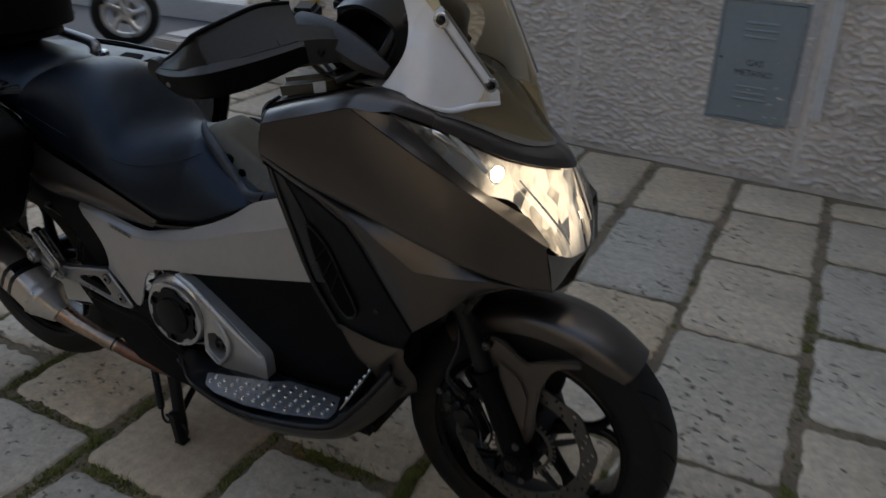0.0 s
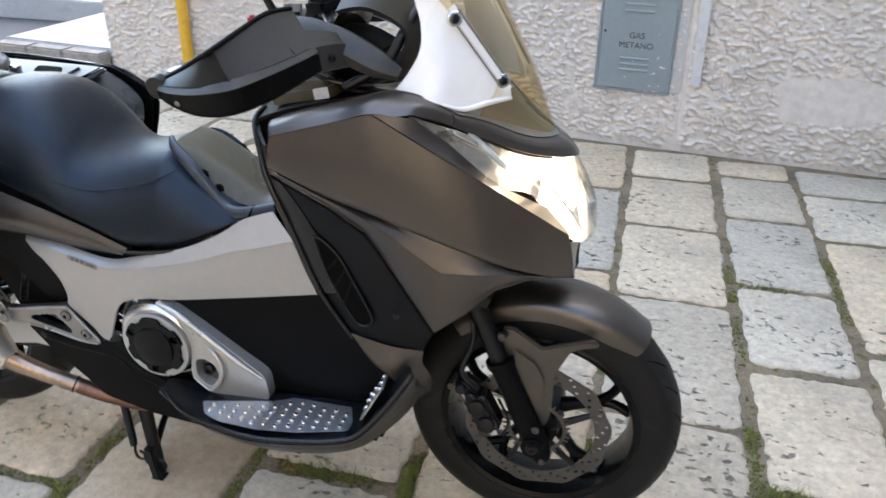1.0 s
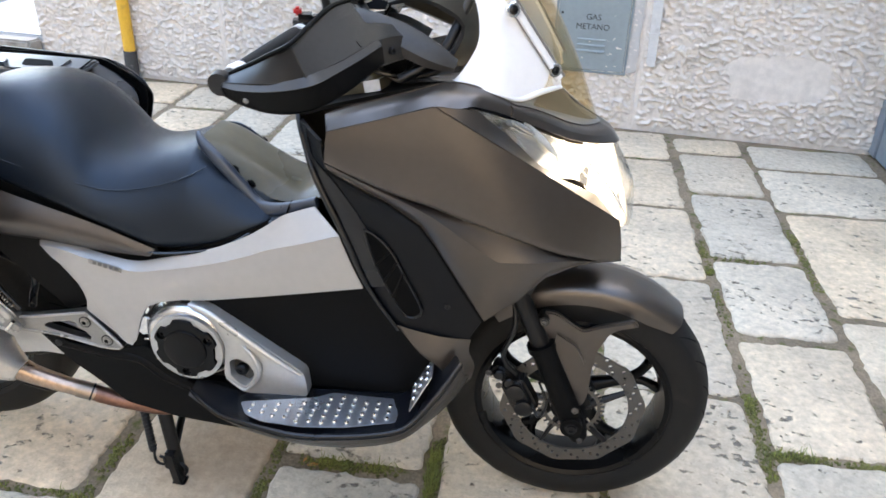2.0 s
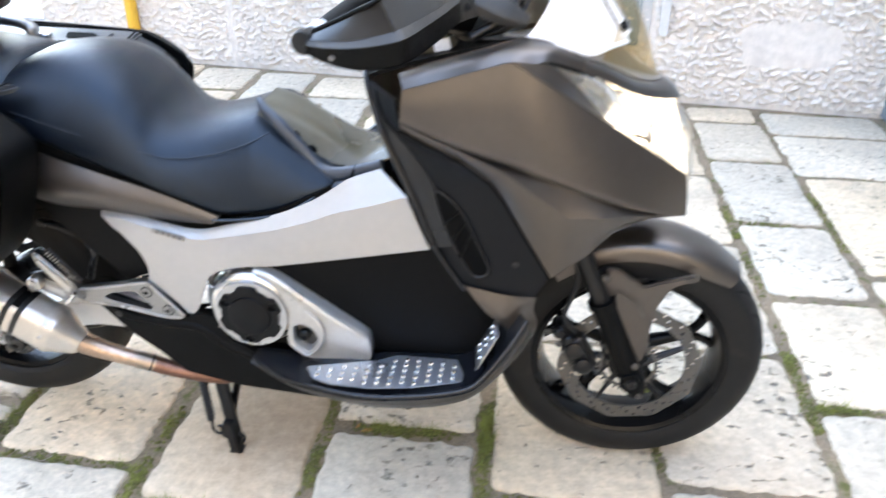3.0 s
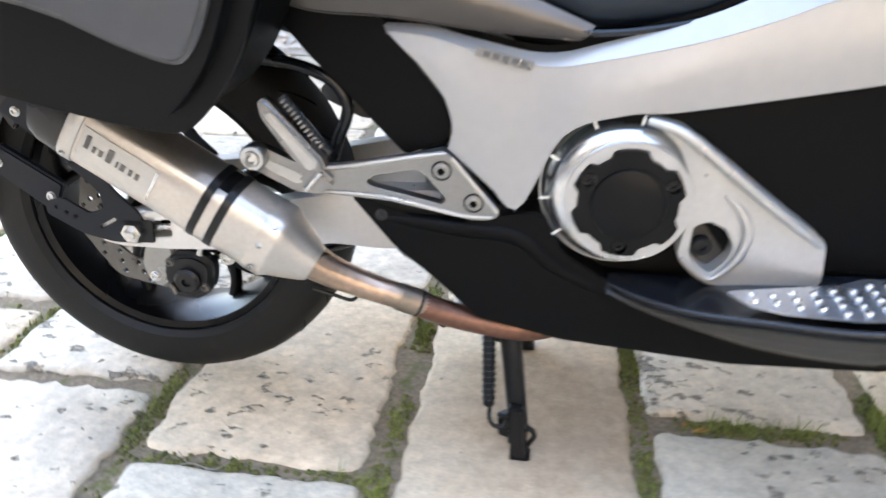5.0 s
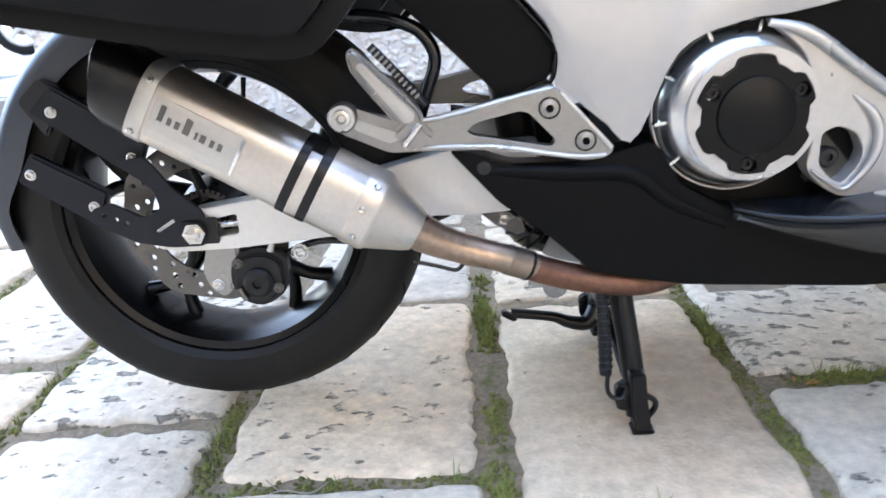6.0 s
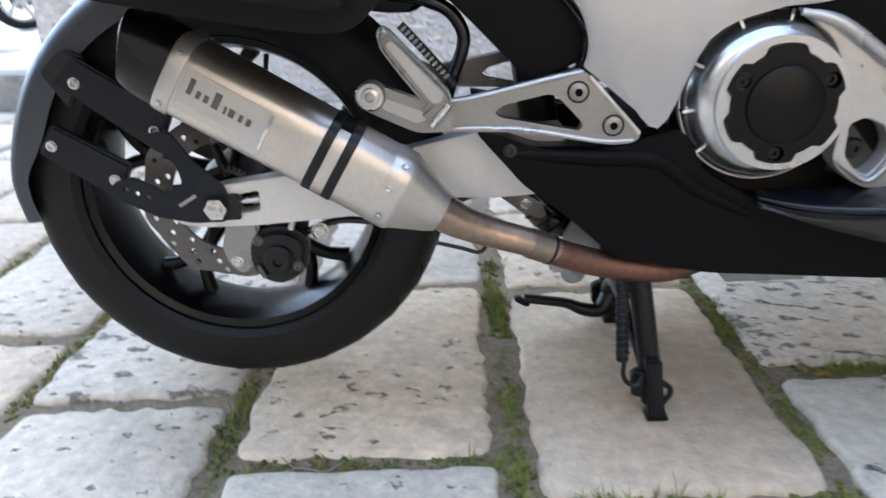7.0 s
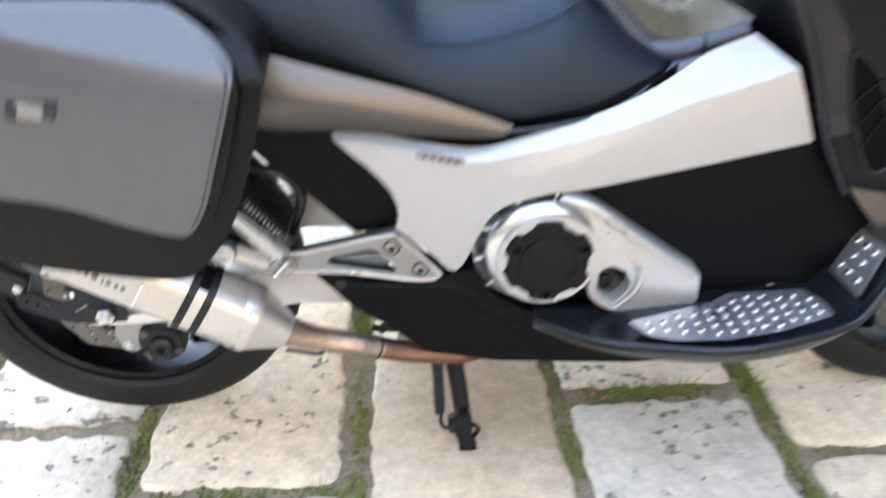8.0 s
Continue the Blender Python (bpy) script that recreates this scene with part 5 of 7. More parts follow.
pillion = [(0.226, 0.928, 0.168, 0.834, 0), (0.20, 0.945, 0.168, 0.842, 0), (0.10, 0.958, 0.166, 0.866, 0), (-0.02, 0.968, 0.160, 0.884, 0), (-0.15, 0.972, 0.150, 0.898, 0), (-0.25, 0.966, 0.135, 0.905, 0), (-0.28, 0.950, 0.12, 0.908, 0)]
part("pillion_pad", seat_mesh(pillion), VINYL, seat, "", 60)
both("seat_seam", sweep([(0.76, -0.118, 0.828), (0.71, -0.140, 0.806), (0.64, -0.150, 0.786), (0.56, -0.158, 0.778), (0.47, -0.168, 0.800), (0.36, -0.172, 0.830), (0.25, -0.168, 0.862)], 0.0013, 8, 5), VINYL, seat)
both("seat_piping", sweep([(0.905, -0.10, 0.748), (0.862, -0.150, 0.716), (0.795, -0.171, 0.680), (0.725, -0.177, 0.664), (0.655, -0.180, 0.657), (0.62, -0.180, 0.664)], 0.0045, 8, 5), GLOSS, seat)

# ---- tunnel between seat and leg shield ----
hump = []
for x, zc, zs, ze, half in ((0.728, 0.866, 0.864, 0.840, 0.088), (0.765, 0.858, 0.854, 0.824, 0.088), (0.810, 0.834, 0.830, 0.795, 0.086), (0.860, 0.806, 0.801, 0.764, 0.088), (0.900, 0.786, 0.781, 0.755, 0.092), (0.945, 0.776, 0.772, 0.760, 0.096), (1.005, 0.826, 0.813, 0.790, 0.115)):
    hump.append([(x, -half, ze), (x, -half * 0.62, zs), (x, 0, zc), (x, half * 0.62, zs), (x, half, ze)])
tun = part("tunnel_cover", patch(hump, 4, 3, 0.004, (0, 0, -1)), OLIVE, BIKE, "glossy olive tunnel cover")
RAIL_LINE, RAIL_THICK = [(0.728, -0.070, 0.880), (0.745, -0.088, 0.866), (0.780, -0.098, 0.834), (0.820, -0.102, 0.790), (0.852, -0.108, 0.756), (0.880, -0.118, 0.748), (0.925, -0.128, 0.758), (0.990, -0.140, 0.784)], [0.006, 0.011, 0.013, 0.013, 0.014, 0.015, 0.014, 0.011]
part("tunnel_rail", sweep(RAIL_LINE, RAIL_THICK, 12, 5, flat=0.7), RAILSHEEN, BIKE, "satin tunnel rail coloured with blue sky sheen")
part("tunnel_rail", sweep([(x, 0.006 - y, z - 0.030) for x, y, z in RAIL_LINE], RAIL_THICK, 12, 5, flat=0.7), RAILSHEEN, BIKE, "satin tunnel rail coloured with blue sky sheen")
# two notches in the cover, their shade set in as near-black blocks
for cx, cz in ((0.802, 0.812), (0.834, 0.783)):
    both("tunnel_clip", block((0.020, 0.012, 0.016), (cx, -0.082, cz), 0.004, (30, 40, 0)), GAPSHADE, tun)
both("tunnel_side", patch([[(0.80, -0.108, 0.775), (0.862, -0.114, 0.738), (0.91, -0.122, 0.750), (0.985, -0.132, 0.778)], [(0.80, -0.145, 0.70), (0.865, -0.150, 0.715), (0.92, -0.150, 0.738), (0.99, -0.150, 0.775)]], 4, 3, 0.004), RAILSHEEN, BIKE)

# seam shade drawn as a thin near-black line
both("tunnel_gap", sweep([(0.934, -0.126, 0.775), (0.930, -0.142, 0.762), (0.926, -0.151, 0.742)], 0.002, 8, 4), GAPSHADE, BIKE)

# ---- silver side panels ----
S_TOP = [(0.396, -0.168, 0.658), (0.456, -0.172, 0.657), (0.513, -0.174, 0.644), (0.600, -0.176, 0.630), (0.669, -0.178, 0.645), (0.779, -0.178, 0.678), (0.848, -0.173, 0.708), (0.890, -0.168, 0.733), (0.93, -0.164, 0.760), (0.990, -0.160, 0.782)]
S_FOLD = [(0.404, -0.182, 0.650), (0.458, -0.188, 0.646), (0.515, -0.192, 0.632), (0.600, -0.196, 0.617), (0.672, -0.199, 0.628), (0.782, -0.201, 0.655), (0.862, -0.200, 0.682), (0.905, -0.199, 0.700), (0.980, -0.198, 0.722), (1.046, -0.196, 0.744)]
S_LOW2 = [(0.444, -0.190, 0.615), (0.480, -0.195, 0.572), (0.520, -0.198, 0.500), (0.575, -0.199, 0.432), (0.628, -0.206, 0.535), (0.700, -0.208, 0.566), (0.760, -0.206, 0.572), (0.880, -0.204, 0.594), (0.990, -0.203, 0.616), (1.092, -0.202, 0.637)]
s_mid = [tuple((Vector(a) + Vector(b)) / 2 + Vector((0, -0.003, 0))) for a, b in zip(S_FOLD, S_LOW2)]
silver = both("side_panel", patch([S_FOLD, s_mid, S_LOW2], 5, 4, 0.004), SILVER, BIKE, "silver painted side panel")
both("side_panel_lip", patch([S_TOP, S_FOLD], 5, 3, 0.004, (0, 1, -0.6)), SILVER, BIKE)
tri = [[(0.478, -0.195, 0.576), (0.50, -0.197, 0.54), (0.52, -0.198, 0.505)], [(0.489, -0.194, 0.54), (0.495, -0.196, 0.52), (0.54, -0.198, 0.475)], [(0.484, -0.193, 0.508), (0.50, -0.195, 0.495), (0.575, -0.198, 0.430)]]
both("side_panel_tail", patch(tri, 4, 4, 0.004), SILVER, BIKE)
both("emblem_base", plate(rounded([(-0.036, -0.006), (0.036, -0.006), (0.036, 0.006), (-0.036, 0.006)], 0.003), 0.002, 0.0007, m=pose(0.551, -0.1965, 0.626, 90, 13, 0)), ALLOY, BIKE, "slim chrome emblem bar")
for i in range(5):
    both("emblem_mark", plate(rounded([(-0.026 + i * 0.0118, -0.0035), (-0.018 + i * 0.0118, -0.0035), (-0.018 + i * 0.0118, 0.0035), (-0.026 + i * 0.0118, 0.0035)], 0.001), 0.0012, 0, m=pose(0.551, -0.1986, 0.626, 90, 13, 0)), EMBLEM, BIKE)

# bronze tail cowl under the seat
R_TOP = [(0.655, -0.180, 0.664), (0.535, -0.184, 0.712), (0.425, -0.186, 0.746), (0.331, -0.186, 0.775), (0.225, -0.182, 0.815), (0.05, -0.176, 0.858), (-0.15, -0.158, 0.890), (-0.32, -0.12, 0.905)]
R_MID = [(0.650, -0.184, 0.655), (0.535, -0.194, 0.682), (0.425, -0.202, 0.706), (0.331, -0.206, 0.722), (0.225, -0.200, 0.752), (0.05, -0.188, 0.805), (-0.15, -0.168, 0.850), (-0.33, -0.125, 0.875)]
R_LOW = [(0.640, -0.180, 0.648), (0.528, -0.184, 0.655), (0.410, -0.186, 0.668), (0.310, -0.184, 0.672), (0.226, -0.176, 0.694), (0.05, -0.166, 0.748), (-0.15, -0.148, 0.800), (-0.32, -0.11, 0.835)]
both("seat_base", patch([[(x, y + 0.016, z + 0.035) for x, y, z in R_TOP], [(x, y + 0.016, z - 0.02) for x, y, z in R_TOP], [(x, y + 0.03, z - 0.06) for x, y, z in R_TOP]], 3, 2, 0.004), BLACK, BIKE)
both("panel_backing", patch([[(x, y + 0.014, z + 0.006) for x, y, z in S_TOP[:8]], [(x, y + 0.012, z - 0.03) for x, y, z in S_TOP[:8]]], 3, 2, 0.004), BLACK, BIKE)
both("tail_cowl", patch([R_TOP, R_MID, R_LOW], 4, 4, 0.004), BRONZE, BIKE, "matt bronze tail cowl")
part("tail_lamp", block((0.03, 0.16, 0.05), (-0.325, 0, 0.865), 0.010), RED, BIKE)
RAIL = [(0.262, 0.185, 0.842), (0.20, 0.212, 0.885), (0.08, 0.222, 0.935), (-0.08, 0.215, 0.975), (-0.22, 0.19, 0.99), (-0.30, 0.13, 0.985)]
part("grab_rail", sweep([(x, -y, z) for x, y, z in RAIL], [0.006, 0.013, 0.015, 0.015, 0.015, 0.012], 12, 5, flat=0.6), ALLOY, BIKE, "grey alloy grab rail")
part("grab_rail", sweep([(0.075, 0.185, 0.870), (0.085, 0.196, 0.905), (0.075, 0.202, 0.935), (0.0, 0.205, 0.948), (-0.10, 0.203, 0.960), (-0.22, 0.185, 0.972), (-0.30, 0.13, 0.975)], [0.011, 0.015, 0.016, 0.016, 0.016, 0.015, 0.012], 12, 5, flat=0.6), ALLOY, BIKE, "grey alloy grab rail")
# sub-frame and dark parts under the seat; plain near-black blocks fill the gaps inside
both("under_seat_panel", plate(rounded([(0.235, 0.69), (0.33, 0.68), (0.392, 0.668), (0.476, 0.566), (0.487, 0.542), (0.481, 0.512), (0.455, 0.502), (0.424, 0.490), (0.386, 0.528), (0.347, 0.569), (0.300, 0.615)], 0.008), 0.05, 0.006, m=side(-0.172), seg=3), BLACK, BIKE)
both("panel_edge", sweep([(0.402, -0.168, 0.655), (0.484, -0.176, 0.56), (0.489, -0.176, 0.535), (0.482, -0.174, 0.508), (0.455, -0.168, 0.497)], 0.003, 8, 5), SATIN, BIKE)
part("frame_loop", sweep([(0.225, -0.140, 0.602), (0.266, -0.145, 0.598), (0.300, -0.150, 0.590), (0.327, -0.150, 0.576), (0.342, -0.150, 0.551), (0.340, -0.150, 0.529), (0.330, -0.150, 0.505), (0.318, -0.148, 0.470)], 0.0085, 12, 5), SATIN, BIKE)
part("inner_mudguard", patch([[(0.24, -0.10, 0.66), (0.24, 0, 0.68), (0.24, 0.10, 0.66)], [(0.05, -0.10, 0.70), (0.05, 0, 0.72), (0.05, 0.10, 0.70)], [(-0.20, -0.10, 0.74), (-0.20, 0, 0.76), (-0.20, 0.10, 0.74)]], 4, 4, 0.006, (0, 0, 1)), BLACK, BIKE)
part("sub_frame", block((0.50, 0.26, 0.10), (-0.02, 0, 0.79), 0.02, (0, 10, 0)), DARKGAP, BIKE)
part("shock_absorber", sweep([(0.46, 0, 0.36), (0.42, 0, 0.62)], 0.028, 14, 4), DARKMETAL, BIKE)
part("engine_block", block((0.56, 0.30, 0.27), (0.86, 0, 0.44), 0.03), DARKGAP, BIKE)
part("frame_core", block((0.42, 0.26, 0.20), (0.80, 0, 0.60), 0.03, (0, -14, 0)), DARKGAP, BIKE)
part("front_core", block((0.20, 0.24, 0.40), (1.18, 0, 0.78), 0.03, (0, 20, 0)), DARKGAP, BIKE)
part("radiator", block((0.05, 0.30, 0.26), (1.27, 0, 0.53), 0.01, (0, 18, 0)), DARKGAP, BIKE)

# ---- engine covers, black side, foot boards ----
both("black_side_panel", patch([[(0.70, -0.196, 0.560), (0.80, -0.190, 0.578), (0.905, -0.186, 0.597), (1.09, -0.184, 0.640), (1.16, -0.182, 0.640)], [(0.78, -0.192, 0.47), (0.88, -0.186, 0.478), (0.99, -0.182, 0.490), (1.13, -0.180, 0.52), (1.24, -0.178, 0.54)], [(0.86, -0.186, 0.372), (0.96, -0.182, 0.368), (1.06, -0.178, 0.366), (1.175, -0.178, 0.375), (1.28, -0.172, 0.42)]], 4, 4, 0.004), BLACK, BIKE)
# clutch cover
CC = Vector((0.708, -0.150, 0.462))
face = Matrix.Translation(CC) @ ACROSS
cov = part("clutch_cover", lathe([(0.0995, -0.01), (0.0995, 0.024), (0.0965, 0.036), (0.090, 0.049), (0.084, 0.058), (0.074, 0.063), (0.050, 0.064), (0, 0.064)], 64, face), DOME, BIKE, "round cast clutch cover")
part("cover_gap", lathe([(0.1018, -0.01), (0.1018, 0.016), (0.099, 0.016), (0.099, -0.01)], 64, face, closed=True), GAPSHADE, cov)
part("cover_rim", lathe([(0.1050, 0.018), (0.1050, 0.026), (0.1040, 0.028), (0.1025, 0.028), (0.1015, 0.026), (0.1015, 0.018)], 64, face, closed=True), ALLOYW, cov)
part("rim_seat", lathe([(0.1058, -0.02), (0.1058, 0.020), (0.100, 0.020), (0.100, -0.02)], 64, face, closed=True), BLACK, cov)
LOBES = ((27, 17), (92, 20), (150, 17), (205, 15), (265, 20), (325, 15))


def lobed(big, small):
    out = []
    for i in range(180):
        d = i * 2
        near = min((abs((d - c + 180) % 360 - 180) - w) for c, w in LOBES)
        r = small + (big - small) * max(0, min(1, 0.5 - near / 6))
        out.append((r * math.cos(math.radians(d)), r * math.sin(math.radians(d))))
    return out


capm = Matrix.Translation((CC.x + 0.006, CC.y - 0.0615, CC.z - 0.003)) @ ACROSS
part("cover_ring", plate(ring_loop(0, 0, 0.0790, 72), 0.011, 0.0025, [list(reversed(lobed(0.0705, 0.0625)))], m=capm), RINGALLOY, cov, "satin alloy ring")
screws = [(0.0585 * math.cos(math.radians(d)), 0.0585 * math.sin(math.radians(d))) for d in (27, 150, 265)]
cp = part("cover_cap", plate(lobed(0.0698, 0.0618), 0.016, 0.0025, [list(reversed(ring_loop(x, y, 0.0098, 18))) for x, y in screws], m=capm), CASEBLACK, cov, "black plastic cap")
part("cap_dome", lathe([(0.047, 0.015), (0.0455, 0.0195), (0.042, 0.021), (0, 0.0215)], 48, capm), CASEBLACK, cp)
for x, y in screws:
    part("cap_screw", lathe([(0.0080, 0.002), (0.0080, 0.0085), (0.0068, 0.0100), (0.0038, 0.0100), (0.0034, 0.005), (0, 0.005)], 18, capm @ Matrix.Translation((x, y, 0))), DARKMETAL, cp)
for d in (48, 80, 115, 154, 187, 217):
    a = math.radians(d)
    c = CC + Vector((0.095 * math.cos(a), -0.034, 0.095 * math.sin(a)))
    part("cover_fin", block((0.019, 0.024, 0.0036), c, 0.0008, (0, -d, 0)), POLISHED, cov)
# silver arm cover with its oil filler opening
arm = [(0.725, 0.568), (0.770, 0.558), (0.829, 0.516), (0.900, 0.463), (0.963, 0.418), (0.968, 0.358), (0.930, 0.352), (0.880, 0.352), (0.850, 0.348), (0.826, 0.350), (0.802, 0.366), (0.784, 0.386), (0.795, 0.47), (0.770, 0.53)]
hole = [(0.800, 0.430), (0.819, 0.438), (0.842, 0.427), (0.853, 0.404), (0.846, 0.384), (0.829, 0.365), (0.812, 0.375), (0.799, 0.392)]
both("alternator_cover", plate(rounded(arm, 0.012), 0.030, 0.010, [list(reversed(rounded(hole, 0.007)))], m=side(-0.212), seg=3), ALLOYW, BIKE, "silver engine cover arm")
part("filler_lip", sweep([(0.832, -0.212, 0.474), (0.855, -0.215, 0.452), (0.866, -0.217, 0.426), (0.860, -0.217, 0.394), (0.842, -0.216, 0.369), (0.827, -0.216, 0.360), (0.806, -0.215, 0.373), (0.790, -0.214, 0.386)], [0.002, 0.006, 0.0065, 0.0055, 0.004, 0.0032, 0.0030, 0.002], 10, 5), ALLOYW, BIKE)
both("cover_ridge", sweep([(0.728, -0.212, 0.562), (0.772, -0.216, 0.549), (0.829, -0.217, 0.508), (0.900, -0.217, 0.455), (0.956, -0.214, 0.415)], [0.004, 0.008, 0.008, 0.007, 0.004], 10, 4), ALLOYW, BIKE)
part("engine_sump", block((0.16, 0.14, 0.07), (0.785, -0.01, 0.199), 0.022, seg=3), ALLOY, BIKE)
part("drain_boss", lathe([(0.0, -0.03), (0.013, -0.03), (0.019, -0.024), (0.019, 0.03), (0, 0.03)], 20, Matrix.Translation((0.497, -0.03, 0.190)) @ ACROSS), ALLOY, BIKE)
part("oil_filler", lathe([(0.0135, 0), (0.0135, 0.010), (0.011, 0.013), (0.005, 0.013), (0.0045, 0.008), (0, 0.008)], 24, Matrix.Translation((0.817, -0.186, 0.396)) @ ACROSS), SATIN, BIKE)
part("filler_recess", block((0.064, 0.01, 0.080), (0.826, -0.181, 0.403), 0.004), FILLERGREY, BIKE)
# lower black cowl
low = [(0.352, 0.435), (0.378, 0.430), (0.431, 0.410), (0.510, 0.407), (0.600, 0.428), (0.614, 0.420), (0.640, 0.372), (0.700, 0.336), (0.84, 0.318), (1.0, 0.315), (1.19, 0.33), (1.235, 0.34), (1.16, 0.265), (1.082, 0.226), (0.88, 0.219), (0.65, 0.236), (0.53, 0.262), (0.472, 0.316), (0.412, 0.364)]
both("belly_cowl", plate(rounded(low, 0.010), 0.05, 0.008, m=side(-0.192), seg=3), BLACK, BIKE, "black lower cowl")
both("cowl_crease", sweep([(0.40, -0.184, 0.404), (0.50, -0.183, 0.396), (0.58, -0.183, 0.388), (0.63, -0.184, 0.350), (0.70, -0.186, 0.315)], [0.009, 0.014, 0.014, 0.013, 0.008], 14, 4), BLACK, BIKE)
# near-black block that fills the belly with the gap's darkness
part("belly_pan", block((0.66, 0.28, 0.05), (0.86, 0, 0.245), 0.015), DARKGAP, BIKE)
bolt((0.395, -0.193, 0.410), 0.007, 0.002, parent=BIKE, material=SATIN)
# no real opening: the hole's shade is a near-black plate
both("cowl_hole", plate(rounded([(1.024, 0.300), (1.064, 0.298), (1.062, 0.283), (1.032, 0.285)], 0.005), 0.030, 0.001, m=side(-0.273)), GAPSHADE, BIKE)
both("engine_foot", block((0.10, 0.05, 0.03), (0.72, -0.07, 0.215), 0.008), ALLOY, BIKE)

# foot board: tray with raised lip, studded plates
EDGE = [(0.702, -0.212, 0.339), (0.745, -0.242, 0.334), (0.80, -0.279, 0.339), (0.88, -0.309, 0.349), (0.98, -0.330, 0.356), (1.08, -0.322, 0.362), (1.165, -0.302, 0.368), (1.205, -0.288, 0.386), (1.255, -0.258, 0.445), (1.292, -0.226, 0.500)]
IN = [(0.704, -0.188, 0.345), (0.745, -0.18, 0.343), (0.80, -0.19, 0.348), (0.88, -0.19, 0.356), (0.98, -0.186, 0.362), (1.08, -0.182, 0.365), (1.165, -0.178, 0.372), (1.188, -0.178, 0.396), (1.225, -0.176, 0.455), (1.255, -0.172, 0.515)]
UNDER = [(0.703, -0.210, 0.335), (0.748, -0.217, 0.316), (0.805, -0.231, 0.300), (0.88, -0.244, 0.283), (0.98, -0.247, 0.271), (1.08, -0.243, 0.270), (1.165, -0.232, 0.290), (1.215, -0.222, 0.325), (1.275, -0.204, 0.390), (1.305, -0.182, 0.440)]
both("foot_board", patch([IN, [tuple(Vector(a) * 0.12 + Vector(b) * 0.88 + Vector((0, 0, -0.004))) for a, b in zip(IN, EDGE)], EDGE], 4, 3, 0.006, (0, 0, -1)), SKYSATIN, BIKE, "black foot board")
# the side's lighter grey is sky and ground reflection put into the colour
both("foot_board_side", patch([EDGE, [tuple((Vector(a) + Vector(b)) / 2 + Vector((0, -0.014, -0.004))) for a, b in zip(EDGE, UNDER)], UNDER], 4, 3, 0.005), DARKGREY, BIKE)
both("foot_board_lip", sweep([(x, y, z + 0.003) for x, y, z in EDGE], [0.0025] + [0.0055] * 9, 10, 4), SKYSATIN, BIKE)


def slanted(u, v):
    """A place on the sloping front plate."""
    a, b, c = Vector((1.196, -0.268, 0.402)), Vector((1.190, -0.190, 0.402)), Vector((1.236, -0.250, 0.470))
    return a + (b - a) * u + (c - a) * v


def foot_plates(sgn):
    flat_out = [(0.838, -0.262), (0.862, -0.297), (0.90, -0.311), (0.985, -0.314), (1.07, -0.300), (1.168, -0.268), (1.174, -0.196), (1.02, -0.200), (0.985, -0.222)]
    bm = plate(rounded(flat_out, 0.008), 0.0025, 0.0008, m=Matrix.Translation((0, 0, 0.3655)))
    if sgn > 0:
        bm = flipped(bm)
    p = part("foot_plate", bm, FOOTALLOY, BIKE, "studded aluminium foot plate")
    low, high = [(0.846, -0.268), (0.870, -0.290), (0.985, -0.303), (1.075, -0.289), (1.162, -0.262)], [(0.846, -0.262), (0.980, -0.232), (1.022, -0.209), (1.162, -0.205)]

    def level(line, x):
        for (xa, ya), (xb, yb) in zip(line, line[1:]):
            if xa <= x <= xb:
                return ya + (yb - ya) * (x - xa) / (xb - xa)
        return line[-1][1]
    for i in range(12):
        cx = 0.868 + i * 0.0255
        y, top = level(low, cx) + (0.006 if i % 2 else 0.002), level(high, cx)
        while y < top:
            part("stud", lathe([(0.0058, 0), (0.0056, 0.0022), (0.0040, 0.0042), (0.0022, 0.0036), (0, 0.0034)], 10, Matrix.Translation((cx, y if sgn < 0 else -y, 0.3678))), POLISHED, p)
            y += 0.0185
    f = [slanted(0, 0), slanted(1, 0), slanted(1, 1), slanted(0.12, 1)]
    n = (f[1] - f[0]).cross(f[3] - f[0]).normalized()
    if n.z < 0:
        n = -n
    bm = patch([[f[0], f[1]], [f[3], f[2]]], 3, 3, 0.0025, tuple(-n), bev=0.0006)
    if sgn > 0:
        bm = flipped(bm)
    q = part("front_plate", bm, FOOTALLOY, BIKE, "studded aluminium toe plate")
    for u, v in ((0.25, 0.2), (0.55, 0.2), (0.82, 0.2), (0.4, 0.5), (0.68, 0.5), (0.3, 0.8), (0.55, 0.8), (0.82, 0.8)):
        c = slanted(u, v) + n * 0.001
        d = Vector(n)
        if sgn > 0:
            c.y, d.y = -c.y, -d.y
        part("stud", lathe([(0.0062, 0), (0.0060, 0.0022), (0.0042, 0.0042), (0.0022, 0.0036), (0, 0.0034)], 12, Matrix.Translation(c) @ d.to_track_quat("Z", "Y").to_matrix().to_4x4()), POLISHED, q)


foot_plates(-1)
foot_plates(1)

# ---- rear: swing arm, exhaust, mudguard, footrest ----
swing = [(-0.055, 0.316), (-0.045, 0.350), (0.010, 0.366), (0.060, 0.372), (0.180, 0.386), (0.295, 0.412), (0.355, 0.425), (0.470, 0.43), (0.47, 0.34), (0.380, 0.335), (0.310, 0.338), (0.20, 0.318), (0.055, 0.309), (-0.02, 0.309)]
slot = [(0.028, 0.352), (0.062, 0.358), (0.062, 0.330), (0.028, 0.326)]
both("swing_arm", plate(rounded(swing, 0.010), 0.036, 0.007, [list(reversed(rounded(slot, 0.005)))], m=side(-0.142), seg=3), SWINGSILVER, BIKE, "silver swing arm")
part("adjuster", sweep([(0.030, -0.136, 0.342), (0.065, -0.136, 0.344)], 0.005, 10, 2), BOLT, BIKE)
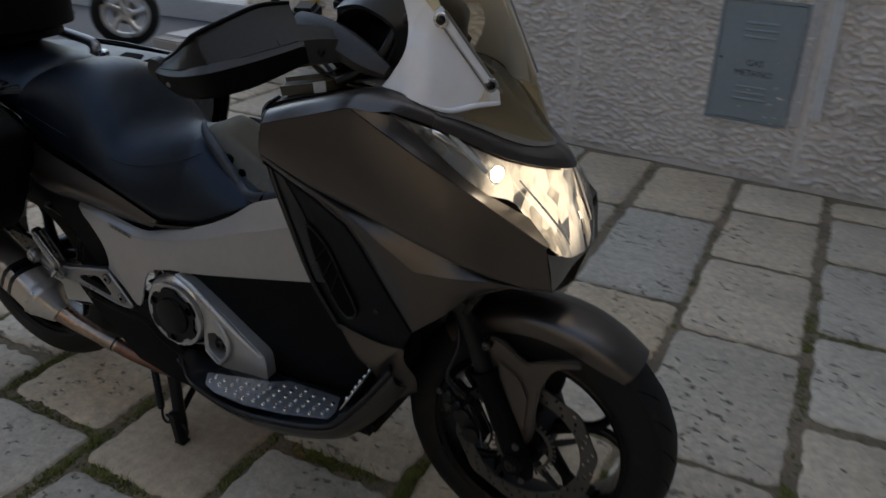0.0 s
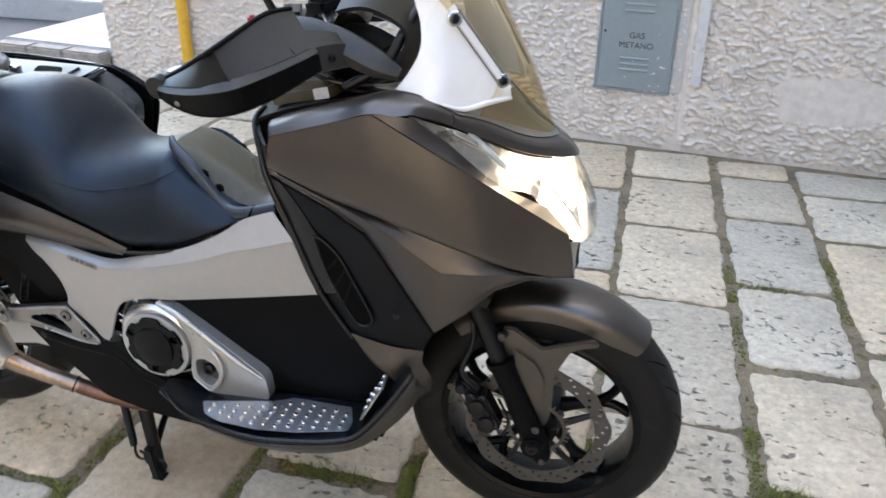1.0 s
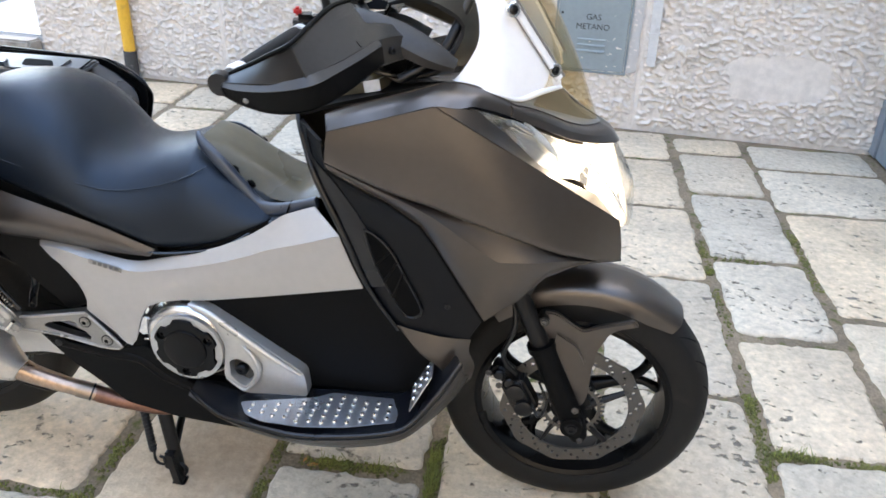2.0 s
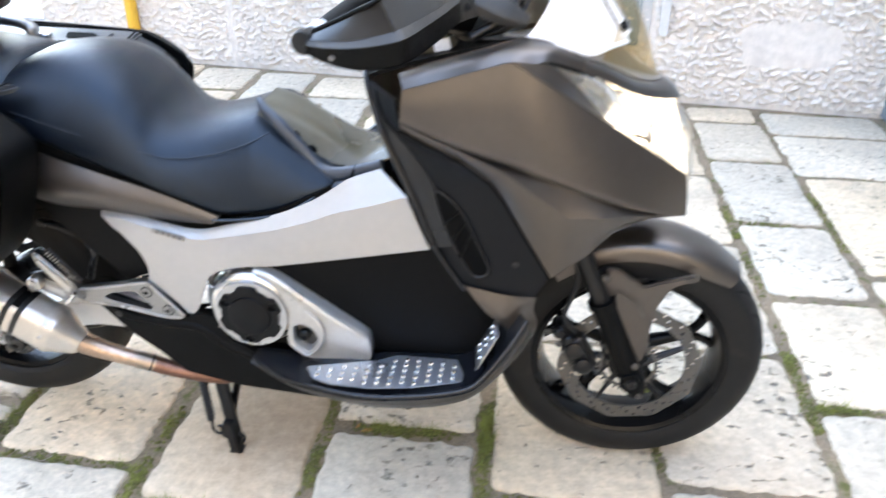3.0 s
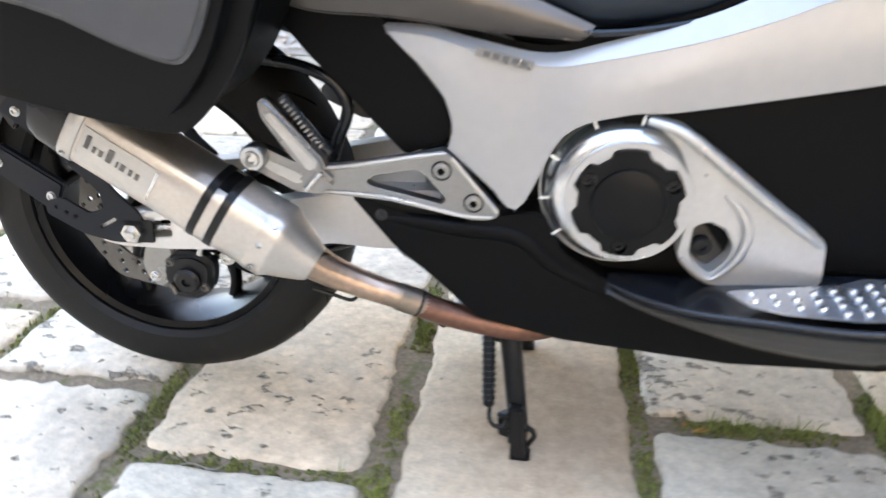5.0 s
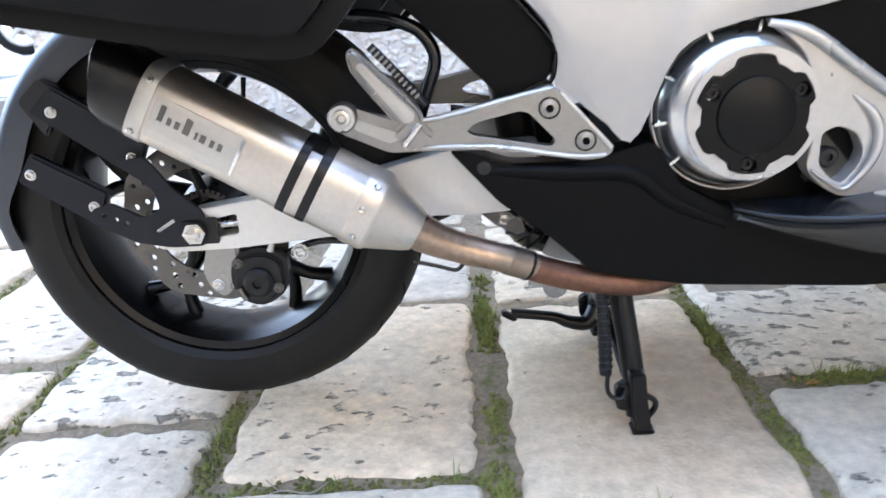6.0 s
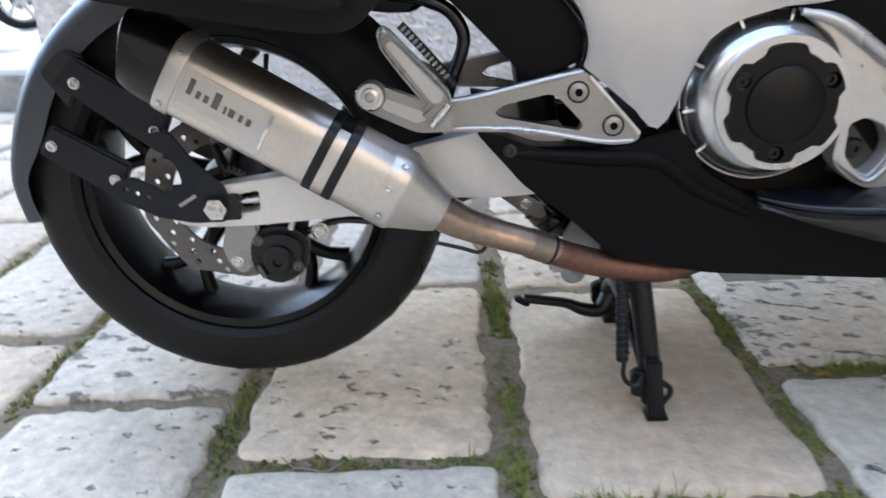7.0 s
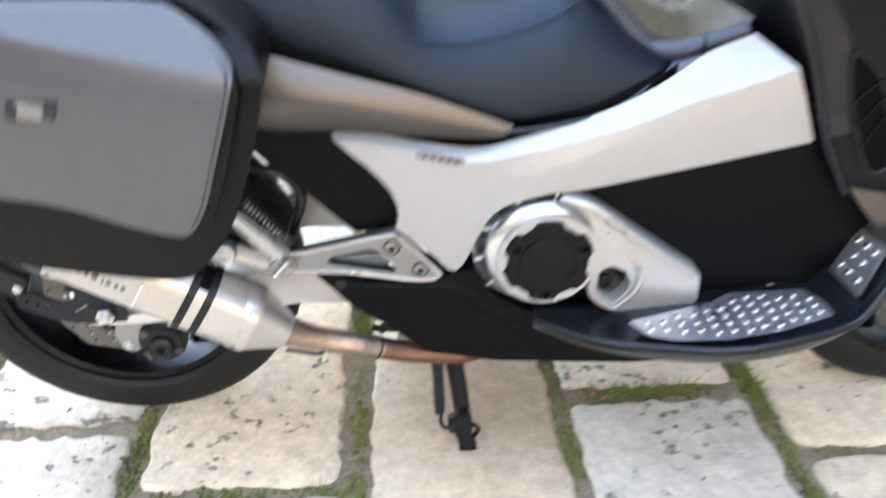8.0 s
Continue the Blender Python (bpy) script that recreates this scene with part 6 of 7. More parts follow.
part("rear_axle", sweep([(REAR.x, -0.150, REAR.z), (REAR.x, 0.150, REAR.z)], 0.012, 14, 2), BOLT, BIKE)
nut = plate(ring_loop(0, 0, 0.0155, 6), 0.012, 0.002, m=Matrix.Translation((REAR.x, -0.150, REAR.z)) @ ACROSS)
nu = part("axle_nut", nut, BOLT, BIKE, "large zinc axle nut")
part("axle_end", lathe([(0.009, 0.011), (0.009, 0.017), (0.006, 0.018), (0, 0.018)], 18, Matrix.Translation((REAR.x, -0.150, REAR.z)) @ ACROSS), BOLT, nu)
part("axle_washer", plate(rounded([(-0.018, -0.018), (0.030, -0.018), (0.030, 0.018), (-0.018, 0.018)], 0.004), 0.005, 0.001, m=Matrix.Translation((REAR.x, -0.144, REAR.z)) @ ACROSS), DARKMETAL, BIKE)
part("caliper_bracket", plate(rounded([(0.010, 0.318), (0.050, 0.318), (0.050, 0.285), (0.032, 0.239), (0.020, 0.232), (0.004, 0.245), (-0.004, 0.272)], 0.008), 0.014, 0.003, m=side(-0.126)), ALLOY, BIKE)
cal = part("brake_caliper", plate(smooth_loop([(0.042, 0.285), (0.060, 0.300), (0.090, 0.303), (0.116, 0.288), (0.118, 0.262), (0.108, 0.236), (0.078, 0.220), (0.050, 0.230), (0.038, 0.255)], 3), 0.034, 0.009, m=side(-0.142), seg=3), DARKMETAL, BIKE, "black rear brake caliper")
part("piston_cap", lathe([(0.021, 0), (0.021, 0.007), (0.016, 0.011), (0.007, 0.011), (0.006, 0.006), (0, 0.006)], 22, Matrix.Translation((0.078, -0.141, 0.258)) @ ACROSS), DARKMETAL, cal)
part("bleed_nipple", sweep([(0.098, -0.135, 0.300), (0.104, -0.136, 0.318)], [0.005, 0.0035], 10, 2), BOLT, cal)
part("pad_pin", sweep([(0.050, -0.146, 0.252), (0.058, -0.146, 0.235)], 0.0045, 10, 2), DISC, cal)
for bx, bz in ((0.052, 0.287), (0.104, 0.248)):
    bolt((bx, -0.142, bz), 0.006, 0.005, parent=cal, material=DISC)
bolt((0.016, -0.126, 0.252), 0.007, 0.006, parent=BIKE)
part("brake_hose", sweep([(0.10, -0.11, 0.28), (0.16, -0.105, 0.30), (0.25, -0.10, 0.295), (0.36, -0.09, 0.33)], 0.005, 10, 6), SATIN, BIKE)
bolt((0.135, -0.118, 0.290), 0.010, 0.008, parent=BIKE)

# black linkage and its plates in the gap under the swing arm
part("shock_linkage", sweep([(0.405, -0.05, 0.345), (0.440, -0.055, 0.312), (0.468, -0.055, 0.282), (0.500, -0.05, 0.262)], [0.018, 0.030, 0.032, 0.022], 14, 4), GLOSS, BIKE)
for i in range(3):
    part("linkage_ring", lathe([(0.0325, -0.002), (0.0345, 0), (0.0325, 0.002)], 24, Matrix.Translation((0.450 + i * 0.012, -0.055, 0.301 - i * 0.0125)) @ Vector((0.7, 0, -0.72)).to_track_quat("Z", "Y").to_matrix().to_4x4(), closed=True), SATIN, BIKE)
# near-black block that darkens the gap behind the linkage
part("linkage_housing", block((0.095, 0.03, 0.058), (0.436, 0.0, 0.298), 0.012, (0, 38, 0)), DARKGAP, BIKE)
part("linkage_plate", plate(rounded([(0.384, 0.330), (0.410, 0.336), (0.446, 0.312), (0.452, 0.294), (0.440, 0.290), (0.410, 0.306)], 0.005), 0.008, 0.002, m=side(-0.104)), ALLOY, BIKE)
bolt((0.422, -0.105, 0.314), 0.006, 0.004, parent=BIKE, material=BOLT)
part("stand_plate", plate(rounded([(0.488, 0.282), (0.500, 0.286), (0.540, 0.246), (0.532, 0.236), (0.490, 0.248), (0.474, 0.256)], 0.005), 0.008, 0.002, m=side(-0.094)), ALLOY, BIKE)
# exhaust
A, B = Vector((0.004, -0.222, 0.531)), Vector((0.262, -0.222, 0.371))
em = between(A, B)
L = (B - A).length


WAY = (B - A).normalized()
RISE = Vector((-WAY.z, 0, WAY.x))


def oval(a, square=1.0):
    """The silencer's section: round where square is 0, flat-flanked with rounded corners where it is 1."""
    c, t = math.cos(a), math.sin(a)
    k = (abs(c) ** 3.4 + abs(t) ** 3.4) ** (-1 / 3.4)
    k = 1 + (k - 1) * square
    return c * k * (1 - 0.06 * square), t * k * (1 - 0.05 * square)


def can(profile, seg=44, name="can", material=STEEL, parent=None, label=""):
    bm = lathe(profile, seg, em)
    for v in bm.verts:
        rel = v.co - A
        along = rel.dot(WAY)
        out, up = rel.dot(Vector((0, -1, 0))), rel.dot(RISE)
        far = math.hypot(out, up)
        if far > 1e-5:
            o, u = oval(math.atan2(up, out), max(0.0, min(1.0, (L + 0.045 - along) / 0.045)))
            v.co = A + WAY * along + (Vector((0, -1, 0)) * o + RISE * u) * far
        if name == "end_cap" and along < -0.004:
            v.co -= WAY * along * 0.22 * (1 - up / 0.05)
    return part(name, bm, material, parent, label)


muf = can([(0.040, -0.003), (0.0485, 0.0), (0.0495, 0.004), (0.0495, L - 0.004), (0.0485, L), (0.045, L + 0.002), (0.028, L + 0.050), (0.026, L + 0.054), (0, L + 0.054)], name="silencer", parent=BIKE, label="brushed steel silencer with dark end cap")
can([(0.0502, L - 0.030), (0.0507, L - 0.028), (0.0507, L - 0.006), (0.0500, L - 0.003), (0.0462, L + 0.003), (0.030, L + 0.047)], name="cone_sleeve", parent=muf)
can([(0.024, -0.056), (0.034, -0.072), (0.0445, -0.066), (0.0500, -0.040), (0.0505, 0.002), (0.047, 0.006)], 32, name="end_cap", material=SATIN, parent=muf, label="dark carbon-look end cap")
can([(0.0508, 0.002), (0.0514, 0.003), (0.0514, 0.020), (0.0508, 0.021)], name="end_band", material=ALLOYW, parent=muf)
for d in (0.190, 0.216):
    can([(0.0503, d), (0.0512, d + 0.001), (0.0512, d + 0.011), (0.0503, d + 0.012)], name="clamp_band", material=DARKMETAL, parent=muf)
can([(0.0500, 0.200), (0.0504, 0.201), (0.0504, 0.218), (0.0500, 0.219)], name="clamp_liner", material=STEEL, parent=muf)


def on_can(s, a, out=0.0):
    """A place on the silencer's skin: s along it, a round it from facing out (0) to up."""
    o, u = oval(a)
    return A + WAY * s + (Vector((0, -1, 0)) * o + RISE * u) * (0.0497 + out)


def can_strip(s0, s1, a0, a1, out, name, material, parent):
    rows = [[on_can(s0 + (s1 - s0) * i / 4, a0 + (a1 - a0) * j / 6, out) for i in range(5)] for j in range(7)]
    return part(name, patch(rows, 1, 1, 0.0012, (0, 1, 0), True, True, bev=0.0004), material, parent)


for a0, a1 in ((0.85, 1.9), (-1.9, -0.95)):
    can_strip(0.199, 0.220, a0, a1, 0.0010, "clamp_bridge", BLACK, muf)
badge = can_strip(0.026, 0.130, -0.55, 0.42, 0.0012, "name_plate", ALLOYW, muf)
can_strip(0.1285, 0.1315, -0.50, 0.36, 0.0022, "plate_edge", POLISHED, badge)
# the maker's mark shown as plain bars of its size
s0 = 0.034
for wide, low, high in ((0.009, -0.10, 0.26), (0.007, -0.10, 0.06), (0.008, -0.10, 0.06), (0.012, -0.12, 0.24), (0.004, -0.12, 0.04), (0.010, -0.12, 0.05), (0.007, -0.12, 0.04), (0.008, -0.12, 0.04)):
    can_strip(s0, s0 + wide * 0.62, low, high, 0.0026, "mark", EMBLEM, badge)
    s0 += wide + 0.0022
for s, a in ((0.011, 0.62), (0.011, -0.62), (L - 0.016, 0.75), (L - 0.016, -0.55), (L - 0.020, 0.15)):
    c = on_can(s, a, 0.0015)
    n = (c - on_can(s, a, -0.02)).normalized()
    part("rivet", lathe([(0.0042, 0), (0.0042, 0.0015), (0.003, 0.0028), (0, 0.0026)], 12, Matrix.Translation(c) @ n.to_track_quat("Z", "Y").to_matrix().to_4x4()), BOLT, muf)
pipe = part("exhaust_pipe", sweep([(0.300, -0.218, 0.347), (0.330, -0.212, 0.327), (0.372, -0.204, 0.307), (0.420, -0.197, 0.289), (0.464, -0.184, 0.267), (0.478, -0.180, 0.261)], [0.0258, 0.0222, 0.0196, 0.0184, 0.0178, 0.0174], 22, 5), COPPER, BIKE, "heat-stained copper-brown exhaust pipe")
part("front_pipe", sweep([(0.440, -0.190, 0.279), (0.475, -0.182, 0.262), (0.530, -0.170, 0.243), (0.600, -0.158, 0.230), (0.655, -0.13, 0.230)], [0.0184, 0.0186, 0.0184, 0.0184, 0.018], 22, 5), REDPIPE, pipe, "dark red-brown front pipe")
part("pipe_joint", sweep([(0.418, -0.1975, 0.2895), (0.444, -0.1895, 0.277)], 0.0200, 22, 2), COPPER, pipe)
part("pipe_seam", sweep([(0.4435, -0.1897, 0.2772), (0.4470, -0.1887, 0.2755)], 0.0206, 22, 2), DARKMETAL, pipe)
part("weld_ring", sweep([(0.369, -0.2045, 0.3083), (0.374, -0.2035, 0.3063)], 0.0203, 22, 2), COPPER, pipe)
part("spring", sweep([(0.30, -0.214, 0.300), (0.33, -0.212, 0.291), (0.352, -0.208, 0.283), (0.362, -0.206, 0.290)], 0.0028, 8, 5), DARKMETAL, pipe)
part("pipe_lug", block((0.03, 0.016, 0.02), (0.462, -0.17, 0.247), 0.004), ALLOY, pipe)
# footrest bracket
br = [(0.478, 0.508), (0.490, 0.500), (0.556, 0.424), (0.545, 0.415), (0.520, 0.413), (0.405, 0.434), (0.320, 0.438), (0.282, 0.438), (0.215, 0.470), (0.207, 0.484), (0.214, 0.497), (0.231, 0.501), (0.297, 0.474), (0.340, 0.478), (0.449, 0.500)]
hole1 = [(0.376, 0.459), (0.388, 0.468), (0.442, 0.479), (0.453, 0.475), (0.484, 0.441), (0.479, 0.433), (0.384, 0.453)]
hole2 = [(0.240, 0.484), (0.290, 0.464), (0.296, 0.455), (0.282, 0.450), (0.240, 0.470)]
both("footrest_bracket", plate(rounded(br, 0.010), 0.018, 0.005, [list(reversed(rounded(hole1, 0.005)))], m=side(-0.200), seg=3), ALLOY, BIKE, "cast aluminium footrest bracket")
# painted edge highlights: thin strips of paler alloy along the bracket's rim
both("bracket_edge", sweep([(0.292, -0.2005, 0.474), (0.345, -0.2005, 0.4775), (0.449, -0.2005, 0.4985), (0.482, -0.2005, 0.504)], [0.002, 0.0035, 0.0035, 0.002], 8, 3), ALLOYW, BIKE)
both("bracket_edge", sweep([(0.490, -0.2005, 0.498), (0.552, -0.2005, 0.427)], 0.003, 8, 3), ALLOYW, BIKE)
both("bracket_edge", sweep([(0.545, -0.2005, 0.419), (0.500, -0.2005, 0.420), (0.405, -0.2005, 0.4385), (0.300, -0.2005, 0.4425)], [0.002, 0.003, 0.003, 0.002], 8, 3), ALLOYW, BIKE)
# dark sockets and rings put the bolt recesses' shade into the colour
for bx, bz in ((0.477, 0.480), (0.520, 0.438)):
    part("bolt_socket", lathe([(0.0052, 0.0040), (0.0052, 0.0056), (0.0040, 0.0060), (0, 0.0046)], 6, Matrix.Translation((bx, -0.2000, bz)) @ ACROSS), GAPSHADE, BIKE)
    part("bolt_seat", lathe([(0.0135, 0), (0.0135, 0.0014), (0.0112, 0.0016), (0.0110, 0)], 20, Matrix.Translation((bx, -0.2000, bz)) @ ACROSS, closed=True), DARKMETAL, BIKE)
part("bracket_pocket", plate(rounded(hole2, 0.005), 0.002, 0.0006, m=side(-0.2015)), ALLOYW, BIKE)
bolt((0.477, -0.200, 0.480), 0.0088, 0.005, parent=BIKE, material=ALLOY)
bolt((0.520, -0.200, 0.438), 0.0088, 0.005, parent=BIKE, material=ALLOY)
part("peg_mount_bolt", lathe([(0.018, -0.004), (0.018, 0.012), (0.0155, 0.016), (0.011, 0.016), (0.010, 0.020), (0.006, 0.021), (0.004, 0.017), (0, 0.017)], 28, Matrix.Translation((0.229, -0.202, 0.487)) @ ACROSS), BOLT, BIKE)
PEG = [(0.240, 0.560), (0.246, 0.567), (0.254, 0.563), (0.322, 0.490), (0.326, 0.475), (0.307, 0.460), (0.286, 0.482), (0.255, 0.523), (0.243, 0.541)]
pg = part("passenger_peg", plate(rounded(PEG, 0.005), 0.026, 0.005, m=side(-0.214), seg=3), ALLOY, BIKE, "folded cast aluminium passenger footrest")
# a highlight along the peg, painted as a raised paler strip
part("peg_face", plate(rounded([(0.250, 0.546), (0.258, 0.550), (0.316, 0.487), (0.312, 0.474), (0.302, 0.476)], 0.003), 0.006, 0.0025, m=side(-0.2175)), ALLOYW, pg)
part("peg_rubber", sweep([(0.268, -0.196, 0.566), (0.300, -0.198, 0.530), (0.330, -0.200, 0.494)], 0.006, 8, 3, flat=0.8), DARKMETAL, pg)
for i in range(12):
    at = Vector((0.272, -0.203, 0.562)).lerp(Vector((0.320, -0.206, 0.506)), i / 11)
    part("peg_rib", block((0.003, 0.008, 0.008), at, 0.0008, (0, 50, 0)), ALLOY, pg)
part("peg_hinge", block((0.040, 0.026, 0.034), (0.312, -0.204, 0.462), 0.006, (0, 48, 0)), ALLOY, BIKE)
part("peg_pin", sweep([(0.322, -0.220, 0.475), (0.300, -0.220, 0.450)], 0.0045, 10, 2), POLISHED, BIKE)


def hugger():
    rows = []
    for y, d in ((-0.100, 0.058), (-0.100, 0.042), (-0.098, 0.024), (-0.080, 0.010), (-0.040, 0.0), (0.0, -0.001), (0.040, 0.0), (0.080, 0.010), (0.098, 0.024), (0.100, 0.042), (0.100, 0.058)):
        row = []
        for deg, r, sq in ((96, 0.324, 0.9), (112, 0.324, 1), (128, 0.322, 1), (144, 0.320, 1), (160, 0.319, 0.98), (174, 0.318, 0.92), (186, 0.316, 0.80)):
            a = math.radians(deg)
            rr = r - d * (1 if deg < 170 else 0.6)
            row.append((REAR.x + rr * math.cos(a), y * sq, REAR.z + rr * math.sin(a)))
        rows.append(row)
    return patch(rows, 3, 2, 0.004, (1, 0, -0.5), bev=0.0012)


hug = part("rear_mudguard", hugger(), HUGGER, BIKE, "satin black tyre hugger")
both("hugger_boss", plate(rounded([(-0.215, 0.52), (-0.180, 0.55), (-0.150, 0.535), (-0.185, 0.47)], 0.008), 0.014, 0.004, m=side(-0.110)), SATIN, hug)
plates = (([(-0.196, 0.508), (-0.160, 0.540), (-0.046, 0.460), (-0.070, 0.408)], ((-0.165, 0.506), (-0.071, 0.439))), ([(-0.234, 0.416), (-0.208, 0.454), (-0.112, 0.394), (-0.134, 0.344)], ((-0.212, 0.425), (-0.136, 0.375))))
for out, bolts in plates:
    hb = part("hugger_bracket", plate(rounded(out, 0.006), 0.016, 0.004, m=side(-0.1225)), SKYSTEEL, hug)
    for bx, bz in bolts:
        bolt((bx, -0.1225, bz), 0.0062, 0.005, parent=hb)
tri_out = [(-0.085, 0.440), (-0.044, 0.444), (-0.015, 0.400), (0.018, 0.368), (0.026, 0.340), (0.016, 0.318), (-0.030, 0.318), (-0.075, 0.328), (-0.130, 0.358), (-0.128, 0.378), (-0.100, 0.385), (-0.060, 0.362), (-0.036, 0.372), (-0.040, 0.398), (-0.062, 0.420)]
tri_holes = [ring_loop(-0.112, 0.369, 0.0035, 8), ring_loop(-0.098, 0.362, 0.0035, 8), ring_loop(-0.084, 0.356, 0.0035, 8), rounded([(-0.048, 0.343), (-0.022, 0.358), (-0.019, 0.354), (-0.045, 0.339)], 0.001)]
part("hugger_arm", plate(rounded(tri_out, 0.006), 0.005, 0.001, [list(reversed(h)) for h in tri_holes], m=side(-0.149)), SKYSTEEL, hug)
part("hugger_arm", plate(rounded(tri_out, 0.006), 0.005, 0.001, m=side(0.144)), SKYSTEEL, hug)

# ---- centre stand and its lever ----
def stand_leg(sgn):
    def q(x, y, z):
        return (x, y * sgn, z)
    leg = part("stand_leg", sweep([q(0.570, -0.125, 0.245), q(0.578, -0.135, 0.20), q(0.592, -0.148, 0.10), q(0.598, -0.152, 0.05), q(0.598, -0.156, 0.022)], [0.018, 0.0168, 0.0158, 0.016, 0.0155], 14, 4), DARKMETAL, STAND)
    y0 = -0.178 if sgn > 0 else 0.146
    part("stand_foot", plate(rounded([(0.582, 0.100), (0.606, 0.098), (0.610, 0.050), (0.616, 0.003), (0.592, 0.003), (0.586, 0.046)], 0.006), 0.030, 0.006, m=side(y0)), DARKMETAL, leg)
    part("foot_flange", plate(rounded([(0.566, 0.070), (0.584, 0.080), (0.588, 0.030), (0.568, 0.036)], 0.006), 0.018, 0.004, m=side(y0 + 0.014)), DARKMETAL, leg)
    part("foot_flap", sweep([q(0.608, -0.158, 0.056), q(0.622, -0.160, 0.046), q(0.623, -0.160, 0.034), q(0.612, -0.158, 0.016)], 0.0045, 8, 4), DARKMETAL, leg)
    part("foot_sole", block((0.032, 0.030, 0.006), q(0.604, -0.162, 0.003), 0.002), DARKMETAL, leg)


STAND = part("centre_stand", sweep([(0.575, -0.14, 0.225), (0.575, 0.14, 0.225)], 0.016, 14, 2), DARKMETAL, BIKE, "black steel centre stand")
stand_leg(1)
stand_leg(-1)
part("stand_spring", sweep([(0.546, -0.165, 0.235), (0.549, -0.167, 0.16), (0.551, -0.168, 0.098)], 0.0088, 14, 4), DARKMETAL, STAND)
for i in range(12):
    z = 0.225 - i * 0.0105
    part("spring_coil", lathe([(0.0086, -0.002), (0.0104, 0), (0.0086, 0.002)], 14, pose(0.5467 + i * 0.0004, -0.1652 - i * 0.0002, z, 0, -4, 0), closed=True), DARKMETAL, STAND)
part("spring_hook", sweep([(0.554, -0.168, 0.096), (0.553, -0.170, 0.075), (0.560, -0.172, 0.062), (0.575, -0.172, 0.060), (0.580, -0.170, 0.075), (0.566, -0.170, 0.082)], 0.0035, 8, 5), DARKMETAL, STAND)
part("stand_lever", sweep([(0.597, 0.150, 0.060), (0.578, 0.138, 0.034), (0.545, 0.130, 0.040), (0.516, 0.128, 0.053), (0.470, 0.126, 0.062), (0.440, 0.126, 0.066)], [0.016, 0.014, 0.012, 0.0095, 0.009, 0.009], 12, 5), DARKMETAL, STAND)
part("lever_tip", block((0.030, 0.018, 0.010), (0.436, 0.126, 0.062), 0.003, (0, 30, 0)), DARKMETAL, STAND)
part("stand_brace", sweep([(0.590, -0.150, 0.07), (0.575, 0.0, 0.14), (0.590, 0.150, 0.07)], 0.009, 10, 4), DARKMETAL, STAND)

# ---- side cases, on their carriers ----
CASE = [(0.200, 0.918), (0.275, 0.902), (0.325, 0.866), (0.348, 0.838), (0.348, 0.795), (0.318, 0.700), (0.292, 0.640), (0.255, 0.592), (0.222, 0.574), (0.150, 0.582), (0.03, 0.606), (-0.12, 0.640), (-0.25, 0.676), (-0.292, 0.700), (-0.312, 0.745), (-0.316, 0.84), (-0.290, 0.895), (-0.22, 0.918)]


def shrink(loop, d):
    c = Vector((0.02, 0.75))
    return [tuple(c + (Vector(p) - c) * (1 - d / max(0.05, (Vector(p) - c).length))) for p in loop]


def leaned(bm):
    """The lid's upper front, leaning in above a fold that falls towards the front."""
    at, way = Vector((0.122, 0, 0.876)), Vector((0.248, 0, 0.969))
    bmesh.ops.bisect_plane(bm, geom=bm.verts[:] + bm.edges[:] + bm.faces[:], plane_co=at, plane_no=way)
    for v in bm.verts:
        over = (v.co - at).dot(way)
        if over > 0:
            v.co.y += over * 0.55
    return bm


PANEL = [(0.237, 0.905), (0.285, 0.888), (0.316, 0.860), (0.327, 0.836), (0.317, 0.798), (0.298, 0.744), (0.278, 0.688), (0.258, 0.656), (0.236, 0.652), (0.186, 0.668), (0.10, 0.700), (-0.10, 0.735), (-0.24, 0.760), (-0.276, 0.790), (-0.276, 0.860), (-0.22, 0.895), (0.05, 0.910)]


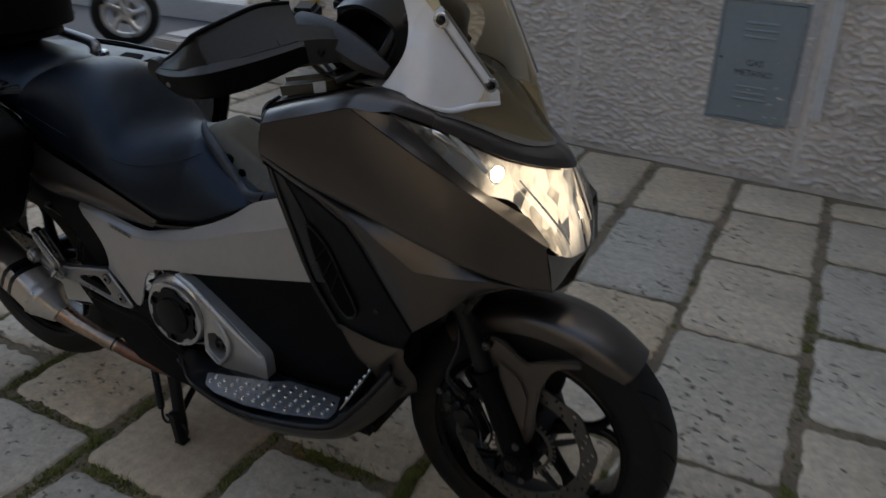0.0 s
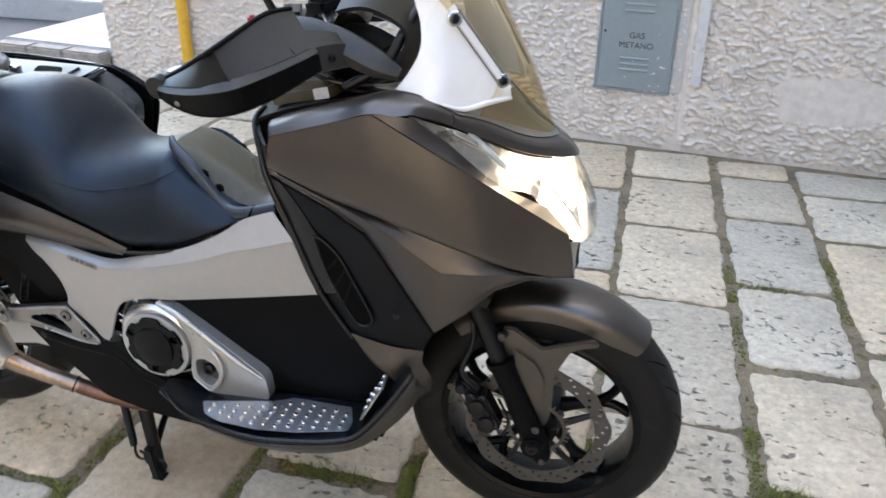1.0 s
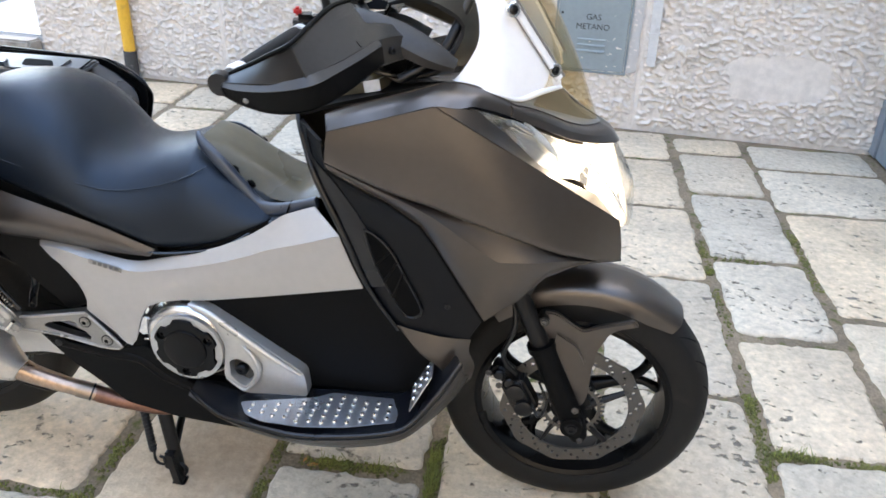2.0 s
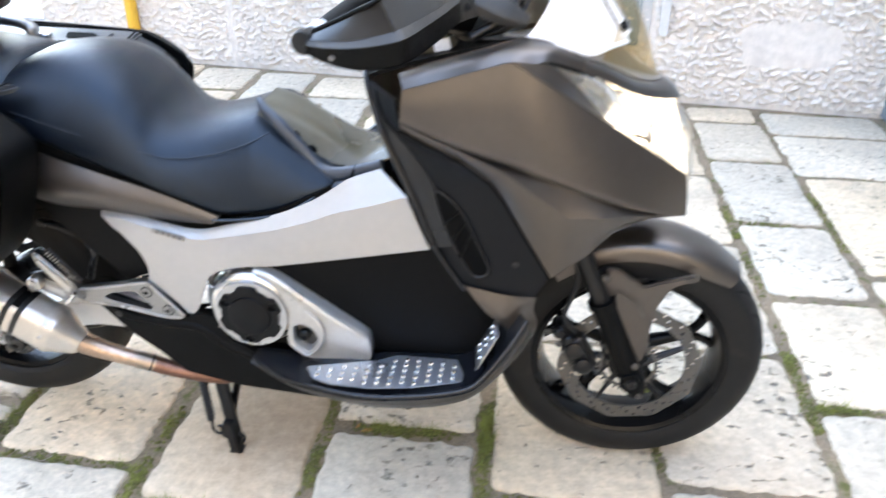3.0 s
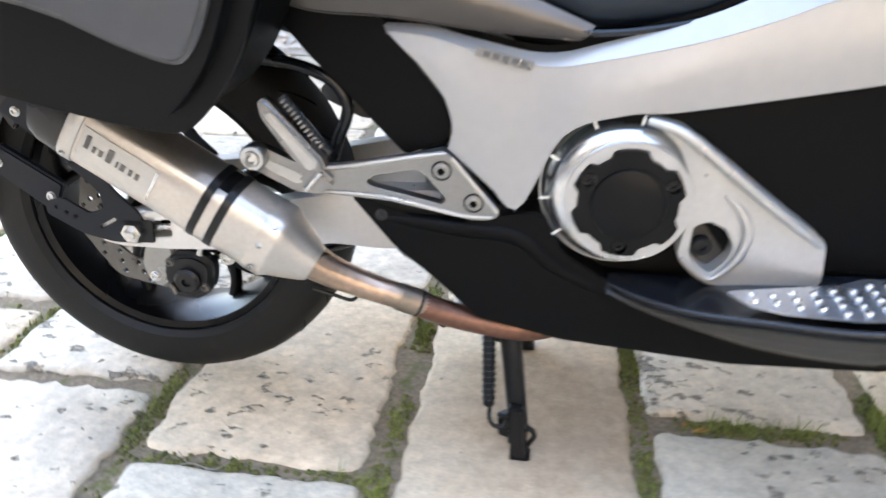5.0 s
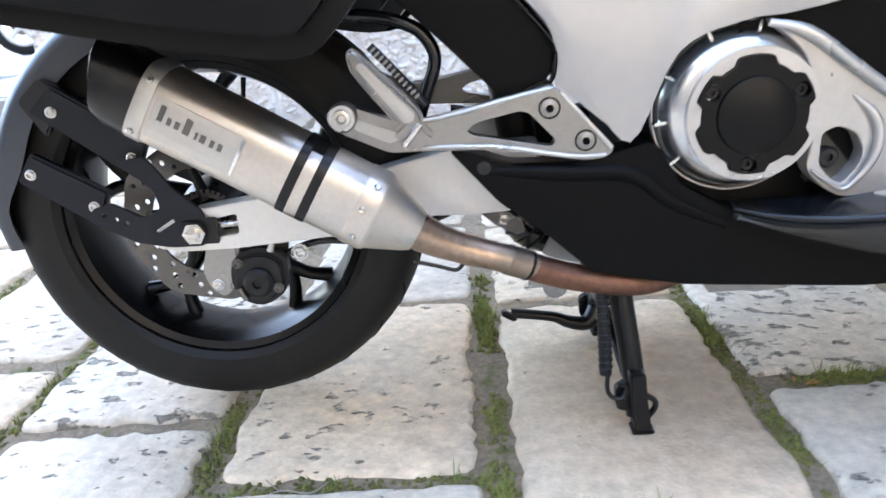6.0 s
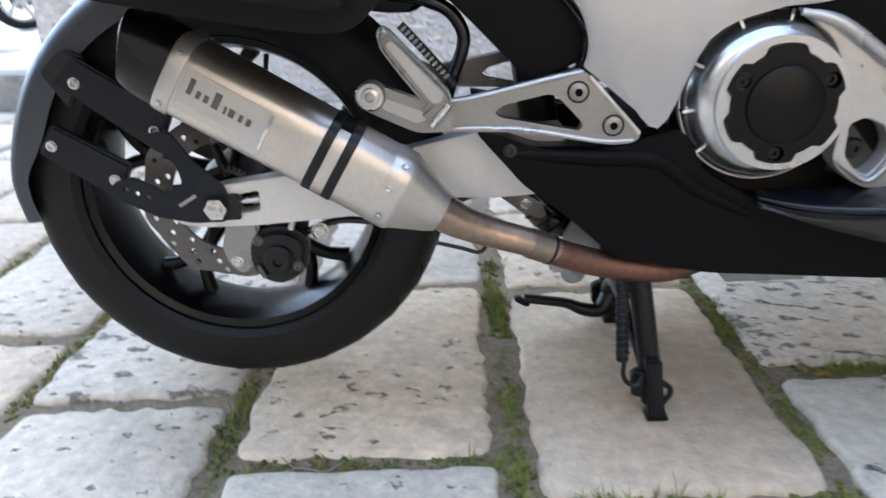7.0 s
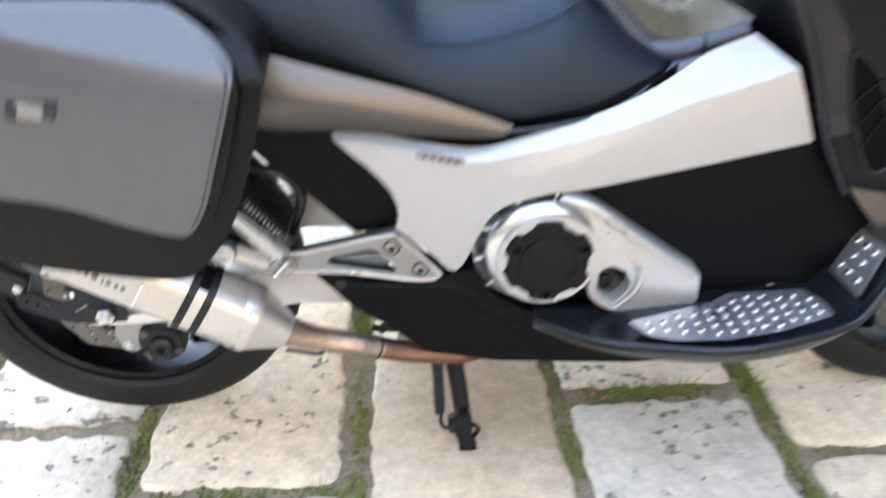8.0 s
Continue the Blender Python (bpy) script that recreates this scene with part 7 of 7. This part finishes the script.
def side_case(sgn):
    c = thing("side_case", "black motorcycle side case with a dark grey lid", "side case", (0, 0, 0), "side cases")
    def add(name, bm, m, parent=c, label=""):
        if sgn > 0:
            bm = flipped(bm)
            bm.transform(Matrix.Translation((0.026, 0, -0.024)))
        return part(name, bm, m, parent, label)
    # the far shell is the same black plastic, coloured as lit by the sky
    add("shell", plate(smooth_loop(shrink(CASE, 0.012), 3), 0.17, 0.03, m=side(-0.375), seg=4), BLACK if sgn < 0 else CASESHEEN)
    lid = add("lid", leaned(plate(smooth_loop(CASE, 3), 0.050, 0.022, m=side(-0.423), seg=4)), CASEBLACK)
    add("seam", plate(smooth_loop(shrink(CASE, 0.004), 3), 0.008, 0.001, m=side(-0.381)), GAPSHADE, lid)
    add("lid_panel", leaned(plate(smooth_loop(PANEL, 3), 0.016, 0.006, m=side(-0.434), seg=3)), CASEGREY, lid, "dark grey lid panel")
    add("badge", plate(rounded([(0.108, 0.804), (0.137, 0.798), (0.141, 0.814), (0.112, 0.820)], 0.005), 0.004, 0.001, m=side(-0.4375)), ALLOY, lid)
    for bx in (0.101, 0.138):
        add("badge_mark", plate(rounded([(bx, 0.802), (bx + 0.010, 0.798), (bx + 0.016, 0.816), (bx + 0.006, 0.820)], 0.003), 0.003, 0.0005, m=side(-0.4385)), INK, lid)
    # top deck with its carrying handle and lock; gaps and recess are shade drawn in black
    add("deck", plate(smooth_loop([(-0.22, -0.32), (0.22, -0.325), (0.268, -0.29), (0.276, -0.22), (0.262, -0.175), (-0.22, -0.175)], 3), 0.014, 0.005, m=Matrix.Translation((0, 0, 0.910))), CASESHEEN)
    handle = add("handle", plate(rounded([(0.055, -0.295), (0.215, -0.290), (0.235, -0.19), (0.075, -0.185)], 0.012), 0.008, 0.003, m=Matrix.Translation((0, 0, 0.922))), CASESHEEN)
    add("handle_recess", plate(rounded([(0.105, -0.265), (0.180, -0.262), (0.212, -0.215), (0.130, -0.212)], 0.014), 0.002, 0.0005, m=Matrix.Translation((0, 0, 0.9295))), GAPSHADE, handle)
    add("handle_gap", sweep([(0.060, -0.180, 0.925), (0.150, -0.178, 0.925), (0.236, -0.180, 0.925), (0.250, -0.20, 0.925)], 0.003, 8, 3), GAPSHADE, handle)
    add("deck_gap", sweep([(0.252, -0.312, 0.922), (0.268, -0.24, 0.923), (0.274, -0.178, 0.922)], 0.0035, 8, 3), GAPSHADE)
    add("lock", lathe([(0.016, 0), (0.016, 0.016), (0.012, 0.020), (0, 0.020)], 20, Matrix.Translation((0.088, -0.20, 0.926))), POLISHED)
    # a near-black plate stands for the shade in the inner recess
    add("inner_recess", plate(smooth_loop([(0.240, 0.875), (0.300, 0.845), (0.318, 0.80), (0.285, 0.72), (0.20, 0.70), (0.12, 0.76), (0.14, 0.85)], 3), 0.004, 0.001, m=side(-0.206)), GAPSHADE)
    # carrier
    for pts in ([(0.24, -0.19, 0.66), (0.10, -0.205, 0.70), (-0.10, -0.205, 0.74)], [(0.24, -0.19, 0.66), (0.26, -0.17, 0.76), (0.22, -0.16, 0.84)]):
        add("carrier_tube", sweep(pts, 0.008, 10, 4), DARKMETAL)
    return c


side_case(-1)
side_case(1)


def top_case():
    c = thing("top_case", "black plastic top case on the rear carrier", "top case")
    out = [(0.085, -0.15), (0.125, -0.08), (0.135, 0), (0.125, 0.08), (0.085, 0.15), (-0.01, 0.20), (-0.15, 0.215), (-0.27, 0.19), (-0.31, 0.1), (-0.32, 0), (-0.31, -0.1), (-0.27, -0.19), (-0.15, -0.215), (-0.01, -0.20)]
    part("shell", plate(smooth_loop(out, 3), 0.172, 0.03, m=Matrix.Translation((0, 0, 0.978)), seg=3), BLACK, c)
    part("lid", plate(smooth_loop(out, 3), 0.13, 0.05, m=Matrix.Translation((0, 0, 1.157)), seg=4), SATIN, c)
    part("seam", plate(smooth_loop([(x * 0.995 - 0.001, y * 0.98) for x, y in out], 3), 0.012, 0, m=Matrix.Translation((0, 0, 1.147))), GAPSHADE, c)
    part("carrier_plate", block((0.30, 0.22, 0.02), (-0.12, 0, 0.982), 0.008), BLACK, c)
    for y in (-0.08, 0.08):
        part("carrier_tube", sweep([(0.02, y, 0.954), (-0.04, y, 0.974), (-0.24, y, 0.974), (-0.28, y, 0.955)], 0.008, 10, 4), DARKMETAL, c)


top_case()


# ---- the parked scooter beyond the corner ----
def parked_scooter(a, b, r, label):
    """A parked scooter with its rear wheel at a and its front wheel at b."""
    a, b = Vector(a), Vector(b)
    turn = math.degrees(math.atan2(b.y - a.y, b.x - a.x))
    s = thing("parked_scooter", label, "scooter", tuple(a), "parked scooters", turn)
    base = (b - a).length
    k = r / 0.275
    for x in (0, base):
        m = Matrix.Translation((x, 0, r)) @ ACROSS @ Matrix.Scale(k, 4)
        w = part("wheel", lathe([(0.02, -0.06), (0.05, -0.06), (0.055, 0), (0.05, 0.06), (0.02, 0.06)], 24, m), ALLOYW, s)
        prof = [(0.195 + 0.08 * math.sin(math.pi * i / 10) ** 0.6, -0.055 * math.cos(math.pi * i / 10)) for i in range(11)]
        part("tyre", lathe(prof + [(0.19, 0.05), (0.19, -0.05)], 48, m, closed=True), RUBBER, w)
        part("rim", lathe([(0.197, -0.052), (0.180, -0.056), (0.165, -0.03), (0.165, 0.03), (0.180, 0.056), (0.197, 0.052)], 48, m, closed=True), ALLOYW, w)
        for i in range(5):
            t = 2 * math.pi * i / 5
            part("spoke", sweep([m @ Vector((0.03 * math.cos(t), 0.03 * math.sin(t), 0)), m @ Vector((0.10 * math.cos(t + 0.08), 0.10 * math.sin(t + 0.08), 0)), m @ Vector((0.18 * math.cos(t + 0.2), 0.18 * math.sin(t + 0.2), 0))], [0.026 * k, 0.022 * k, 0.030 * k], 8, 3), ALLOYW, w)
        part("brake_disc", lathe([(0.10, -0.068), (0.10, -0.064), (0.055, -0.064), (0.055, -0.068)], 36, m, closed=True), DISC, w)
    part("floor", block((0.62, 0.30, 0.10), (0.62, 0, 0.30), 0.03), BLACK, s)
    part("rear_body", patch([[(-0.32, -0.10, 0.72), (0.0, -0.16, 0.74), (0.42, -0.15, 0.70)], [(-0.30, -0.15, 0.58), (0.0, -0.20, 0.55), (0.45, -0.18, 0.50)], [(-0.2, -0.10, 0.50), (0.0, -0.14, 0.45), (0.46, -0.15, 0.34)]], 4, 4, 0.3), SATIN, s)
    part("seat", block((0.66, 0.28, 0.10), (0.10, 0, 0.80), 0.04), VINYL, s)
    part("front_shield", block((0.10, 0.36, 0.62), (base - 0.26, 0, 0.66), 0.04, (0, -20, 0)), SATIN, s)
    for y in (-0.085, 0.085):
        part("fork_leg", sweep([(base, y, r), (base - 0.10, y, 0.60), (base - 0.20, y, 0.88)], 0.018, 12, 2), ALLOYW, s)
    part("handlebar", sweep([(base - 0.32, -0.33, 1.08), (base - 0.24, -0.15, 1.06), (base - 0.22, 0, 1.02), (base - 0.24, 0.15, 1.06), (base - 0.32, 0.33, 1.08)], 0.014, 10, 4), SATIN, s)
    part("front_mudguard", sweep([(base + r * 1.02 * math.cos(t), 0, r + r * 1.1 * math.sin(t)) for t in (0.7, 1.2, 1.7, 2.2)], [0.05, 0.06, 0.06, 0.05], 10, 4, flat=0.4), SATIN, s)
    part("kick_stand", sweep([(0.45, 0.12, 0.28), (0.47, 0.24, 0.012)], 0.012, 8, 2), DARKMETAL, s)


parked_scooter((-4.35, 2.43, 0.004), (-3.47, 3.42, 0.004), 0.275, "dark parked scooter with pale alloy wheels on the asphalt lane")
parked_scooter((-5.36, 6.68, 0.2), (-4.21, 7.32, 0.2), 0.32, "dark parked scooter with silver wheels on the raised pavement")


# ---- the pavement, stone by stone ----
COURSES = [-3.1, -2.7, -2.31, -1.93, -1.54, -1.15, -0.765, -0.39, -0.022, 0.395, 0.80, 1.213, 1.643, 2.068, 2.447, 3.05]
CROSS = {
    5: [-1.3, -0.75, -0.22, 0.40, 0.95, 1.5, 2.05, 2.6],
    6: [-1.2, -0.62, -0.28, 0.18, 0.93, 1.45, 2.0, 2.55],
    7: [-1.15, -0.55, -0.068, 0.52, 1.1, 1.62, 2.2],
    8: [-1.35, -0.78, -0.245, 0.37, 0.9, 1.42, 1.98, 2.5],
    9: [-1.4, -0.87, -0.347, 0.325, 0.86, 1.36, 1.86, 2.42],
    10: [-1.2, -0.62, -0.038, 0.5, 1.02, 1.55, 2.08],
    11: [-1.3, -0.75, -0.218, 0.40, 0.84, 1.255, 2.09],
    12: [-1.1, -0.62, -0.13, 0.42, 1.095, 1.722, 2.3],
    13: [-0.9, -0.35, 0.20, 0.745, 1.285, 1.905, 2.42],
    14: [-0.95, -0.4, 0.24, 0.92, 1.775, 2.28],
}


WIDER = {0.395: 0.010, -0.022: 0.004, 1.213: 0.006, 2.068: 0.004}


def outline_stone(rng, x_a, x_b, y_a, y_b):
    """A hand-cut slab's outline: four wavering sides and worn corners."""
    g = rng.uniform(0.013, 0.022)
    x_a, x_b = x_a + WIDER.get(x_a, 0), x_b - WIDER.get(x_b, 0)
    pts = []
    r = rng.uniform(0.014, 0.042)
    box = [(x_a + g, y_a + g), (x_b - g, y_a + g), (x_b - g, y_b - g), (x_a + g, y_b - g)]
    box = [(x + rng.uniform(-0.006, 0.006), y + rng.uniform(-0.007, 0.007)) for x, y in box]
    cut = rounded(box, r, 3)
    n = len(cut)
    for i in range(n):
        ax, ay = cut[i]
        bx, by = cut[(i + 1) % n]
        pts.append((ax, ay))
        length = math.hypot(bx - ax, by - ay)
        if length > 0.08:
            k = max(3, int(length / 0.021))
            for j in range(1, k):
                t = j / k
                nx, ny = -(by - ay) / length, (bx - ax) / length
                d = noise.noise(Vector((ax * 9 + t * 5, ay * 9 + t * 3, i * 3.1))) * 0.011 + rng.uniform(-0.0055, 0.0045)
                pts.append((ax + (bx - ax) * t + nx * d, ay + (by - ay) * t + ny * d))
    return pts


def stone_mesh(rng, x_a, x_b, y_a, y_b):
    pts = outline_stone(rng, x_a, x_b, y_a, y_b)
    cx, cy = (x_a + x_b) / 2, (y_a + y_b) / 2
    tilt = (rng.uniform(-0.008, 0.008), rng.uniform(-0.006, 0.006))
    lift = rng.uniform(-0.004, 0.0)
    verts, faces = [], []
    n = len(pts)
    for inset, z in ((0, -0.05), (0, -0.010), (0.004, -0.0035), (0.013, 0.0)):
        for x, y in pts:
            dx, dy = cx - x, cy - y
            d = math.hypot(dx, dy)
            q = (x + dx / d * inset - cx, y + dy / d * inset - cy)
            zz = z + (q[0] * tilt[0] + q[1] * tilt[1] + lift if z > -0.04 else 0)
            verts.append((q[0], q[1], zz))
    for ring in range(3):
        for i in range(n):
            j = (i + 1) % n
            faces.append((ring * n + i, ring * n + j, (ring + 1) * n + j, (ring + 1) * n + i))
    faces.append(tuple(range(3 * n, 4 * n)))
    return verts, faces, (cx, cy, 0)


def build_pavement():
    root = tagged(new("pavement"), "old pavement of worn pale stone slabs with mossy joints", "pavement", kind="structure")
    rng = random.Random(11)
    far_v, far_f = [], []
    for c in range(len(COURSES) - 1):
        xa, xb = COURSES[c], COURSES[c + 1]
        end = min(wall_y(xa), wall_y(xb)) - (0.02 if xa > -1.95 else 0.15)
        ys = list(CROSS.get(c, []))
        if not ys:
            y = -1.6 + rng.uniform(0, 0.3)
            while y < end - 0.25:
                ys.append(y)
                y += rng.uniform(0.42, 0.64)
        low = ys[0]
        while low > -2.4:
            low -= rng.uniform(0.45, 0.62)
            ys.insert(0, low)
        ys = [y for y in ys if y < end - 0.12] + [end]
        for y_a, y_b in zip(ys, ys[1:]):
            stone = STONE
            if (c == 10 and -0.1 < y_a < 0.6) or (c == 7 and -0.1 < y_a < 0.1):
                stone = CHISELLED
            if c == 9 and -0.4 < y_a < -0.3:
                stone = RUSTED
            verts, faces, at = stone_mesh(rng, xa, xb, y_a, y_b)
            if y_b < -2.2:
                base = len(far_v)
                far_v.extend((x + at[0], y + at[1], z) for x, y, z in verts)
                far_f.extend(tuple(base + i for i in f) for f in faces)
                continue
            me = bpy.data.meshes.new("paving_stone")
            me.from_pydata(verts, [], faces)
            me.materials.append(stone)
            me.shade_smooth()
            me.set_sharp_from_angle(angle=radians(50))
            ob = new("paving_stone", me)
            ob.location = at
            ob.parent = root
    me = bpy.data.meshes.new("far_stones")
    me.from_pydata(far_v, [], far_f)
    me.materials.append(STONE)
    me.shade_smooth()
    me.set_sharp_from_angle(angle=radians(50))
    far = tagged(new("far_stones", me), "worn pale stone slabs across the open lane", kind="stuff")
    far.parent = root


def moss_spots():
    """Stretches of joint where moss and grass stand: ends of each stretch and how thick it grows."""
    return [
        ((0.395, -0.5), (0.395, 0.5), 1.0), ((0.40, -0.347), (0.80, -0.347), 0.5), ((0.80, -0.40), (0.80, 0.30), 0.8), ((0.81, -0.038), (1.20, -0.030), 1.2),
        ((1.213, -0.4), (1.213, 0.25), 1.1), ((1.23, -0.218), (1.62, -0.21), 0.6), ((-0.022, -0.45), (-0.022, 0.1), 0.8), ((0.0, -0.245), (0.38, -0.25), 0.35),
        ((-0.39, -0.2), (-0.39, 0.3), 0.35), ((-0.7, 0.18), (-0.42, 0.18), 0.4), ((1.643, -0.2), (1.643, 0.3), 0.8), ((2.068, 0.1), (2.068, 0.45), 0.9), ((2.08, 0.2), (2.43, 0.2), 0.9),
        ((2.068, 1.15), (2.068, 1.45), 0.9), ((2.09, 1.285), (2.42, 1.285), 0.4), ((2.447, 1.1), (2.447, 1.6), 0.5), ((2.068, 0.45), (2.068, 1.05), 0.15),
        ((1.0, 0.5), (1.2, 0.5), 0.3), ((0.80, 0.3), (0.80, 0.9), 0.3), ((-0.74, -0.3), (-0.765, 0.9), 0.3),
    ]


def build_moss():
    rng = random.Random(5)
    verts, faces = [], []
    cush_v, cush_f = [], []
    for a, b, dense in moss_spots():
        a, b = Vector(a), Vector(b)
        length = (b - a).length
        across = Vector((-(b - a).y, (b - a).x)).normalized()
        for _ in range(int(length * 2000 * dense)):
            t = rng.random()
            grow = noise.noise(Vector((a.x * 3 + t * length * 7, a.y * 5, 1.5))) * 0.5 + 0.5
            grow = max(0.0, (grow - 0.34) * 2.4)
            if rng.random() > grow:
                continue
            c = a.lerp(b, t) + across * rng.gauss(0, 0.0095)
            # low cushions
            r = rng.uniform(0.002, 0.0075)
            base = len(cush_v)
            h = r * rng.uniform(0.5, 0.9)
            k = 5
            for i in range(k):
                w = 2 * math.pi * i / k + rng.random()
                cush_v.append((c.x + r * math.cos(w), c.y + r * math.sin(w), -0.013))
            for i in range(k):
                w = 2 * math.pi * i / k + rng.random()
                cush_v.append((c.x + r * 0.7 * math.cos(w), c.y + r * 0.7 * math.sin(w), -0.010 + h * 0.6))
            cush_v.append((c.x, c.y, -0.010 + h * 0.8))
            for i in range(k):
                j = (i + 1) % k
                cush_f.append((base + i, base + j, base + k + j, base + k + i))
                cush_f.append((base + k + i, base + k + j, base + 2 * k))
            # blades
            if rng.random() < (0.08 + 0.26 * grow) * (2.5 if dense > 0.9 else 1):
                for _ in range(rng.randint(2, 5)):
                    w = rng.uniform(0, 2 * math.pi)
                    lean = rng.uniform(0.3, 1.1)
                    ln = (rng.uniform(0.004, 0.011) if rng.random() < 0.9 else rng.uniform(0.012, 0.026)) * (0.6 + grow * 0.7)
                    tip = Vector((c.x + math.cos(w) * ln * lean, c.y + math.sin(w) * ln * lean, -0.008 + ln))
                    s = Vector((-math.sin(w), math.cos(w), 0)) * rng.uniform(0.0006, 0.0012)
                    p = Vector((c.x, c.y, -0.011))
                    mid = p.lerp(tip, 0.55) + Vector((0, 0, ln * 0.15))
                    q = len(verts)
                    verts.extend([p - s, p + s, mid + s * 0.8, mid - s * 0.8, tip])
                    faces.extend([(q, q + 1, q + 2, q + 3), (q + 3, q + 2, q + 4)])
    for name, v, f, m, lab in (("joint_grass", verts, faces, BLADES, "short green grass tufts growing in pavement joints"), ("joint_moss", cush_v, cush_f, MOSS, "low green and brown moss cushions in pavement joints")):
        me = bpy.data.meshes.new(name)
        me.from_pydata(v, [], f)
        me.materials.append(m)
        me.shade_smooth()
        tagged(new(name, me), lab, "moss" if "moss" in name else "grass", kind="stuff")


def build_leaf(x, y, turn, size):
    bm = patch([[(-size, -size * 0.1, 0), (0, -size * 0.35, size * 0.12), (size, 0, 0.0)], [(-size, 0, size * 0.1), (0, 0, size * 0.02), (size, 0, size * 0.04)], [(-size, size * 0.1, 0), (0, size * 0.33, size * 0.16), (size, 0, 0.001)]], 4, 2, 0.0005, (0, 0, -1), bev=0)
    ob = part("dry_leaf", bm, STRAW)
    ob.matrix_world = pose(x, y, -0.008, 0, 0, turn)
    return tagged(ob, "small curled orange-brown dry leaf lying in a joint", "leaf", "fallen leaves")


def build_twig(x, y):
    bm = sweep([(-0.05, 0, 0), (-0.01, 0.012, 0.006), (0.03, 0.0, 0.004), (0.055, 0.014, 0.008)], 0.0014, 6, 4)
    sweep([(-0.012, 0.012, 0.006), (-0.03, 0.03, 0.014)], 0.001, 6, 3, bm)
    sweep([(0.02, 0.004, 0.005), (0.03, -0.022, 0.010)], 0.001, 6, 3, bm)
    ob = part("twig", bm, mat("grey_twig", (0.30, 0.25, 0.20), 0.9))
    ob.matrix_world = pose(x, y, -0.012, 0, 0, 8)
    return tagged(ob, "thin grey dry twig lying in a mossy joint", "twig")


build_pavement()
build_moss()
build_leaf(0.905, -0.045, 15, 0.016)
build_leaf(0.88, -0.03, 70, 0.010)
build_leaf(1.13, -0.09, 40, 0.013)
build_twig(0.105, -0.262)
